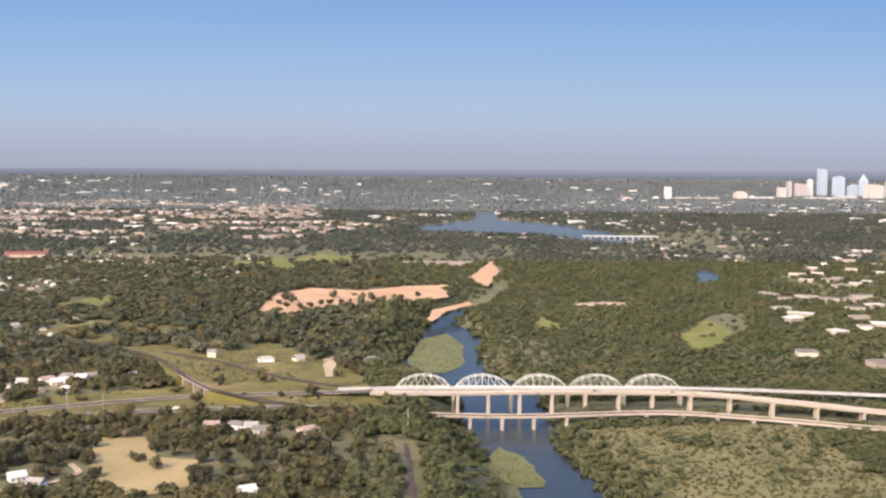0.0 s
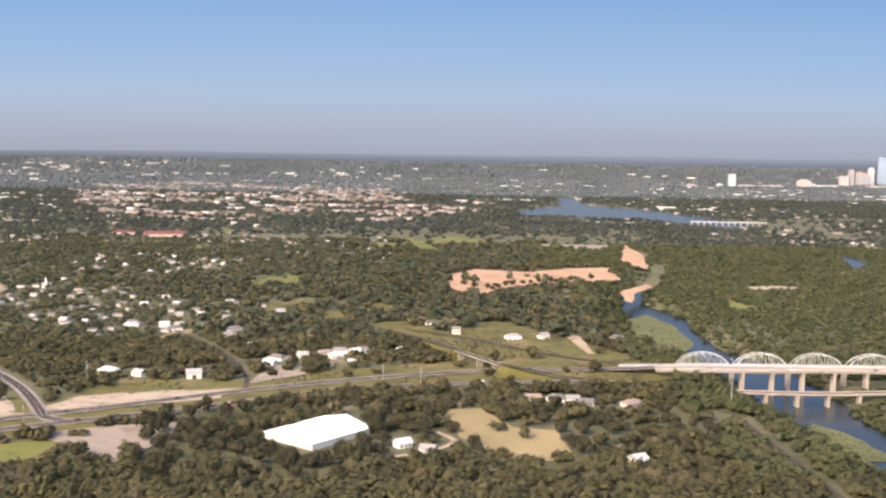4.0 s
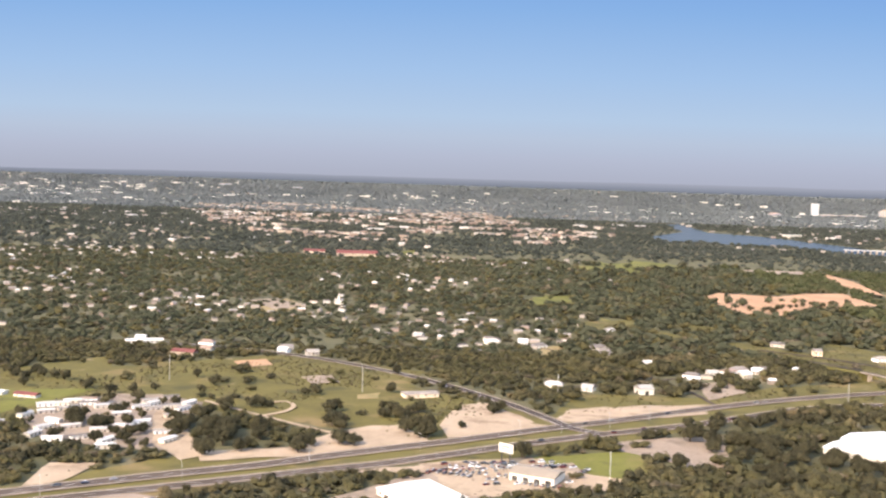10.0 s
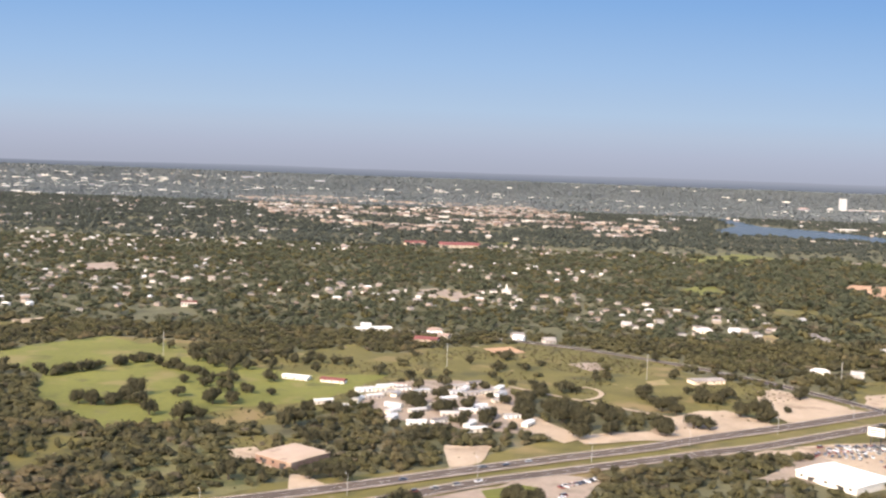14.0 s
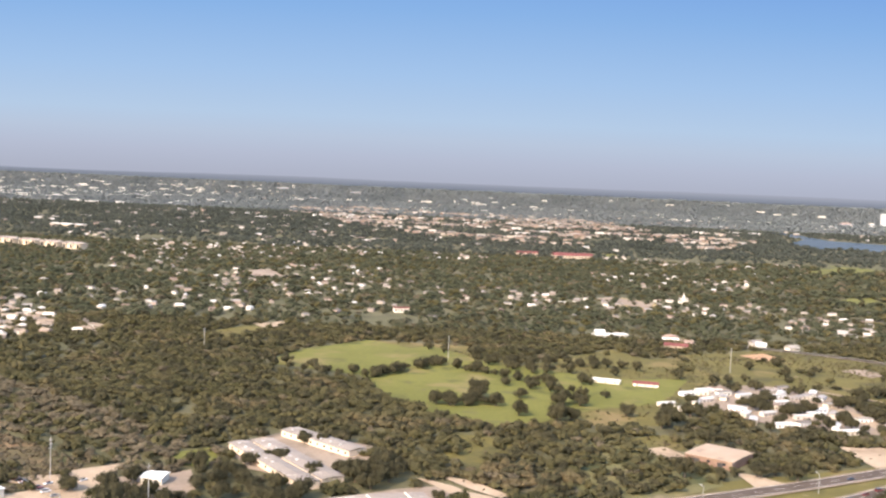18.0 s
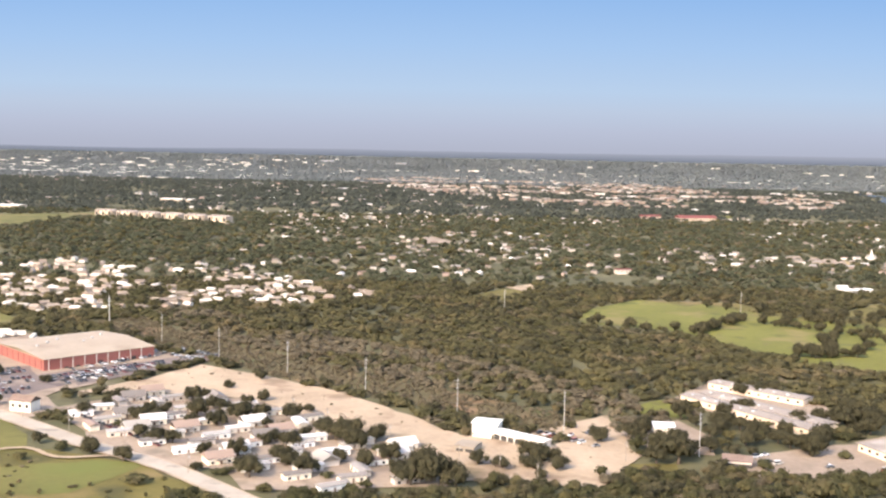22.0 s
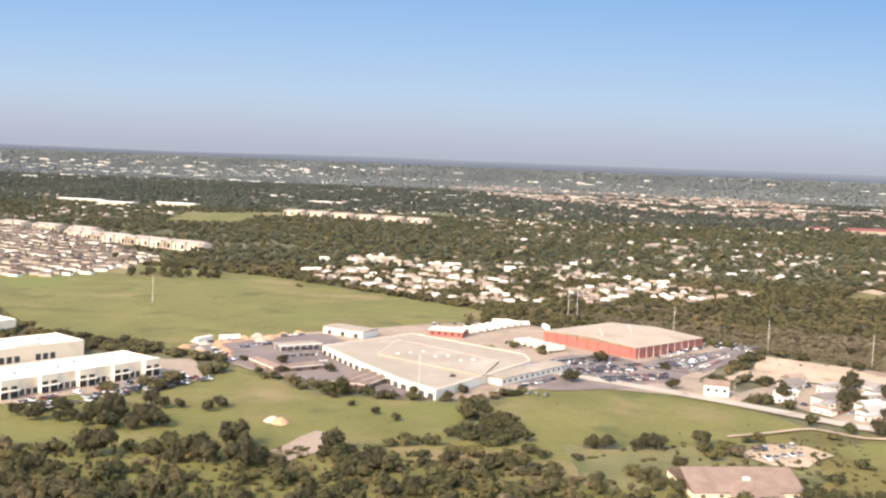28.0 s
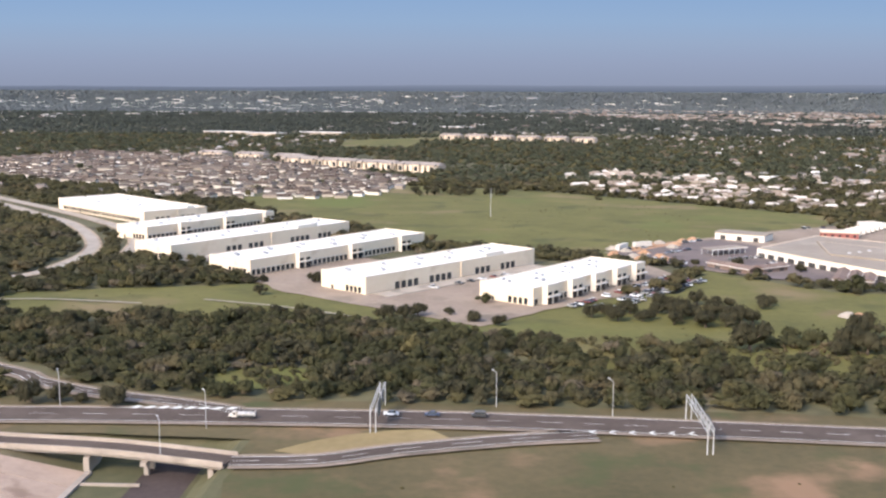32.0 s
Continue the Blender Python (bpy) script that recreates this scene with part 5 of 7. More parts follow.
for x, y in ((-124, 658), (-60, 658), (-244, 591), (-233, 598), (-225, 606), (-127, 498), (-116, 498), (-104, 490), (-83, 490), (-185, 419), (-97, 402), (-257, 583), (-226, 591), (-216, 602), (-319, 539), (-336, 545), (-105, 662), (-109, 496), (-175, 411), (-278, 743), (-485, 632), (-296, 670), (-275, 616), (-342, 682), (-173, 705), (-362, 678), (-529, 619), (-485, 621), (-468, 617), (-295, 650), (-333, 669), (-361, 685), (-259, 569), (-213, 608), (-409, 694), (-576, 648), (-534, 640)):
    put_house(random.randrange(3), x, y, random.uniform(-35, 35))
# mobile home rows beside the pale street
row = 0
for i in range(11):
    for j in range(7):
        x, y = -932 + i * 10.6 + j * 3.0, 300 - i * 7.2 + j * 7.2
        p = np.array([[x, y]])
        if inside(p, [(-941, 316), (-919, 337), (-883, 332), (-854, 302), (-831, 282), (-824, 245), (-868, 236), (-880, 252), (-895, 261), (-916, 279)])[0]:
            put_house(3 + (i + j) % 2 if random.random() < 0.8 else 0, x + random.uniform(-1, 1), y + random.uniform(-1, 1), (28 if random.random() < 0.8 else -60) + random.uniform(-6, 6))
# trailer court by the green field
for i in range(11):
    for j in range(7):
        x, y = -566 + i * 7.6, 402 + j * 11 + i * 1.2
        p = np.array([[x, y]])
        if inside(p, [(-567, 446), (-546, 493), (-524, 497), (-500, 482), (-490, 427), (-493, 397), (-524, 402), (-556, 415)])[0] and random.random() < 0.15:
            put_house(3 + (i * j) % 2, x, y, (65 if random.random() < 0.7 else -20) + random.uniform(-10, 10))
for x, y in ((-565, 466), (-559, 468), (-556, 474), (-550, 478), (-560, 453), (-554, 460), (-540, 466), (-528, 453), (-524, 468), (-518, 465), (-506, 453), (-528, 425), (-503, 425), (-532, 413), (-580, 440), (-573, 432), (-523, 479), (-516, 488), (-541, 409), (-518, 401), (-541, 429), (-548, 470), (-511, 470), (-535, 444), (-516, 440)):
    put_house(3 if random.random() < 0.7 else 4, x, y, 20 + random.uniform(-15, 15))



def far_houses(name, label, pts, size, tall, wall, roof, rise=0.45):
    """Many far houses: a box and a pitched roof each, in two meshes' worth of pieces."""
    r = np.random.default_rng(len(pts))
    n = len(pts)
    a, b = size * r.uniform(0.7, 1.3, n), size * r.uniform(0.45, 0.8, n)
    h, t = tall * r.uniform(0.8, 1.2, n), r.uniform(-0.5, 0.5, n)
    t = np.where(r.random(n) < 0.3, t + 1.57, t)
    box = np.array([(-.5, -.5, 0), (.5, -.5, 0), (.5, .5, 0), (-.5, .5, 0), (-.5, -.5, 1), (.5, -.5, 1), (.5, .5, 1), (-.5, .5, 1)])
    top = np.array([(-.55, -.58, 1), (.55, -.58, 1), (.55, .58, 1), (-.55, .58, 1), (-.42, 0, 1 + rise), (.42, 0, 1 + rise)])
    for kind, shape, faces, mat in (("walls", box, [(0, 1, 5), (0, 5, 4), (1, 2, 6), (1, 6, 5), (2, 3, 7), (2, 7, 6), (3, 0, 4), (3, 4, 7)], wall), ("roofs", top, [(0, 1, 5), (0, 5, 4), (2, 3, 4), (2, 4, 5), (1, 2, 5), (3, 0, 4)], roof)):
        s = shape[None] * np.stack([a, b, h], 1)[:, None]
        c, d = np.cos(t)[:, None], np.sin(t)[:, None]
        co = np.stack([s[..., 0] * c - s[..., 1] * d + pts[:, 0, None], s[..., 0] * d + s[..., 1] * c + pts[:, 1, None], s[..., 2] + height(pts[:, 0], pts[:, 1])[:, None]], -1)
        fa = np.array(faces)[None] + (np.arange(n) * len(shape))[:, None, None]
        tagged(new(name + "_" + kind, raw_mesh(name, co.reshape(-1, 3), fa.reshape(-1, 3), mat)), label + (", their walls" if kind == "walls" else ", their roofs"), "houses", kind="stuff")


def lots(poly, sx, sy, turn, keep, jitter=0.25):
    """House plots on a turned grid inside an outline."""
    r = np.random.default_rng(int(sx * 10 + len(poly)))
    p = np.array(poly, float)
    c = p.mean(0)
    rad = np.max(np.hypot(*(p - c).T))
    u = np.arange(-rad, rad, sx)
    v = np.arange(-rad, rad, sy)
    g = np.stack(np.meshgrid(u, v), -1).reshape(-1, 2)
    g += r.uniform(-jitter, jitter, g.shape) * (sx, sy)
    co, si = math.cos(radians(turn)), math.sin(radians(turn))
    g = g @ np.array([[co, si], [-si, co]]) + c
    g = g[inside(g, poly)]
    return g[r.random(len(g)) < keep]


def unbuilt(pts, extra=()):
    ok = np.ones(len(pts), bool)
    for poly, _ in CLEAR:
        ok &= ~inside(pts, poly)
    for poly in extra:
        ok &= ~inside(pts, poly)
    for line, w in BLOCK:
        d = np.min(np.hypot(pts[:, None, 0] - line[None, ::2, 0], pts[:, None, 1] - line[None, ::2, 1]), 1)
        ok &= d > w + 3
    return pts[ok]


MOBILE = [(-1133, 651), (-1085, 735), (-969, 679), (-856, 590), (-880, 535), (-939, 529), (-1013, 500), (-1091, 556)]
DENSE = [(-1560, 790), (-1525, 931), (-1382, 865), (-1323, 802), (-1205, 657), (-1230, 540), (-1327, 530), (-1383, 600), (-1500, 680)]
TOWN = [(-1150, 2750), (-900, 3150), (-300, 2850), (-60, 2450), (-40, 2060), (-180, 1760), (-240, 1640), (-500, 1600), (-700, 1700), (-850, 2050), (-950, 2400)]
WOODS = [[(-920, 380), (-860, 520), (-790, 560), (-640, 520), (-560, 330), (-620, 270), (-700, 260), (-800, 300)], [(-160, 690), (-190, 1000), (-230, 1600), (160, 1650), (330, 1200), (170, 600), (-40, 590)],
         [(-1330, 980), (-1230, 780), (-1080, 790), (-960, 900), (-1000, 1050), (-1200, 1200)], [(-1420, 130), (-1300, 290), (-900, 250), (-880, 130)]]
plots = lots(MOBILE, 8.6, 11.5, -38, 0.9)
plots = plots[np.array([noise.noise(Vector((x * 0.03, y * 0.03, 1.7))) + 0.5 * noise.noise(Vector((x * 0.09, y * 0.09, 3.7))) for x, y in plots]) > -0.12]
far_houses("mobile_court", "pale mobile homes lot_bodies in rows beyond the field", plots, 5.6, 1.8, M["far_walls"], M["court_roofs"], 0.6)
HOUSES += [(x, y, 1.0) for x, y in plots]
SPARSE.append((MOBILE, 0.95))
plots = lots(DENSE, 9.2, 12.5, -40, 0.93, 0.12)
far_houses("new_estate", "close rows of new two-storey houses with grey roofs", plots, 6.5, 1.75, M["estate_walls"], M["estate_roofs"], 0.75)
HOUSES += [(x, y, 3.2) for x, y in plots]
SPARSE.append((DENSE, 0.32))
plots = lots(TOWN, 17, 24, -25, 0.52)
dens = np.array([noise.noise(Vector((x * 0.004, y * 0.009, 6.1))) + 0.5 * noise.noise(Vector((x * 0.013, y * 0.02, 2.2))) for x, y in plots])
plots = unbuilt(plots[dens > 0.04])
far_houses("brown_town", "dense beige and brick apartment quarters far off", plots, 12, 4.8, M["town_walls"], M["town_roofs"], 0.2)
HOUSES += [(x, y, 3) for x, y in plots]
SPARSE.append((TOWN, 0.9))
SUBURB = [(-2000, 1500), (-1450, 560), (-1000, 560), (-500, 540), (-40, 560), (60, 700), (420, 1400)]
plots = lots(SUBURB, 13, 19, 28, 0.38)
dens = np.array([noise.noise(Vector((x * 0.006, y * 0.006, 4.2))) + 0.3 * random.random() for x, y in plots])
plots = unbuilt(plots[dens > 0.22], WOODS + [MOBILE, DENSE])
plots = plots[~((plots[:, 0] > -20) & (plots[:, 1] < 1250))]
far_houses("suburb_houses", "small pale houses scattered under the trees", plots, 4.9, 1.8, M["far_walls"], M["far_roofs"])
HOUSES += [(x, y, 2.2 if k % 3 else 4.6) for k, (x, y) in enumerate(plots)]
FAR = [(-3200, 4600), (-2000, 1500), (420, 1400), (1600, 3000), (2000, 4600)]
plots = lots(FAR, 27, 40, 12, 0.2)
dens = np.array([noise.noise(Vector((x * 0.0016, y * 0.0016, 9.2))) for x, y in plots])
plots = unbuilt(plots[dens > 0.0], [TOWN])
far_houses("far_suburb", "pale roofs of far suburbs between trees", plots, 10, 3.0, M["far_walls"], M["far_roofs"], 0.25)
HOUSES += [(x, y, 4) for x, y in plots]
SHEDS = np.random.default_rng(7).uniform((-3000, 1900), (1900, 4450), (520, 2))
SHEDS = SHEDS[(SHEDS[:, 1] > 1900) & (np.array([noise.noise(Vector((x * 0.0022, y * 0.0022, 3.3))) for x, y in SHEDS]) > 0.12)]
belt_rng = np.random.default_rng(12)
BELT = belt_rng.uniform((-3300, 2900), (-1400, 4400), (260, 2))
BELT = BELT[inside(BELT, [(-3300, 4200), (-3000, 3300), (-1650, 2900), (-1400, 3900), (-1700, 4400)])]
SHEDS = np.concatenate([SHEDS, BELT])
far_houses("far_sheds", "long white roofs of far commercial sheds", SHEDS, 26, 4.2, M["white"], M["white_roof"], 0.08)
HOUSES += [(x, y, 15) for x, y in SHEDS]
INDUSTRY = [(160, 660), (215, 800), (300, 1010), (380, 1200), (560, 1500), (700, 1480), (560, 1120), (420, 860), (300, 640)]
plots = lots(INDUSTRY, 24, 36, 35, 0.34)
far_houses("riverside_sheds", "white and tan sheds of an industrial strip", plots, 15, 3.2, M["far_walls"], M["court_roofs"], 0.12)
HOUSES += [(x, y, 6) for x, y in plots]
SPARSE.append((INDUSTRY, 0.9))


def apartments(x, y, turn, length, high):
    ob = empty("apartment_block", "long cream apartment block with pale pitched roof", "apartment block", "apartment rows", x, y, 0, turn)
    part("wall", Geo().box(0, length, 0, 9, -0.2, high), M["stucco"], ob)
    part("roof", Geo().gable(0, length, 0, 9, high, 1.9, 0.4, 0.2, 2), M["old_roof"], ob)
    for f in (0.12, 0.5, 0.88):
        c = length * f
        wing = part("wing", Geo().box(c - 2.2, c + 2.2, -2.2, -0.01, -0.2, high + 0.2), M["beige" if f == 0.5 else "stucco"], ob)
        part("wing_roof", Geo().gable(c - 2.2, c + 2.2, -2.2, 3.0, high + 0.2, 1.3, 0.3, 0.15, 1.2), M["old_roof"], ob)
        part("window", Geo().box(c - 1.4, c + 1.4, -2.27, -2.203, 1.0, high - 0.8), M["glass"], wing)
    for i in range(int(length / 5)):
        part("balcony_bay", Geo().box(1.2 + i * 5, 3.4 + i * 5, -0.8, -0.003, 0, high - 0.2), M["beige"], ob)
        part("window", Geo().box(3.7 + i * 5, 4.7 + i * 5, -0.07, -0.003, 1.0, high - 1.2), M["glass"], ob)
    c = pose(x, y, 0, 0, 0, turn) @ Vector((length / 2, 4, 0))
    HOUSES.append((c.x, c.y, length * 0.45))


for k in range(4):
    apartments(-1322 + k * 31, 792 - k * 19.5, -32, 35, 5.0)
for k in range(3):
    apartments(-1410 + k * 36, 885 - k * 20, -30, 30, 3.6)
for k in range(6):
    apartments(-1222 + k * 29, 1218 - k * 14, -26, 26, 5.5)

# ---- the far city ----
def tower(x, y, w, d, high, wall, label, cap=""):
    high = max(7, high - 18)
    ob = empty("office_tower", label, "tower", "far city towers", x, y, float(height(x, y)), 8)
    part("shaft", Geo().box(-w / 2, w / 2, -d / 2, d / 2, -0.5, high), wall, ob)
    n = max(3, int(high / 5))
    for i in range(n):
        z = high * (i + 0.35) / n
        part("window_band", Geo().box(-w / 2 - 0.2, w / 2 + 0.2, -d / 2 - 0.2, d / 2 + 0.2, z, z + high / n * 0.4), M["hazed_glass"], ob)
    if cap == "point":
        part("spire", Geo().add([(-w / 2, -d / 2, high), (w / 2, -d / 2, high), (w / 2, d / 2, high), (-w / 2, d / 2, high), (0, 0, high + w * 1.0)], [(0, 1, 4), (1, 2, 4), (2, 3, 4), (3, 0, 4)]), wall, ob)
    elif cap == "crown":
        part("crown", Geo().box(-w * 0.36, w * 0.36, -d * 0.36, d * 0.36, high, high + 7).box(-w * 0.5, -w * 0.36, -d * 0.5, d * 0.5, high, high + 10), wall, ob)
    elif cap:
        part("plant_room", Geo().box(-w * 0.3, w * 0.3, -d * 0.3, d * 0.3, high, high + 4), wall, ob)


def city_place(x_pix, y):
    return -39.4 + (y - 23.7) * (math.tan(math.atan((x_pix - 784) / 1888.0) + radians(1.84)))


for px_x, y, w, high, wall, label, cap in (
        (1182, 3560, 20, 62, "city_white_haze", "slim white residential tower", ""), (1108, 3500, 36, 24, "city_pink_haze", "pinkish low office block by the lake", "plant"), (1160, 3560, 22, 22, "city_white_haze", "white mid-rise block near the trees", "plant"),
        (1205, 3620, 60, 14, "city_beige_haze", "long beige low block", ""), (1310, 3640, 38, 42, "city_beige_haze", "square beige hotel block", "plant"), (1383, 3850, 28, 56, "city_beige_haze", "beige office tower in the far city", ""),
        (1396, 3860, 16, 76, "city_pink_haze", "slender grey-pink tower in the far city", "plant"), (1418, 3950, 40, 60, "city_pink_haze", "stepped pink granite tower", "crown"), (1432, 3960, 18, 82, "city_white_haze", "white rounded tower in the far city", "plant"),
        (1454, 4050, 30, 112, "hazed_glass", "tallest glass tower with a crown", "crown"), (1483, 4000, 36, 92, "hazed_glass", "pale glass tower in the far city", "plant"), (1510, 3980, 38, 62, "hazed_glass", "wide glass office tower", "plant"),
        (1527, 3940, 26, 80, "hazed_glass", "glass tower with a pointed roof", "point"), (1545, 3800, 56, 66, "city_beige_haze", "broad beige hotel tower", "plant"), (1495, 3750, 60, 30, "city_beige_haze", "low beige city block", ""),
        (1440, 3720, 60, 24, "city_beige_haze", "low cream city block", ""), (1366, 3760, 22, 22, "city_beige_haze", "low cream city block", ""), (1470, 3700, 50, 18, "city_white_haze", "low white city block", ""), (1580, 3900, 44, 80, "city_pink_haze", "pink office tower in the far city", "plant"),
        (1610, 3850, 40, 60, "city_beige_haze", "beige office tower in the far city", "plant"), (1250, 3600, 70, 12, "city_beige_haze", "long low cream block", ""), (1340, 3680, 90, 9, "city_white_haze", "long white low block", "")):
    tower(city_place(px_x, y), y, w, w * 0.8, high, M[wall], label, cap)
for x, y, w, h in ((-1640, 3450, 14, 24), (-2050, 4100, 18, 30), (-1300, 4350, 50, 15), (-1000, 4300, 40, 16)):
    tower(x, y, w, w * 0.8, h, M["far_walls"], "pale tower block near the horizon", "")
for x, y, a in ((-1530, 1340, 60), (-1465, 1300, 46), (-1400, 1330, 50), (-1240, 1560, 50)):
    shed("distribution_shed", "very long white-roofed distribution shed", [(x, y), (x + a, y - 14), (x + a + 4, y + 3), (x + 4, y + 17)], 3.6, M["stucco"], M["white_roof"], "warehouse", 0.3, 0, 0, "far sheds")
    HOUSES.append((x + a / 2, y - 8, 22))
dam = empty("lake_bridge", "long low pale bridge across the lake", "bridge", x=235, y=1690, turn=-2)
part("deck", Geo().box(0, 120, 0, 6, 5, 6.2), M["galv"], dam)
for i in range(13):
    part("pier", Geo().box(2 + i * 9.6, 3.6 + i * 9.6, 0.5, 5.5, -0.5, 5), M["girder"], dam)

# ---- crowns ----
ICO = [(0, 0, 1)] + [(0.894 * math.cos(a), 0.894 * math.sin(a), 0.447) for a in np.arange(5) * 1.2566] + [(0.894 * math.cos(a), 0.894 * math.sin(a), -0.447) for a in np.arange(5) * 1.2566 + 0.6283] + [(0, 0, -1)]
ICO_F = [(0, i, i % 5 + 1) for i in range(1, 6)] + [(i, i + 5, i % 5 + 1) for i in range(1, 6)] + [(i % 5 + 1, i + 5, i % 5 + 6) for i in range(1, 6)] + [(11, i % 5 + 6, i + 5) for i in range(1, 6)]


OCT = [(0, 0, 1), (1, 0, 0), (0, 1, 0), (-1, 0, 0), (0, -1, 0), (0, 0, -1)]
OCT_F = [(0, 1, 2), (0, 2, 3), (0, 3, 4), (0, 4, 1), (5, 2, 1), (5, 3, 2), (5, 4, 3), (5, 1, 4)]


def crown_shape(seed, lobes, leaves, size, low=0.0, lump=0.51, plain=True):
    """A crown of unit radius and unit height: uneven lobes with leaf sprays standing out of them."""
    r = np.random.default_rng(seed)
    co, fa, n = [], [], 0
    far = r.uniform(0.15, 1.0, lobes) ** 0.6 * (1.05 - lump)
    way = r.uniform(0, 2 * math.pi, lobes)
    hub = np.stack([far * np.cos(way), far * np.sin(way), r.uniform(0.4, 0.78, lobes) - 0.2 * far], 1)
    rad = r.uniform(0.78, 1.2, lobes) * lump
    hub[0], rad[0] = (0, 0, 0.46), 0.62
    for c, q in zip(hub, rad):
        core = np.array(OCT if plain else ICO)
        v = core * q * r.uniform(0.74, 1.02, (len(core), 1)) * (1, 1, 0.72) + c
        v[:, 2] = np.maximum(v[:, 2], low)
        co.append(v)
        fa.append(np.array(OCT_F if plain else ICO_F) + n)
        n += len(core)
    for k in range(leaves):
        j = k % lobes
        d = r.normal(size=3)
        d[2] = abs(d[2]) - 0.3
        d /= np.linalg.norm(d)
        c = hub[j] + d * rad[j] * np.array([1, 1, 0.72]) * r.uniform(0.7, 1.2)
        c[2] = max(c[2], low + 0.05)
        nrm = d + r.normal(0, 0.25, 3) + (0, 0, 0.55)
        nrm /= np.linalg.norm(nrm)
        t1 = np.cross(nrm, r.normal(size=3))
        t1 /= np.linalg.norm(t1)
        t2 = np.cross(nrm, t1)
        s = size * r.uniform(0.6, 1.3)
        co.append(np.stack([c + s * t1, c + s * (-0.5 * t1 + 0.86 * t2), c + s * (-0.5 * t1 - 0.86 * t2)]))
        fa.append(np.array([[n, n + 1, n + 2]]))
        n += 3
    return np.concatenate(co), np.concatenate(fa)


# ---- single trees ----
def tree_kit(seed, label):
    r = np.random.default_rng(seed)
    ob = empty("tree", label, "tree", "field and garden trees")
    g = Geo()
    g.rod((0, 0, -0.3), (0.1, 0.05, 1.3), 0.26, 0.18, 7)
    for k in range(5):
        a = k * 1.26 + r.uniform(-0.3, 0.3)
        g.rod((0.1, 0.05, 1.1), (1.5 * math.cos(a), 1.5 * math.sin(a), 2.2 + r.uniform(0, 0.7)), 0.12, 0.05, 5)
    part("trunk", g, M["bark"], ob)
    v, f = crown_shape(seed, 14, 900, 0.082, 0.16, 0.34)
    me = raw_mesh("crown", v * (2.7, 2.7, 4.2) + (0, 0, 0.15), f, M["leaf_near"], True)
    crown = new("crown", me)
    crown.parent = ob
    tagged(crown, "broad rounded leafy crown")
    return ob


TREE_KITS = [tree_kit(s, w) for s, w in ((101, "broad dark live oak on open ground"), (102, "round olive-green oak with low limbs"), (103, "spreading live oak with an uneven crown"), (104, "compact green elm beside a yard"), (105, "wide shade tree with dense foliage"))]
tree_used = [0] * 5
PLACED = []


FIELD = []


def put_tree(x, y, size):
    if y > 452:
        FIELD.append((x, y, size * random.uniform(0.85, 1.15)))
        PLACED.append((x, y, 2.4 * size))
        return
    k = random.randrange(5)
    m = pose(x, y, float(height(x, y)) - 0.05, 0, 0, random.uniform(0, 360))
    if tree_used[k]:
        ob = copy_thing(TREE_KITS[k], m)
    else:
        ob = TREE_KITS[k]
        ob.matrix_basis = m
    tree_used[k] += 1
    s = size * random.uniform(0.85, 1.15)
    ob.scale = (s, s, s * random.uniform(0.85, 1.1))
    PLACED.append((x, y, 2.4 * s))


for x, y in ((-139, 587), (-104, 561), (-88, 564), (-202, 575), (-234, 577), (-188, 578), (-369, 479), (-384, 451), (-446, 403), (-497, 553), (-409, 462), (-419, 483), (-434, 439), (-442, 468), (-337, 526), (-246, 566), (-278, 549)):
    put_tree(x, y, random.uniform(0.9, 1.7))
for x, y in ((-624, 406), (-676, 425), (-671, 425), (-663, 424), (-660, 435), (-659, 443), (-617, 433), (-624, 432), (-644, 410), (-630, 403), (-641, 444), (-608, 480), (-547, 299), (-542, 304), (-510, 315), (-506, 311), (-504, 299), (-573, 333), (-562, 331), (-598, 330)):
    put_tree(x, y, random.uniform(1.1, 1.8))
for x, y in ((-756, 283), (-738, 304), (-744, 297), (-721, 283), (-712, 312), (-695, 304), (-675, 296), (-714, 352), (-698, 307), (-733, 323), (-748, 281), (-728, 368), (-705, 318), (-728, 298), (-735, 312), (-727, 330)):
    put_tree(x, y, random.uniform(0.9, 1.4))
for x, y in ((-928, 308), (-911, 304), (-900, 280), (-897, 331), (-887, 299), (-882, 323), (-870, 280), (-866, 308), (-855, 254), (-841, 262), (-828, 263), (-822, 258), (-835, 266), (-883, 256), (-903, 262), (-914, 270), (-894, 299), (-895, 280), (-906, 304), (-875, 268), (-860, 261), (-797, 255), (-798, 262), (-991, 323), (-962, 381), (-951, 393), (-848, 266), (-832, 254), (-860, 290), (-876, 312)):
    put_tree(x, y, random.uniform(0.75, 1.3))
for x, y in ((-1110, 270), (-1102, 268), (-1094, 266), (-1091, 270), (-1120, 268), (-1202, 558), (-1194, 562), (-1186, 565), (-1176, 563), (-1167, 566), (-1158, 567), (-1198, 566), (-1181, 558), (-995, 244), (-992, 244), (-984, 245), (-981, 246), (-979, 246), (-1040, 296), (-1026, 299), (-956, 351), (-977, 360), (-960, 319), (-1085, 334), (-1068, 323), (-967, 251), (-977, 229)):
    put_tree(x, y, random.uniform(0.7, 1.2))
for x, y in ((-1162, 242), (-1125, 252), (-1118, 267), (-1105, 249), (-1106, 267), (-1092, 272), (-1190, 248), (-1185, 249), (-1182, 252), (-1215, 296), (-1230, 295), (-1174, 253), (-1114, 256), (-1113, 247), (-1101, 247), (-1237, 174), (-1231, 172), (-1241, 175), (-1246, 174), (-1119, 259), (-1110, 253), (-1108, 258), (-1300, 292), (-1295, 297), (-1168, 246), (-1128, 258)):
    put_tree(x, y, random.uniform(0.65, 1.15))
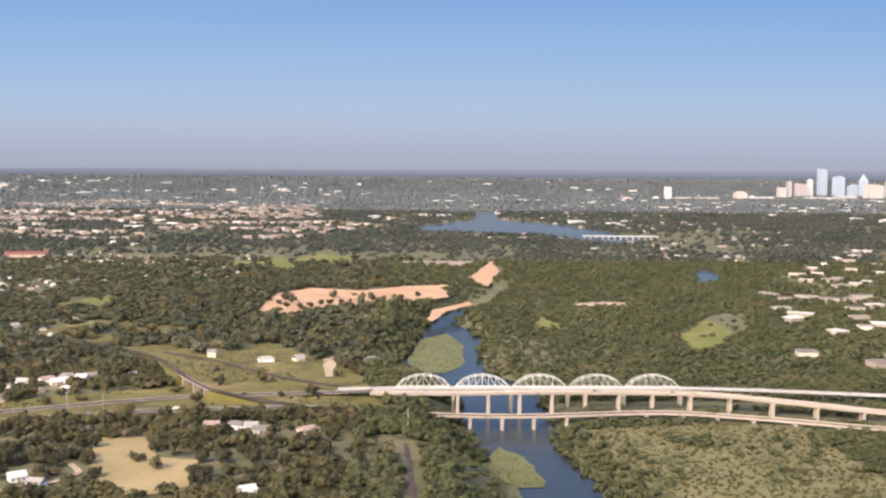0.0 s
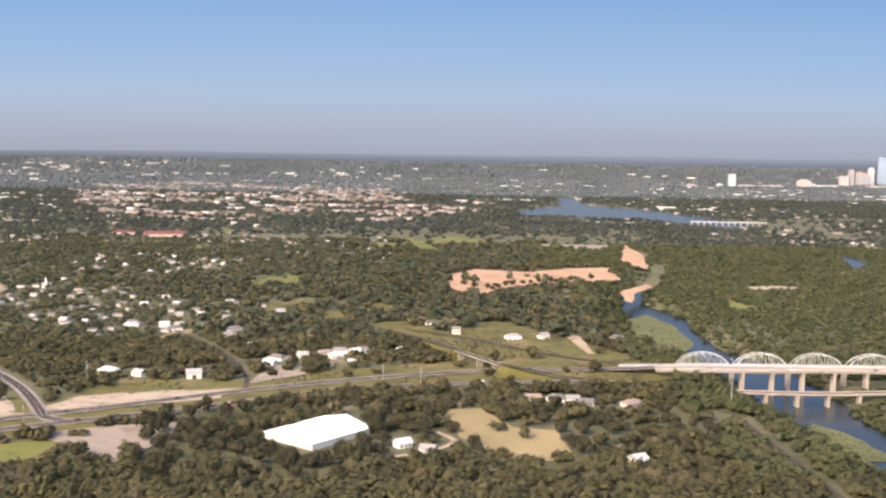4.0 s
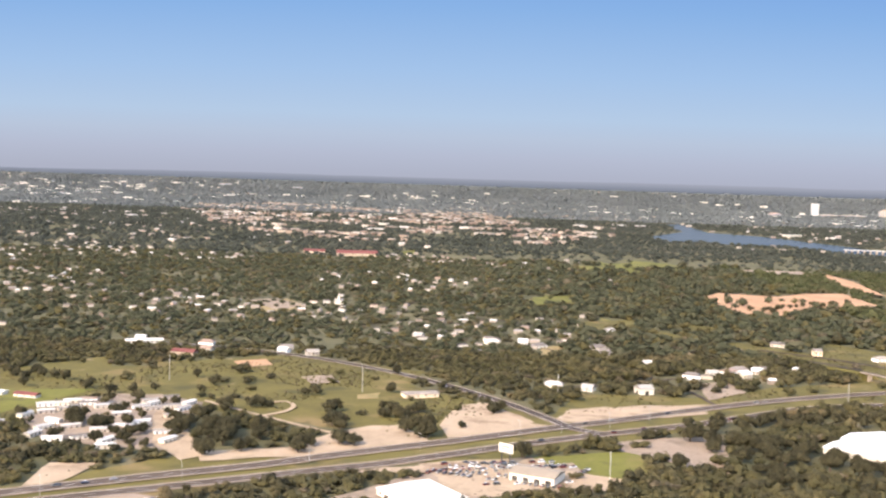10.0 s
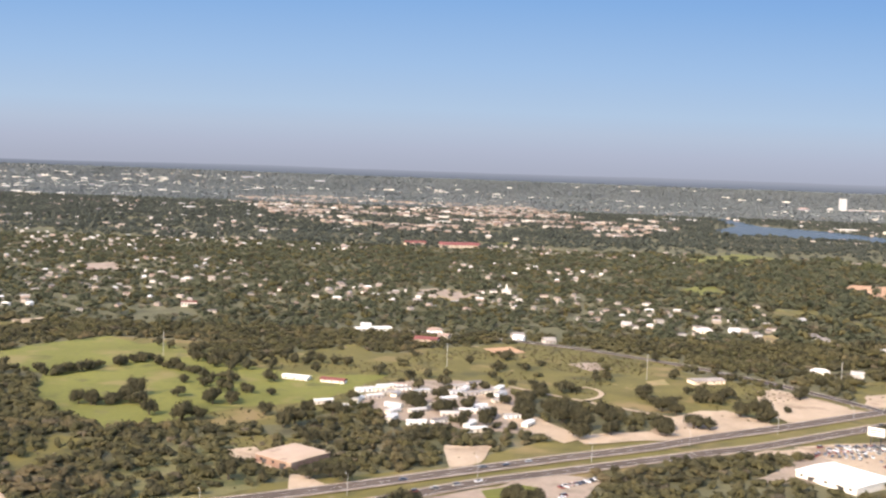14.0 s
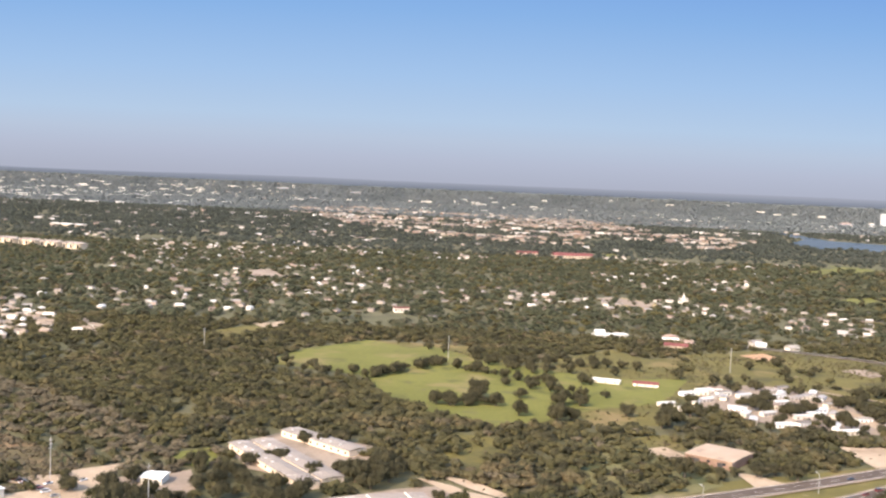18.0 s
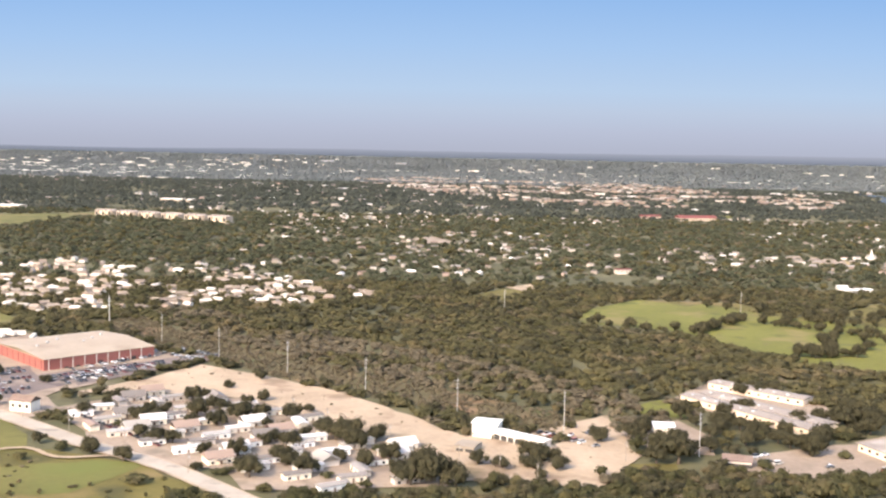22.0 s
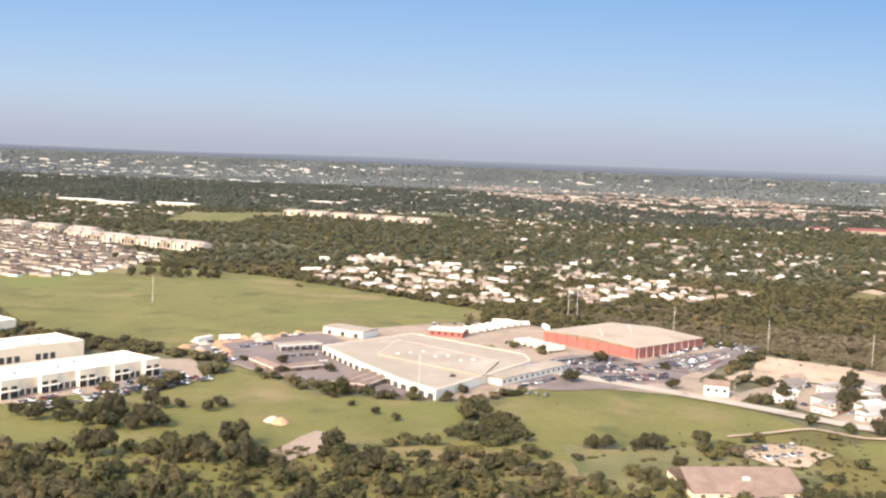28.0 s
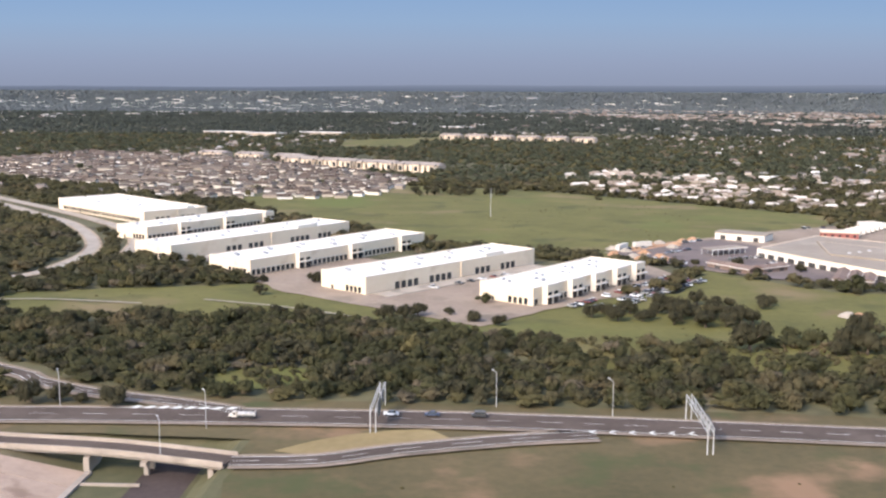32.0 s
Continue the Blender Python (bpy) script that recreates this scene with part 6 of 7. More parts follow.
for x, y in ((-1098, 336), (-1090, 328), (-1083, 320), (-1076, 308), (-1069, 297), (-1063, 287), (-1057, 278), (-1050, 270), (-1044, 264)):
    put_tree(x, y, random.uniform(0.4, 0.65))
edge = random.Random(8)
for cx, cy, rx, ry, n in ((-185, 445, 70, 40, 42), (-470, 470, 60, 60, 24), (-360, 405, 60, 20, 14), (-250, 400, 50, 25, 26), (-110, 470, 60, 40, 34), (-1120, 225, 70, 12, 14), (-880, 280, 40, 30, 10)):
    for _ in range(n):
        x, y = cx + edge.uniform(-rx, rx), cy + edge.uniform(-ry, ry)
        q = np.array([[x, y]])
        if any(math.hypot(x - a, y - b) < r + 3 for a, b, r in HOUSES) or any(k < 0.05 and inside(q, p)[0] for p, k in CLEAR) or any(np.min(np.hypot(l[:, 0] - x, l[:, 1] - y)) < w + 2 for l, w in BLOCK) or math.hypot(x + 175, y - 430) < 14:
            continue
        put_tree(x, y, edge.uniform(1.0, 1.7))


for x, y in ((-271, 468), (-275, 457), (-286, 462), (-262, 463), (-255, 468), (-249, 475), (-241, 482), (-235, 476), (-270, 429), (-283, 434), (-285, 424), (-260, 429), (-249, 420), (-240, 410), (-234, 405), (-227, 400), (-218, 394), (-213, 392), (-207, 398), (-199, 400), (-193, 405), (-192, 420), (-215, 482), (-205, 476), (-194, 464), (-188, 469), (-176, 464), (-173, 500), (-176, 436), (-182, 436), (-169, 464), (-224, 480), (-255, 410), (-246, 402), (-264, 416), (-277, 410), (-290, 440), (-236, 395), (-225, 388), (-200, 455), (-197, 447)):
    put_tree(x, y, random.uniform(1.4, 1.9))
for x, y in ((-398, 432), (-415, 467), (-404, 477), (-435, 447), (-440, 474), (-443, 411), (-465, 423), (-463, 432), (-481, 421), (-487, 439), (-493, 455), (-496, 438), (-410, 472), (-438, 462), (-541, 436), (-532, 430), (-531, 458), (-499, 428), (-485, 469), (-481, 430), (-474, 478), (-588, 401), (-572, 420)):
    for k in range(2):
        put_tree(x + random.uniform(-3, 3), y + random.uniform(-2.5, 2.5), random.uniform(1.25, 1.75))
for x, y in ((-457, 507), (-452, 508), (-417, 518), (-470, 478), (-366, 483), (-416, 565), (-393, 533), (-376, 536), (-362, 529), (-350, 535), (-348, 510), (-337, 499), (-495, 558), (-601, 417), (-584, 419), (-574, 424), (-568, 446), (-524, 408), (-514, 410), (-504, 405), (-546, 495), (-537, 501), (-609, 536), (-597, 538), (-577, 522), (-616, 535), (-631, 514), (-647, 526), (-655, 534), (-516, 539), (-507, 506), (-503, 522), (-626, 435), (-618, 440), (-579, 377), (-572, 377), (-549, 400), (-541, 412), (-590, 530), (-583, 528), (-603, 528), (-640, 520), (-560, 505), (-528, 506), (-620, 528)):
    put_tree(x, y, random.uniform(1.0, 1.6))
for x, y in ((-138, 893), (-128, 890), (-120, 900), (-112, 905), (-105, 915), (-96, 922), (-88, 928), (-80, 935), (-70, 938), (-60, 942), (-52, 948), (-45, 955), (-30, 965), (-118, 893), (-65, 934)):
    put_tree(x, y, random.uniform(1.0, 1.6))
for x, y in ((-657, 545), (-654, 554), (-645, 539), (-637, 525), (-630, 519), (-623, 506), (-630, 504), (-639, 510), (-632, 542), (-621, 528), (-650, 522), (-672, 554), (-680, 563), (-604, 531), (-597, 525), (-590, 505), (-612, 508)):
    put_tree(x, y, random.uniform(1.2, 1.8))
for x, y in ((-752, 496), (-744, 490), (-737, 486), (-728, 481), (-720, 476), (-747, 503), (-733, 492), (-714, 484), (-756, 508)):
    put_tree(x, y, random.uniform(1.0, 1.5))
for x, y in ((-1205, 572), (-1199, 585), (-1190, 578), (-1183, 574), (-1174, 572), (-1165, 570), (-1156, 566), (-1194, 570), (-1178, 566), (-1161, 562)):
    put_tree(x, y, random.uniform(1.1, 1.5))
for x, y in ((-1139, 253), (-1135, 256), (-1129, 258), (-1122, 258), (-1116, 258), (-1109, 256), (-1104, 248), (-1108, 244), (-1113, 243), (-1120, 246), (-1127, 249), (-1133, 249), (-1118, 251), (-1106, 251)):
    put_tree(x, y, random.uniform(0.8, 1.2))
for x, y, s in ((-851, 286, 1.5), (-855, 292, 1.4), (-845, 278, 1.5), (-848, 284, 1.6), (-840, 287, 1.3), (-868, 284, 1.0), (-862, 278, 1.0), (-812, 265, 1.2), (-806, 262, 1.2), (-798, 272, 1.3), (-792, 270, 1.2)):
    put_tree(x, y, s)
for x, y, s in ((-540, 300, 1.2), (-508, 314, 1.3), (-512, 318, 1.1), (-504, 298, 1.1), (-567, 337, 1.2), (-571, 341, 1.2)):
    put_tree(x, y, s)
for x, y in ((-726, 292), (-721, 279), (-715, 289), (-733, 306), (-740, 302), (-724, 329), (-713, 316), (-697, 323), (-688, 320), (-692, 330), (-690, 312), (-708, 356), (-720, 353), (-745, 310), (-748, 318), (-738, 310), (-730, 300), (-722, 300), (-700, 316), (-778, 290), (-763, 300), (-766, 290), (-760, 285), (-755, 290), (-800, 264), (-796, 268), (-792, 262)):
    put_tree(x, y, random.uniform(1.0, 1.5))
for x, y, s in ((-765, 270, 1.5), (-759, 270, 1.7), (-754, 278, 1.5), (-762, 278, 1.6), (-736, 289, 1.5), (-721, 280, 1.8), (-724, 287, 1.4), (-700, 310, 1.5), (-693, 312, 1.6), (-694, 322, 1.5), (-714, 293, 1.4), (-768, 294, 1.5), (-1227, 277, 0.8), (-824, 250, 2.0), (-829, 247, 1.9), (-818, 248, 1.7), (-476, 411, 1.9), (-467, 402, 1.7), (-432, 417, 1.9), (-426, 416, 1.7), (-399, 438, 1.9), (-407, 441, 2.0), (-412, 465, 1.7), (-415, 478, 1.8), (-446, 413, 1.5), (-480, 396, 1.6)):
    put_tree(x, y, s)
for x, y in ((-925, 319), (-893, 347), (-885, 363), (-909, 310), (-905, 313), (-879, 331), (-892, 319), (-888, 315), (-882, 306), (-876, 309), (-868, 293), (-898, 284), (-906, 286), (-901, 329), (-884, 270), (-863, 280), (-862, 317), (-863, 265), (-872, 298)):
    put_tree(x, y, random.uniform(0.8, 1.25))
for k in range(40):
    x, y = random.uniform(-565, -488), random.uniform(402, 495)
    if inside(np.array([[x, y]]), [(-567, 446), (-546, 493), (-524, 497), (-500, 482), (-490, 427), (-493, 397), (-524, 402), (-556, 415)])[0] and all(math.hypot(x - a, y - c) > 3.4 for a, c, _ in HOUSES):
        put_tree(x, y, random.uniform(0.8, 1.35))
for ax, ay, bx, by, n in ((-708, 472, -672, 526, 26), (-677, 516, -622, 474, 18), (-674, 424, -648, 430, 8), (-646, 470, -600, 452, 7)):
    for k in range(n):
        q = (k + random.random()) / n
        put_tree(ax + (bx - ax) * q + random.uniform(-3, 3), ay + (by - ay) * q + random.uniform(-3, 3), random.uniform(0.8, 1.6))


# ---- vehicles ----
def car_kit(kind):
    ob = empty(kind, {"car": "parked painted saloon car", "pickup_truck": "parked pickup truck with an open bed", "van": "tall boxy van with dark windows"}[kind], kind.replace("_", " "), "cars and trucks")
    l, w = (2.6, 1.02) if kind != "pickup_truck" else (3.0, 1.08)
    h = 0.5 if kind != "van" else 0.6
    part("body", Geo().box(-l / 2, l / 2, -w / 2, w / 2, 0.16, h, 0.05), M["car"], ob)
    if kind == "car":
        cab = Geo().add([(-0.75, -0.44, 0.5), (0.65, -0.44, 0.5), (0.65, 0.44, 0.5), (-0.75, 0.44, 0.5), (-0.5, -0.36, 0.82), (0.3, -0.36, 0.82), (0.3, 0.36, 0.82), (-0.5, 0.36, 0.82)], [(0, 1, 5, 4), (1, 2, 6, 5), (2, 3, 7, 6), (3, 0, 4, 7)])
        top = Geo().box(-0.52, 0.32, -0.37, 0.37, 0.82, 0.86, 0.02)
    elif kind == "van":
        cab = Geo().box(-1.15, 0.8, -0.48, 0.48, 0.6, 0.98, 0.06)
        top = Geo().box(-1.1, 0.75, -0.44, 0.44, 0.98, 1.06, 0.03)
    else:
        cab = Geo().box(-0.2, 0.75, -0.48, 0.48, 0.5, 0.9, 0.1)
        top = Geo().box(-0.12, 0.67, -0.4, 0.4, 0.9, 0.95, 0.03)
        part("bed_rail", Geo().box(-1.45, -0.3, -0.5, -0.42, 0.5, 0.66).box(-1.45, -0.3, 0.42, 0.5, 0.5, 0.66).box(-1.48, -1.4, -0.42, 0.42, 0.5, 0.66), M["car"], ob)
    part("cabin_glass", cab, M["glass"], ob)
    part("roof", top, M["car"], ob)
    wheel = Geo().rod((0, -0.09, 0), (0, 0.09, 0), 0.19, n=10).mesh("wheel", M["rubber"])
    for x in (-l * 0.31, l * 0.31):
        for y in (-w / 2 + 0.06, w / 2 - 0.06):
            o = new("wheel", wheel)
            o.parent = ob
            o.location = (x, y, 0.19)
    return ob


CAR_KITS = [car_kit("car"), car_kit("pickup_truck"), car_kit("van")]
car_used = [0, 0, 0]
wheels_rng = random.Random(4)


def put_car(x, y, turn, z=0.3):
    k = wheels_rng.choice((0, 0, 0, 0, 1, 2, 2))
    m = pose(x, y, z, 0, 0, turn)
    if car_used[k]:
        copy_thing(CAR_KITS[k], m)
    else:
        CAR_KITS[k].matrix_basis = m
    car_used[k] += 1


def car_row(x0, y0, x1, y1, pitch, fill, turn, z=0.42):
    n = int(math.hypot(x1 - x0, y1 - y0) / pitch)
    for i in range(n):
        if wheels_rng.random() < fill:
            t = (i + 0.5) / n
            put_car(x0 + (x1 - x0) * t, y0 + (y1 - y0) * t, turn + wheels_rng.uniform(-3, 3), z)


for off in (4.2, 10.0, 14.0):
    car_row(-1147 + off * 0.81, 266 - off * 0.585, -1113 + off * 0.81, 313 - off * 0.585, 1.75, 0.62, AXIS + 90)
car_row(-1185, 283, -1158, 312, 4.5, 0.5, AXIS + 90)
car_row(-997, 357, -972, 352, 1.9, 0.75, 79, 0.45)
car_row(-995, 346, -966, 340, 1.9, 0.75, 79, 0.45)
car_row(-982, 332, -963, 330, 1.9, 0.75, 84, 0.45)
car_row(-958, 381, -935, 413, 1.9, 0.75, 144, 0.45)
car_row(-956, 369, -932, 399, 1.9, 0.75, 141, 0.45)
car_row(-1010, 366, -1004, 371, 1.9, 0.75, 129, 0.45)
for k in range(4):
    car_row(-960 + k * 4.5, 350 + k * 2.4, -936 + k * 1.0, 374 + k * 2.5, 2.1, 0.5, 135, 0.38)
car_row(-1120, 362, -1085, 392, 3.6, 0.6, 20, 0.38)
car_row(-1112, 352, -1096, 330, 3.2, 0.6, 70, 0.38)
car_row(-1040, 428, -1000, 446, 2.4, 0.5, 100, 0.38)
car_row(-1010, 308, -989, 335, 2.0, 0.6, 50, 0.38)
# the closely lot_bodies rest of the parked cars
lot_bodies, packed_glass = Geo(), Geo()
for x0, y0, x1, y1, turn, n in ((-999, 349, -973, 372, 130, 20), (-996, 346, -969, 367, 130, 20), (-991, 340, -963, 357, 125, 18), (-988, 336, -960, 352, 125, 18), (-983, 328, -957, 341, 120, 15), (-980, 325, -958, 335, 120, 13),
                                (-948, 347, -922, 388, 150, 22), (-951, 351, -926, 389, 150, 20), (-957, 358, -934, 383, 140, 16), (-922, 396, -908, 400, 80, 9), (-931, 308, -897, 275, 135, 13), (-1016, 305, -1000, 300, 70, 6),
                                (-1086, 345, -1072, 352, 60, 7), (-1104, 358, -1092, 370, 50, 7), (-1078, 330, -1070, 343, 20, 6)):
    for i in range(n):
        if wheels_rng.random() < 0.8:
            m = pose(x0 + (x1 - x0) * (i + 0.5) / n, y0 + (y1 - y0) * (i + 0.5) / n, 0.4, 0, 0, turn + wheels_rng.uniform(-5, 5))
            for geo, parts in ((lot_bodies, (Geo().box(-1.25, 1.25, -0.5, 0.5, 0.12, 0.5, 0.05), Geo().box(-0.5, 0.3, -0.36, 0.36, 0.82, 0.86))), (packed_glass, (Geo().box(-0.75, 0.6, -0.45, 0.45, 0.5, 0.82, 0.12),))):
                for g in parts:
                    geo.add([m @ Vector(v) for v in g.v], g.f)
tagged(new("parked_cars", lot_bodies.mesh("parked_cars", M["lot_cars"])), "rows of closely parked cars, mostly dark", "cars", kind="stuff")
tagged(new("car_windows", packed_glass.mesh("car_windows", M["glass"])), "dark windows of the closely parked cars", "cars", kind="stuff")
car_row(-956, 246, -943, 252, 2.4, 0.6, 95, 0.5)
car_row(-955, 238, -941, 246, 2.6, 0.6, 95, 0.5)
car_row(-935, 408, -912, 392, 2.4, 0.6, 40, 0.38)
car_row(-928, 415, -908, 400, 2.4, 0.6, 40, 0.38)
for y in (372, 391, 399):
    car_row(-400, y - 8, -338, y + 4, 3.6, 0.5, 30, 0.42)
car_row(-495, 331, -481, 342, 1.9, 0.95, 120, 0.45)
car_row(-498, 314, -494, 324, 2.0, 0.8, 30, 0.45)
car_row(-796, 299, -778, 283, 2.2, 0.7, 40, 0.45)
car_row(-698, 270, -680, 281, 2.4, 0.6, 120, 0.45)
for x, y in ((-735, 272), (-733, 270), (-737, 276), (-734, 278), (-720, 268), (-706, 266), (-712, 280)):
    put_car(x, y, 25, 0.45)
for k in range(5):
    car_row(-396 + k * 3, 383 + k * 3.2, -372 + k * 4, 374 + k * 4.6, 2.3, 0.7, 60 + 20 * k, 0.46)
car_row(-366, 372, -348, 366, 2.0, 0.8, 70, 0.46)
car_row(-345, 380, -338, 392, 2.2, 0.8, 20, 0.46)
car_row(-404, 376, -381, 391, 2.4, 0.5, 70, 0.45)
car_row(-378, 387, -343, 397, 2.4, 0.5, 30, 0.45)
car_row(-786, 294, -775, 300, 2.6, 0.6, 60, 0.42)
car_row(-768, 286, -752, 290, 2.4, 0.6, 60, 0.42)
car_row(-935, 318, -905, 335, 6, 0.4, 30, 0.42)
for x, y in ((-560, 307), (-553, 311), (-546, 317), (-540, 322), (-534, 326), (-527, 330), (-520, 335), (-590, 291), (-583, 295), (-352, 431), (-320, 449), (-306, 457), (-270, 478), (-262, 482)):
    put_car(x, y, 32, 0.54)
for x, y in ((-518, 351), (-510, 355), (-502, 360), (-330, 464), (-318, 471), (-289, 490), (-240, 520), (-123, 565), (-69, 565)):
    put_car(x, y, 212, 0.54)
for x, y in ((-1181, 168.6), (-1174, 168.6), (-1166, 168.4)):
    put_car(x, y, 180, 0.54)
for x, y in ((-30, 557), (12, 555), (56, 556), (95, 553)):
    put_car(x, y, 2, 4.22 if x > 0 else 4.0)


def box_truck(x, y, turn, label="white box truck on the highway"):
    ob = empty("box_truck", label, "truck", "cars and trucks", x, y, 0.54, turn)
    part("box", Geo().box(-2.6, 1.2, -0.7, 0.7, 0.55, 2.1), M["white"], ob)
    part("cab", Geo().box(1.3, 2.6, -0.62, 0.62, 0.3, 1.5, 0.08), M["white"], ob)
    part("windscreen", Geo().box(2.3, 2.63, -0.5, 0.5, 0.9, 1.35), M["glass"], ob)
    part("chassis", Geo().box(-2.6, 2.5, -0.4, 0.4, 0.3, 0.52), M["dark"], ob)
    for a in (-2.0, -1.4, 1.9):
        for b in (-0.6, 0.6):
            part("wheel", Geo().rod((a, b - 0.1, 0.27), (a, b + 0.1, 0.27), 0.27, n=10), M["rubber"], ob)
    return ob


for line, side, picks in ((far_lane, 1.4, (0.335, 0.352, 0.37, 0.395, 0.41, 0.44, 0.52, 0.585, 0.64)), (near_lane, -1.2, (0.34, 0.38, 0.43, 0.47, 0.55, 0.62))):
    for q in picks:
        i = int(q * len(line))
        d = (line[i + 1] - line[i]).normalized()
        put_car(line[i].x + side * d.y, line[i].y - side * d.x, math.degrees(math.atan2(d.y, d.x)), 0.53)


def tank_truck(x, y, turn):
    ob = empty("dump_truck", "white articulated truck with a grey rounded dump body", "truck", "cars and trucks", x, y, 0.54, turn)
    g = Geo()
    ring = [(math.cos(q * math.pi / 6), math.sin(q * math.pi / 6)) for q in range(12)]
    g.add([(-3.0, 0.62 * c, 1.15 + 0.55 * q) for c, q in ring] + [(1.0, 0.62 * c, 1.15 + 0.55 * q) for c, q in ring], [tuple(range(12)), tuple(reversed(range(12, 24)))] + [(i, i + 12, (i + 1) % 12 + 12, (i + 1) % 12) for i in range(12)])
    part("dump_body", g, M["galv"], ob)
    for a in (-2.9, -1.6, -0.3, 0.9):
        part("rib", Geo().box(a - 0.06, a + 0.06, -0.68, 0.68, 0.7, 1.75), M["white"], ob)
    part("cab", Geo().box(1.25, 2.35, -0.6, 0.6, 0.35, 1.75, 0.1), M["white"], ob)
    part("bonnet", Geo().box(2.35, 3.1, -0.5, 0.5, 0.35, 1.05, 0.06), M["white"], ob)
    part("side_window", Geo().box(1.5, 2.05, -0.63, 0.63, 1.05, 1.5), M["glass"], ob)
    part("chassis", Geo().box(-3.0, 3.0, -0.36, 0.36, 0.3, 0.55), M["dark"], ob)
    for a in (-2.6, -2.0, 0.2, 0.8, 2.6):
        for b in (-0.55, 0.55):
            part("wheel", Geo().rod((a, b - 0.1, 0.27), (a, b + 0.1, 0.27), 0.27, n=10), M["rubber"], ob)
    return ob


for truck in (tank_truck(-1206, 165.6, 178), box_truck(-150, 531, 190, "white delivery truck on the frontage lanes"), box_truck(-575, 299, 30, "long pale truck on the frontage lanes")):
    truck.scale = (0.74, 0.74, 0.66)


def trailer_kit():
    ob = empty("semi_trailer", "white box semi-trailer parked in the yard", "trailer", "parked trailers")
    part("box", Geo().box(-3.8, 3.8, -0.72, 0.72, 0.6, 2.2), M["white"], ob)
    part("undercarriage", Geo().box(-3.4, -1.6, -0.5, 0.5, 0.3, 0.58), M["dark"], ob)
    for a in (-3.0, -2.3):
        for b in (-0.55, 0.55):
            part("wheel", Geo().rod((a, b - 0.1, 0.28), (a, b + 0.1, 0.28), 0.28, n=10), M["rubber"], ob)
    for b in (-0.4, 0.4):
        part("landing_leg", Geo().box(2.0, 2.15, b - 0.06, b + 0.06, 0, 0.6), M["galv"], ob)
    return ob


first = trailer_kit()
for i, (x, y, a) in enumerate([(-1024 + 3.0 * k, 410 + 3.8 * k, -40) for k in range(8)] + [(-1002 + 2.2 * k, 391 - 2.9 * k, 35) for k in range(6)] + [(-1008, 440, 10), (-1000, 436, 12), (-990, 428, 100), (-1110, 372, 30), (-1118, 366, 60)]):
    m = pose(x, y, 0.36, 0, 0, a)
    if i:
        copy_thing(first, m)
    else:
        first.matrix_basis = m


# ---- heaps in the builders' yard ----
for i, (x, y) in enumerate(((-1075, 257), (-1073, 255.5), (-1122, 355), (-1117, 363), (-1111, 359), (-1107, 351), (-1099, 374), (-1093, 389), (-1114, 346), (-1121, 368), (-1112, 372), (-1106, 378), (-1102, 384), (-1088, 394), (-1097, 380), (-1116, 351), (-1105, 344))):
    g = Geo()
    rings, around = 5, 14
    for a in range(rings):
        for b in range(around):
            q = 2 * math.pi * b / around
            r = 2.5 * (1 - a / rings) * (1 + 0.28 * noise.noise(Vector((math.cos(q) * 1.3, math.sin(q) * 1.3, i * 3.1 + a * 0.3))))
            g.v.append((x + r * math.cos(q), y + r * math.sin(q), 0.25 + 1.35 * math.sin(a / rings * 1.5) * (1 + 0.2 * noise.noise(Vector((q, a, i))))))
            if a:
                o, p = (a - 1) * around, a * around
                g.f.append((o + b, o + (b + 1) % around, p + (b + 1) % around, p + b))
    g.f.append(tuple((rings - 1) * around + b for b in range(around)))
    mound = new("soil_mound", g.mesh("soil_mound", M["orange" if i % 3 else "concrete"]))
    tagged(mound, "mound of bare orange soil in the yard" if i % 3 else "mound of pale grey rubble in the yard", "mound", "yard mounds")


# ---- poles, masts and signs ----
def pole_kit(high, arms):
    ob = empty("power_pole", "tall grey transmission pole with short crossarms" if arms else "slender grey street light on a tall pole", "pole", "tall poles")
    part("shaft", Geo().rod((0, 0, -0.5), (0, 0, high), 0.12 if arms else 0.07, 0.07 if arms else 0.045, 8), M["galv"], ob)
    if arms:
        for z in (high - 0.8, high - 2.0, high - 3.2):
            arm = Geo().box(-0.5, 0.5, -0.05, 0.05, z, z + 0.1)
            for q in (-0.46, 0.46):
                arm.rod((q, 0, z - 0.35), (q, 0, z), 0.06, n=6)
            part("crossarm", arm, M["galv"], ob)
    else:
        part("arm", Geo().rod((0, 0, high - 0.1), (1.2, 0, high + 0.2), 0.05, n=5), M["galv"], ob)
        part("lamp_head", Geo().box(1.0, 1.6, -0.12, 0.12, high + 0.12, high + 0.26), M["galv"], ob)
    return ob


wood_pole = empty("utility_pole", "weathered wooden utility pole with one crossarm", "pole", "wooden poles")
part("shaft", Geo().rod((0, 0, -0.3), (0, 0, 6.0), 0.1, 0.07, 7), M["timber"], wood_pole)
part("crossarm", Geo().box(-0.8, 0.8, -0.05, 0.05, 5.3, 5.42), M["timber"], wood_pole)
part("transformer", Geo().rod((0.25, 0.1, 4.3), (0.25, 0.1, 4.9), 0.16, n=8), M["galv"], wood_pole)
for i, (x, y) in enumerate(((-867, 314), (-855, 300), (-846, 291), (-836, 284), (-807, 256), (-798, 250), (-773, 270), (-817, 265), (-985, 333), (-965, 318), (-945, 303), (-925, 285), (-905, 270), (-884, 252))):
    m = pose(x, y, 0, 0, 0, 40)
    if i:
        copy_thing(wood_pole, m)
    else:
        wood_pole.matrix_basis = m
tall_pole, light_pole = pole_kit(12.5, True), pole_kit(6.2, False)
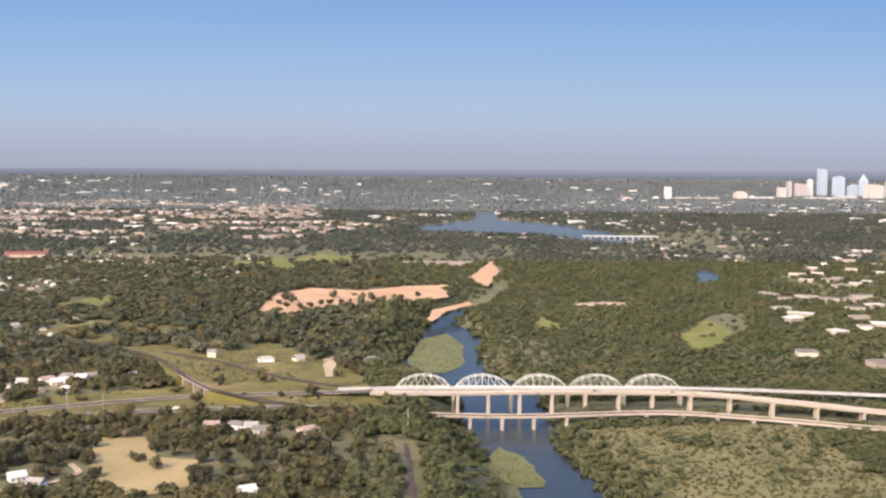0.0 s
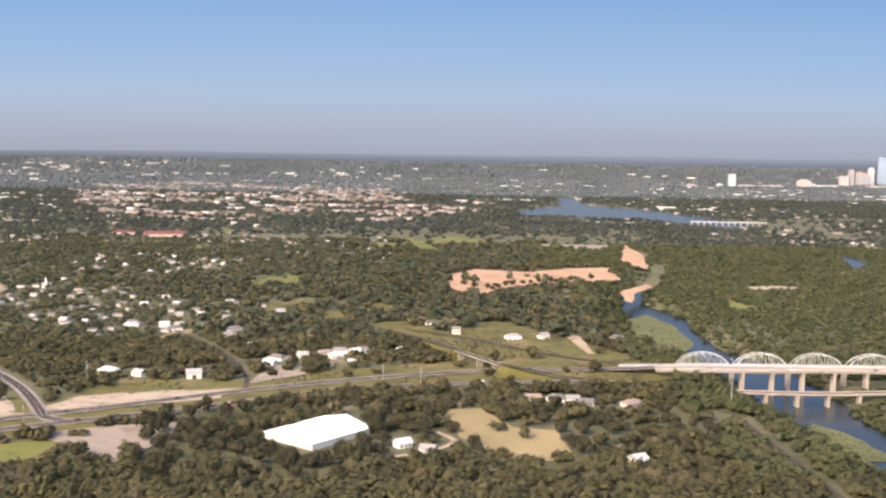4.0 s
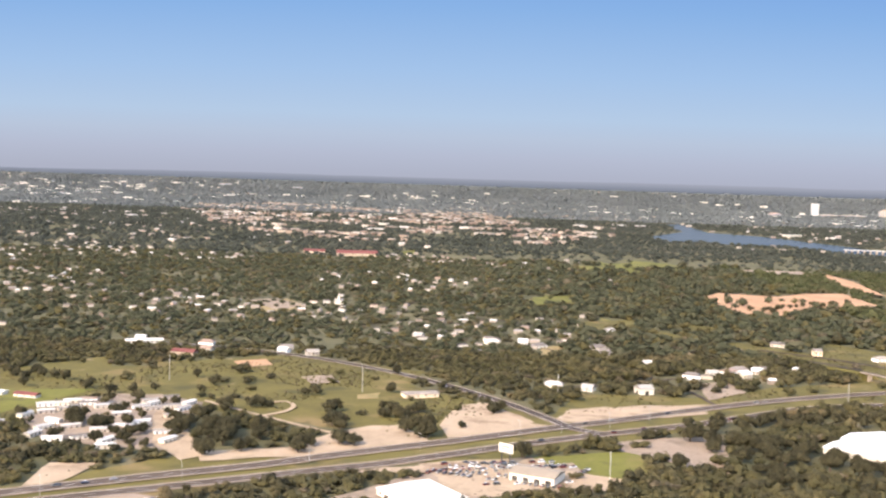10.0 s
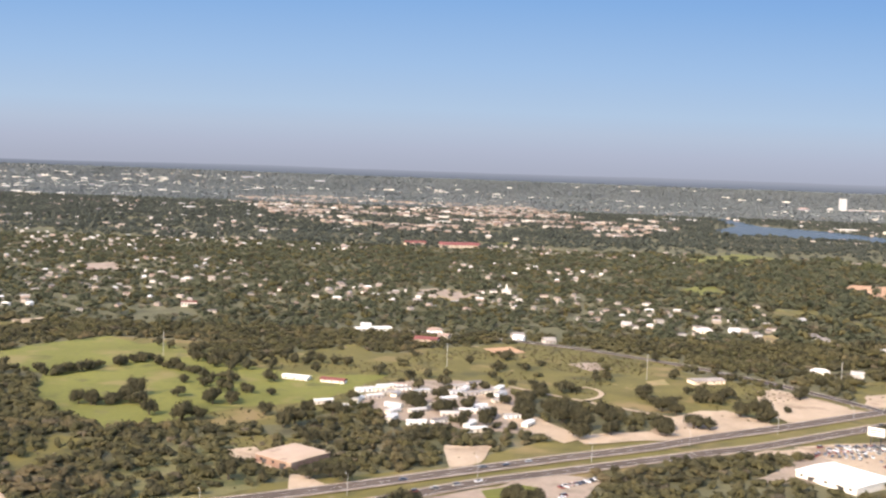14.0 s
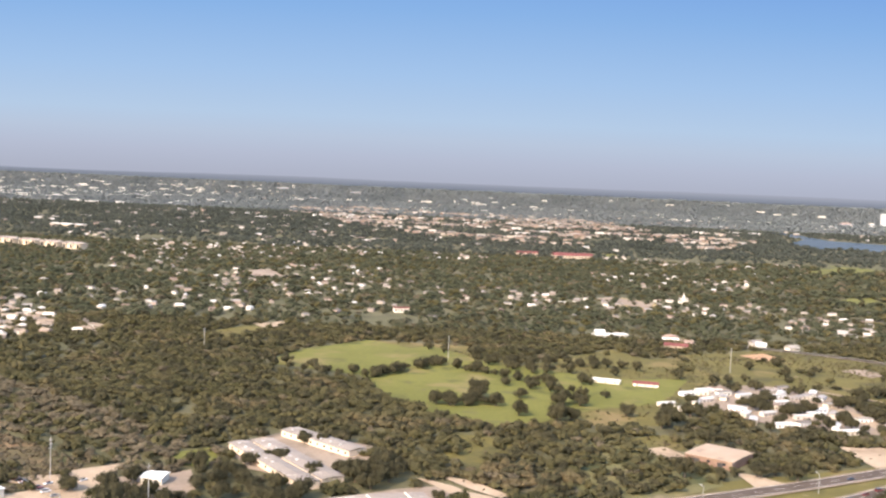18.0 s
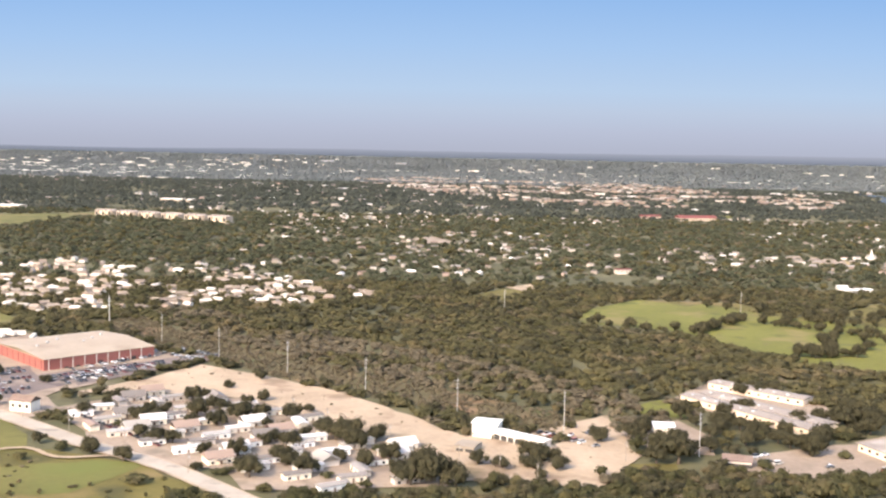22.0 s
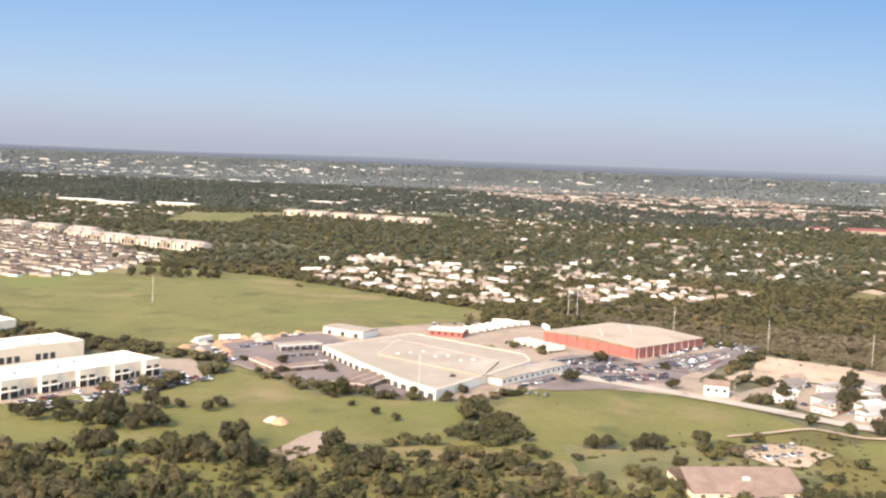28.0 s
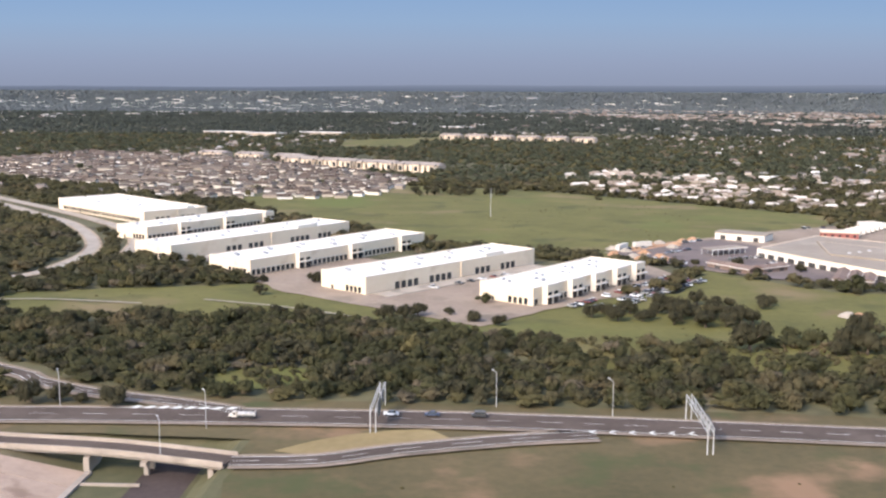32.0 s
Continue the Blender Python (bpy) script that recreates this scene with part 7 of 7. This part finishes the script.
for i, (x, y) in enumerate(((-972, 471), (-937, 428), (-907, 397), (-877, 371), (-847, 343), (-817, 314), (-786, 300), (-752, 277), (-791, 525), (-670, 534), (-1164, 465), (-1039, 294), (-337, 514), (-333, 374), (-179, 511), (-39, 485), (-197, 516), (-528, 531), (-431, 516), (-975, 480))):
    m = pose(x, y, 0, 0, 0, 40)
    if i:
        copy_thing(tall_pole, m)
    else:
        tall_pole.matrix_basis = m
for i, (x, y) in enumerate(((-1211, 161.0), (-1143, 171.5), (-1163, 176), (-1240, 172), (-1214, 146), (-600, 299), (-560, 318), (-520, 342), (-480, 364), (-440, 390), (-400, 413), (-360, 440), (-342, 448), (-320, 460), (-300, 476), (-20, 551), (60, 552), (100, 550))):
    m = pose(x, y, 4.0 if x > -30 else 0.1, 0, 0, 120)
    if i:
        copy_thing(light_pole, m)
    else:
        light_pole.matrix_basis = m
def sign_gantry(x, y0, y1, high, panels):
    """A box truss across the carriageway, on two pairs of posts, with sign panels seen from behind."""
    ob = empty("sign_gantry", "grey lattice sign gantry over the highway with dark panels", "sign", "highway gantries")
    for y in (y0, y1):
        for dx in (-0.45, 0.45):
            part("post", Geo().rod((x + dx, y, -0.3), (x + dx, y, high + 0.9), 0.11, 0.09, 7), M["galv"], ob)
    for dx in (-0.45, 0.45):
        for dz in (0, 0.9):
            part("chord", Geo().rod((x + dx, y0, high + dz), (x + dx, y1, high + dz), 0.07, n=5), M["galv"], ob)
    n = 8
    for i in range(n):
        a_, b_ = y0 + (y1 - y0) * i / n, y0 + (y1 - y0) * (i + 1) / n
        for dx in (-0.45, 0.45):
            part("lacing", Geo().rod((x + dx, a_, high + 0.9 * (i % 2)), (x + dx, b_, high + 0.9 * (1 - i % 2)), 0.045, n=4), M["galv"], ob)
        part("lacing", Geo().rod((x - 0.45, a_, high + 0.9), (x + 0.45, b_, high + 0.9), 0.045, n=4), M["galv"], ob)
    for c, w, h in panels:
        panel = part("sign_panel", Geo().box(x + 0.55, x + 0.63, c - w / 2, c + w / 2, high - 0.5 - h * 0.4, high - 0.5 + h * 0.75), M["sign_back"], ob)
        for k in (-0.3, 0.3):
            part("bracket", Geo().box(x + 0.47, x + 0.548, c + w * k - 0.06, c + w * k + 0.06, high - 0.7, high + 0.9), M["galv"], panel)
    return ob


sign_gantry(-1183.2, 160.0, 176.0, 3.4, [(164.5, 4.0, 2.4), (170.5, 3.4, 2.0)])
sign_gantry(-1130.2, 152.5, 170.8, 3.5, [(157.0, 3.6, 2.4), (161.5, 3.0, 1.8)])

marks = Geo()
for i in range(8):
    x = -1227 + i * 2.4
    marks.add([(x, 170.2, 0.56), (x + 1.2, 170.2, 0.56), (x + 2.2, 171.6, 0.56), (x + 1.0, 171.6, 0.56)], [(0, 1, 2, 3)])
for i in range(6):
    x = -1148 + i * 3.2
    marks.add([(x, 161.2, 0.56), (x + 0.5, 161.2, 0.56), (x + 1.4, 162.2, 0.56), (x + 0.9, 162.2, 0.56)], [(0, 1, 2, 3)])
    marks.add([(x + 0.9, 160.4, 0.56), (x + 1.4, 160.4, 0.56), (x + 0.5, 161.2, 0.56), (x, 161.2, 0.56)], [(0, 1, 2, 3)])
tagged(new("road_markings", marks.mesh("road_markings", M["line"])), "white painted gore stripes where the ramps meet", "road marking", kind="structure")

# ---- concrete bridge on the ramp ----
ramp_bridge = empty("ramp_bridge", "low concrete road bridge with sloping paved abutments", "bridge")
ramp_line = glide([(-1290, 156, 0.6), (-1262, 154, 0.6), (-1240, 151.5, 0.6), (-1222, 149.4, 0.6), (-1203, 144.8, 0.5)], 5)
deck(ramp_bridge, ramp_line, 5.0, 0.9, M["girder"], True, "highway")
for k in range(4):
    y0 = 147.0 - k * 6.3
    part("abutment_slab", Geo().add([(-1240.5, y0, 0.22), (-1240.5, y0 - 6.1, 0.22), (-1225.5, y0 - 6.1, -2.7), (-1225.5, y0, -2.7), (-1240.5, y0, -0.4), (-1240.5, y0 - 6.1, -0.4), (-1225.5, y0 - 6.1, -4.2), (-1225.5, y0, -4.2)], [(0, 1, 2, 3), (1, 5, 6, 2), (3, 2, 6, 7), (0, 3, 7, 4), (0, 4, 5, 1)]), M["slab"], ramp_bridge, "sloping pinkish concrete paving slab")
part("kerb_beam", Geo().box(-1226.0, -1225.0, 122, 147, -3.2, -2.4), M["girder"], ramp_bridge)
part("head_wall", Geo().box(-1226.5, -1225.6, 147.4, 153.6, -4.0, -0.4), M["girder"], ramp_bridge)
part("head_wall", Geo().box(-1206.0, -1205.2, 143.0, 149.6, -4.0, -0.4), M["girder"], ramp_bridge)
for x, y in ((-1216.5, 147.0), (-1216.5, 149.8)):
    part("pier", Geo().box(x - 0.35, x + 0.35, y - 0.35, y + 0.35, -4.0, -1.0), M["girder"], ramp_bridge)
part("pier_cap", Geo().box(-1217.0, -1216.0, 145.4, 151.2, -1.0, -0.32), M["girder"], ramp_bridge)
part("side_wall", Geo().box(-1226.0, -1216.0, 141.8, 142.2, -4.0, -2.4), M["girder"], ramp_bridge)
lower = glide([(-1213, 60), (-1213, 110), (-1213, 157)], 6)
tagged(new("road", Geo().add(*ribbon(lower, -4.2, 4.2, -2.76)).mesh("road", M["asphalt"])), "sunken asphalt underpass road below the ramp", "road", kind="structure")
BLOCK.append((np.array([q[:2] for q in ramp_line]), 4.0))
CLEAR.append(([(-1420, 60), (-1420, 166), (-1120, 166), (-1000, 156), (-1000, 60)], 0.0))

# ---- woods and suburban trees ----
rng = np.random.default_rng(5)
def grove(name, label, xy, radius, tall, shapes, material):
    """All the trees at the points xy, in one mesh."""
    co, fa, off = [], [], 0
    pick = rng.integers(0, len(shapes), len(xy))
    for k, (sv, sf) in enumerate(shapes):
        m = np.nonzero(pick == k)[0]
        if not len(m):
            continue
        a = rng.uniform(0, 2 * math.pi, len(m))
        c, s = np.cos(a)[:, None], np.sin(a)[:, None]
        x = (sv[None, :, 0] * c - sv[None, :, 1] * s) * radius[m, None] + xy[m, 0, None]
        y = (sv[None, :, 0] * s + sv[None, :, 1] * c) * radius[m, None] + xy[m, 1, None]
        z = sv[None, :, 2] * tall[m, None] + height(xy[m, 0], xy[m, 1])[:, None]
        co.append(np.stack([x, y, z], -1).reshape(-1, 3))
        fa.append((sf[None] + (np.arange(len(m)) * len(sv))[:, None, None] + off).reshape(-1, 3))
        off += len(m) * len(sv)
    tagged(new(name, raw_mesh(name, np.concatenate(co), np.concatenate(fa), material, True)), label, "trees", kind="stuff")


def keep_mask(xy, r, near):
    ok = np.ones(len(xy), bool)
    lot = rng.random(len(xy))
    for pts, keep in CLEAR:
        lo, hi = np.min(pts, 0), np.max(pts, 0)
        box = (xy[:, 0] > lo[0] - 1) & (xy[:, 0] < hi[0] + 1) & (xy[:, 1] > lo[1] - 1) & (xy[:, 1] < hi[1] + 1)
        i = np.nonzero(box)[0]
        if len(i):
            hit = inside(xy[i], pts)
            ok[i[hit & (lot[i] > keep)]] = False
    for line, w in BLOCK:
        lo, hi = line.min(0) - w - 3, line.max(0) + w + 3
        i = np.nonzero((xy[:, 0] > lo[0]) & (xy[:, 0] < hi[0]) & (xy[:, 1] > lo[1]) & (xy[:, 1] < hi[1]) & ok)[0]
        if len(i):
            d = np.min(np.hypot(xy[i, None, 0] - line[None, :, 0], xy[i, None, 1] - line[None, :, 1]), 1)
            ok[i[d < w + 0.5 * r[i]]] = False
    return ok


def clear_houses(xy, r, ok, houses, cell=16.0):
    """Drops the trees that would stand in a house or right before it."""
    bins = {}
    for hx, hy, hr in houses:
        bins.setdefault((int(hx // cell), int(hy // cell)), []).append((hx, hy, hr))
    for i in np.nonzero(ok)[0]:
        x, y = xy[i]
        cx, cy = int(x // cell), int(y // cell)
        for dx in (-1, 0, 1):
            for dy in (-1, 0, 1):
                for hx, hy, hr in bins.get((cx + dx, cy + dy), ()):
                    if abs(x - hx) < hr + 0.6 * r[i] and -hr - 0.9 * r[i] - 1.5 < y - hy < hr + 0.6 * r[i]:
                        ok[i] = False
    return ok


def spread_points(y0, y1, step, x_left, x_right):
    ys = np.arange(y0, y1, step)
    pts = []
    for y in ys:
        xs = np.arange(x_left(y), x_right(y), step)
        pts.append(np.stack([xs, np.full(len(xs), y)], 1))
    pts = np.concatenate(pts)
    return pts + rng.uniform(-0.5, 0.5, pts.shape) * step


def thin(xy, low, scale, gaps):
    """Natural gaps in the woods."""
    v = np.array([noise.noise(Vector((x * scale, y * scale, 1.7))) for x, y in xy])
    w = np.array([noise.noise(Vector((x * 4.5 * scale, y * 3.2 * scale, 5.3))) for x, y in xy])
    return rng.random(len(xy)) < np.clip(low + 1.6 * (v + 0.35), 0.12, 1.0) * np.clip(1.25 + 2.4 * w, 1.0 - gaps, 1.0)


left_edge = lambda y: -1190 - 0.47 * y
right_edge = lambda y: -20 + 0.47 * y
shapes_close = [crown_shape(60 + s, 6, 175, 0.13, 0.0, 0.36) for s in range(8)]
shapes_near = [crown_shape(s, 4, 34, 0.23, 0.0, 0.42) for s in range(8)]
shapes_mid = [crown_shape(20 + s, 2, 15, 0.33, 0.0, 0.46) for s in range(6)]
shapes_far = [crown_shape(40 + s, 1, 6, 0.45) for s in range(5)]
field = np.array(FIELD)
grove("field_trees", "round live oaks scattered over fields and gardens", field[:, :2], 2.6 * field[:, 2], 3.9 * field[:, 2], shapes_close, M["leaf_near"])
for name, label, y0, y1, step, r0, r1, h0, h1, shapes in (
        ("close_woods", "dense olive-green live oaks and brush", 120, 300, 3.5, 1.8, 3.7, 2.8, 5.2, shapes_close),
        ("near_woods", "dense olive-green live oaks and brush", 300, 640, 4.2, 2.2, 4.3, 2.8, 4.6, shapes_near),
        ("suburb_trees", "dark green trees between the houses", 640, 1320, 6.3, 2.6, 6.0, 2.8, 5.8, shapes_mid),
        ("distant_trees", "grey-green tree cover of far suburbs, toned for haze", 1320, 2600, 12.2, 5.0, 8.0, 3.6, 6.5, shapes_far),
        ("farthest_trees", "tree cover before the hills, tinted blue-grey for haze", 2600, 4690, 21.0, 10.0, 15.0, 4.5, 8.0, shapes_far)):
    xy = spread_points(y0, y1, step, left_edge, right_edge)
    xy = xy[xy[:, 1] > np.interp(xy[:, 0], [-1250, -1050, -890, -715, -500, -250, 0], [115, 170, 208, 245, 300, 325, 360])]
    radius = r0 + (r1 - r0) * rng.beta(1.3, 1.8, len(xy)) * (1.0 + 0.7 * (rng.random(len(xy)) < 0.12))
    tall = rng.uniform(h0, h1, len(xy)) * (0.62 + 0.38 * radius / r1) * np.where(rng.random(len(xy)) < 0.15, 1.35, 1.0)
    if y0 < 1000:
        big = np.clip((xy[:, 0] + 360) / 60, 0, 1) * (xy[:, 0] < -20)
        radius, tall = radius * (1 + 0.4 * big), tall * (0.78 + 0.5 * big)
    ok = keep_mask(xy, radius, y0 < 600)
    ok &= thin(xy, 0.78 if y0 < 600 else 0.62 if y0 < 2000 else 1.3, 0.012 if y0 < 1000 else 0.004, 0.15 if y0 < 600 else 0.55 if y0 < 2000 else 0.1)
    shown = clear_houses(xy, radius, ok.copy(), HOUSES + PLACED)
    ok = shown if y0 < 1000 else ok & (shown | (rng.random(len(xy)) < 0.45))
    dens = np.ones(len(xy))
    for pts, d in SPARSE:
        dens[inside(xy, pts)] = d
    ok &= rng.random(len(xy)) < dens
    xy, radius, tall = xy[ok], radius[ok], tall[ok]
    lush = (xy[:, 0] > -60) & (xy[:, 1] > 380) & (xy[:, 1] < 1300)
    if lush.any():
        grove("riverside_woods", "fresh green cottonwood thicket along the river", xy[lush], radius[lush], tall[lush] * 1.1, shapes, M["leaf_lush"])
    main = np.nonzero(~lush)[0]
    kinds = ["leaf_close" if y0 < 200 else "leaf" if y0 < 600 else "leaf_mid_haze" if y0 < 1000 else "leaf_far_haze" if y0 < 2000 else "leaf_farthest_haze"]
    if y0 < 1000:
        kinds += ["leaf_near", "leaf_pale", "brush"]
    sort = rng.choice(len(kinds), len(main), p=([0.60, 0.22, 0.14, 0.04] if y0 < 600 else [0.70, 0.08, 0.18, 0.04]) if len(kinds) > 1 else [1.0])
    if y0 == 300:
        bare = np.array([noise.noise(Vector((x * 0.011, y * 0.02, 8.8))) for x, y in xy[main]]) + 0.55 * rng.random(len(main))
        line = 300 + (-770 - xy[main, 0]) * 0.93
        sort[(bare > 0.22) & (np.abs(xy[main, 1] - line - 26) < 34) & (xy[main, 0] > -960) & (xy[main, 0] < -690)] = 3
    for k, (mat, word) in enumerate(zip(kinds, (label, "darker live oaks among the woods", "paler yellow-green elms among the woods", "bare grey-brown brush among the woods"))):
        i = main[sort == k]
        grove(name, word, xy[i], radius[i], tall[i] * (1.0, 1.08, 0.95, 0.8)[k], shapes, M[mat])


# ---- low brush on the open strips ----
for label, pts, step, mat in (("tan winter-dry brush under the power line", [(-985, 474), (-962, 492), (-940, 462), (-860, 384), (-778, 316), (-790, 297), (-880, 366)], 2.1, "brush"),
                              ("low green and straw shrubs on rough ground", [(-1002, 246), (-991, 250), (-942, 257), (-938, 247), (-876, 239), (-890, 214), (-1000, 212)], 5.5, "leaf"),
                              ("low green understorey along the woods", [(-1320, 188), (-1260, 202), (-1200, 186), (-1110, 180), (-1000, 176), (-990, 214), (-1050, 236), (-1120, 226), (-1180, 236), (-1260, 236), (-1320, 226)], 2.3, "leaf"),
                              ("yellow-green reeds in the river", [(-38, 704), (-29, 790), (-12, 812), (-3, 768), (-5, 697), (-18, 670), (-31, 670)], 2.6, "marsh"),
                              ("yellow-green reeds in the river", [(-8, 460), (2, 494), (11, 478), (15, 447), (13, 439), (-5, 439)], 1.8, "marsh"),
                              ("low shrubs on the river flats", [(40, 512), (116, 526), (150, 520), (150, 400), (58, 400)], 2.5, "leaf_pale")):
    lo, hi = np.min(pts, 0), np.max(pts, 0)
    xy = np.stack(np.meshgrid(np.arange(lo[0], hi[0], step), np.arange(lo[1], hi[1], step)), -1).reshape(-1, 2)
    xy = xy + rng.uniform(-0.5, 0.5, xy.shape) * step
    xy = xy[inside(xy, pts)]
    free = np.ones(len(xy), bool)
    for line, w in BLOCK:
        free &= np.min(np.hypot(xy[:, None, 0] - line[None, :, 0], xy[:, None, 1] - line[None, :, 1]), 1) > w
    for hx, hy, hr in HOUSES:
        free &= np.hypot(xy[:, 0] - hx, xy[:, 1] - hy) > hr
    xy = xy[free & (rng.random(len(xy)) < 0.75)]
    grove("brush", label, xy, rng.uniform(0.6, 1.7, len(xy)), rng.uniform(0.6, 1.5, len(xy)), shapes_mid if "under" in label else shapes_near, M[mat])

# ---- low bushes and tufts over the open grass ----
for kinds, step, cut, mat, label in ((("mid", "scrub"), 5.0, 0.12, "leaf_pale", "low olive bushes and tufts over rough grass"), (("mid", "sand"), 7.0, 0.2, "brush", "dry straw-coloured tufts over rough grass"), (("pasture", "verge", "green"), 8.0, 0.40, "leaf_pale", "sparse tufts and weeds over open grass")):
    found = []
    for kind, pts in OPEN:
        if kind in kinds:
            lo, hi = np.min(pts, 0), np.max(pts, 0)
            xy = np.stack(np.meshgrid(np.arange(lo[0], hi[0], step), np.arange(lo[1], hi[1], step)), -1).reshape(-1, 2)
            xy = xy + rng.uniform(-0.5, 0.5, xy.shape) * step
            found.append(xy[inside(xy, pts)])
    xy = np.concatenate(found)
    clump = np.array([noise.noise(Vector((x * 0.035, y * 0.035, 2.7))) for x, y in xy])
    free = (clump + 0.25 * rng.random(len(xy)) > cut) & (xy[:, 1] < 1000) & (xy[:, 1] > 60)
    for line, w in BLOCK:
        free &= np.min(np.hypot(xy[:, None, 0] - line[None, ::2, 0], xy[:, None, 1] - line[None, ::2, 1]), 1) > w + 1
    for hx, hy, hr in HOUSES:
        free &= np.hypot(xy[:, 0] - hx, xy[:, 1] - hy) > hr
    for pts, keep in CLEAR:
        if keep == 0.0:
            free &= ~inside(xy, pts) | (kinds[0] == "pasture")
    for kind, pts in OPEN:
        if kind == "green":
            free &= ~inside(xy, pts)
    xy = xy[free]
    small = 0.55 if kinds[0] == "pasture" else 1.0
    grove("tufts", label, xy, small * rng.uniform(0.4, 1.3, len(xy)), small * rng.uniform(0.3, 0.9, len(xy)), shapes_mid, M[mat])

# ---- thicket filling the river flats ----
fill = spread_points(600, 1300, 6.6, lambda y: -55, lambda y: min(330, 60 + 0.33 * y))
fill_r = rng.uniform(1.8, 4.2, len(fill))
ok = clear_houses(fill, fill_r, keep_mask(fill, fill_r, False), HOUSES + PLACED) & (fill[:, 0] > np.interp(fill[:, 1], RIVER_Y, RIVER_X) + np.interp(fill[:, 1], RIVER_Y, RIVER_W))
grove("riverside_thicket", "green and straw-coloured thicket over the river flats", fill[ok], fill_r[ok], rng.uniform(1.6, 3.4, int(ok.sum())), shapes_mid, M["leaf_lush"])
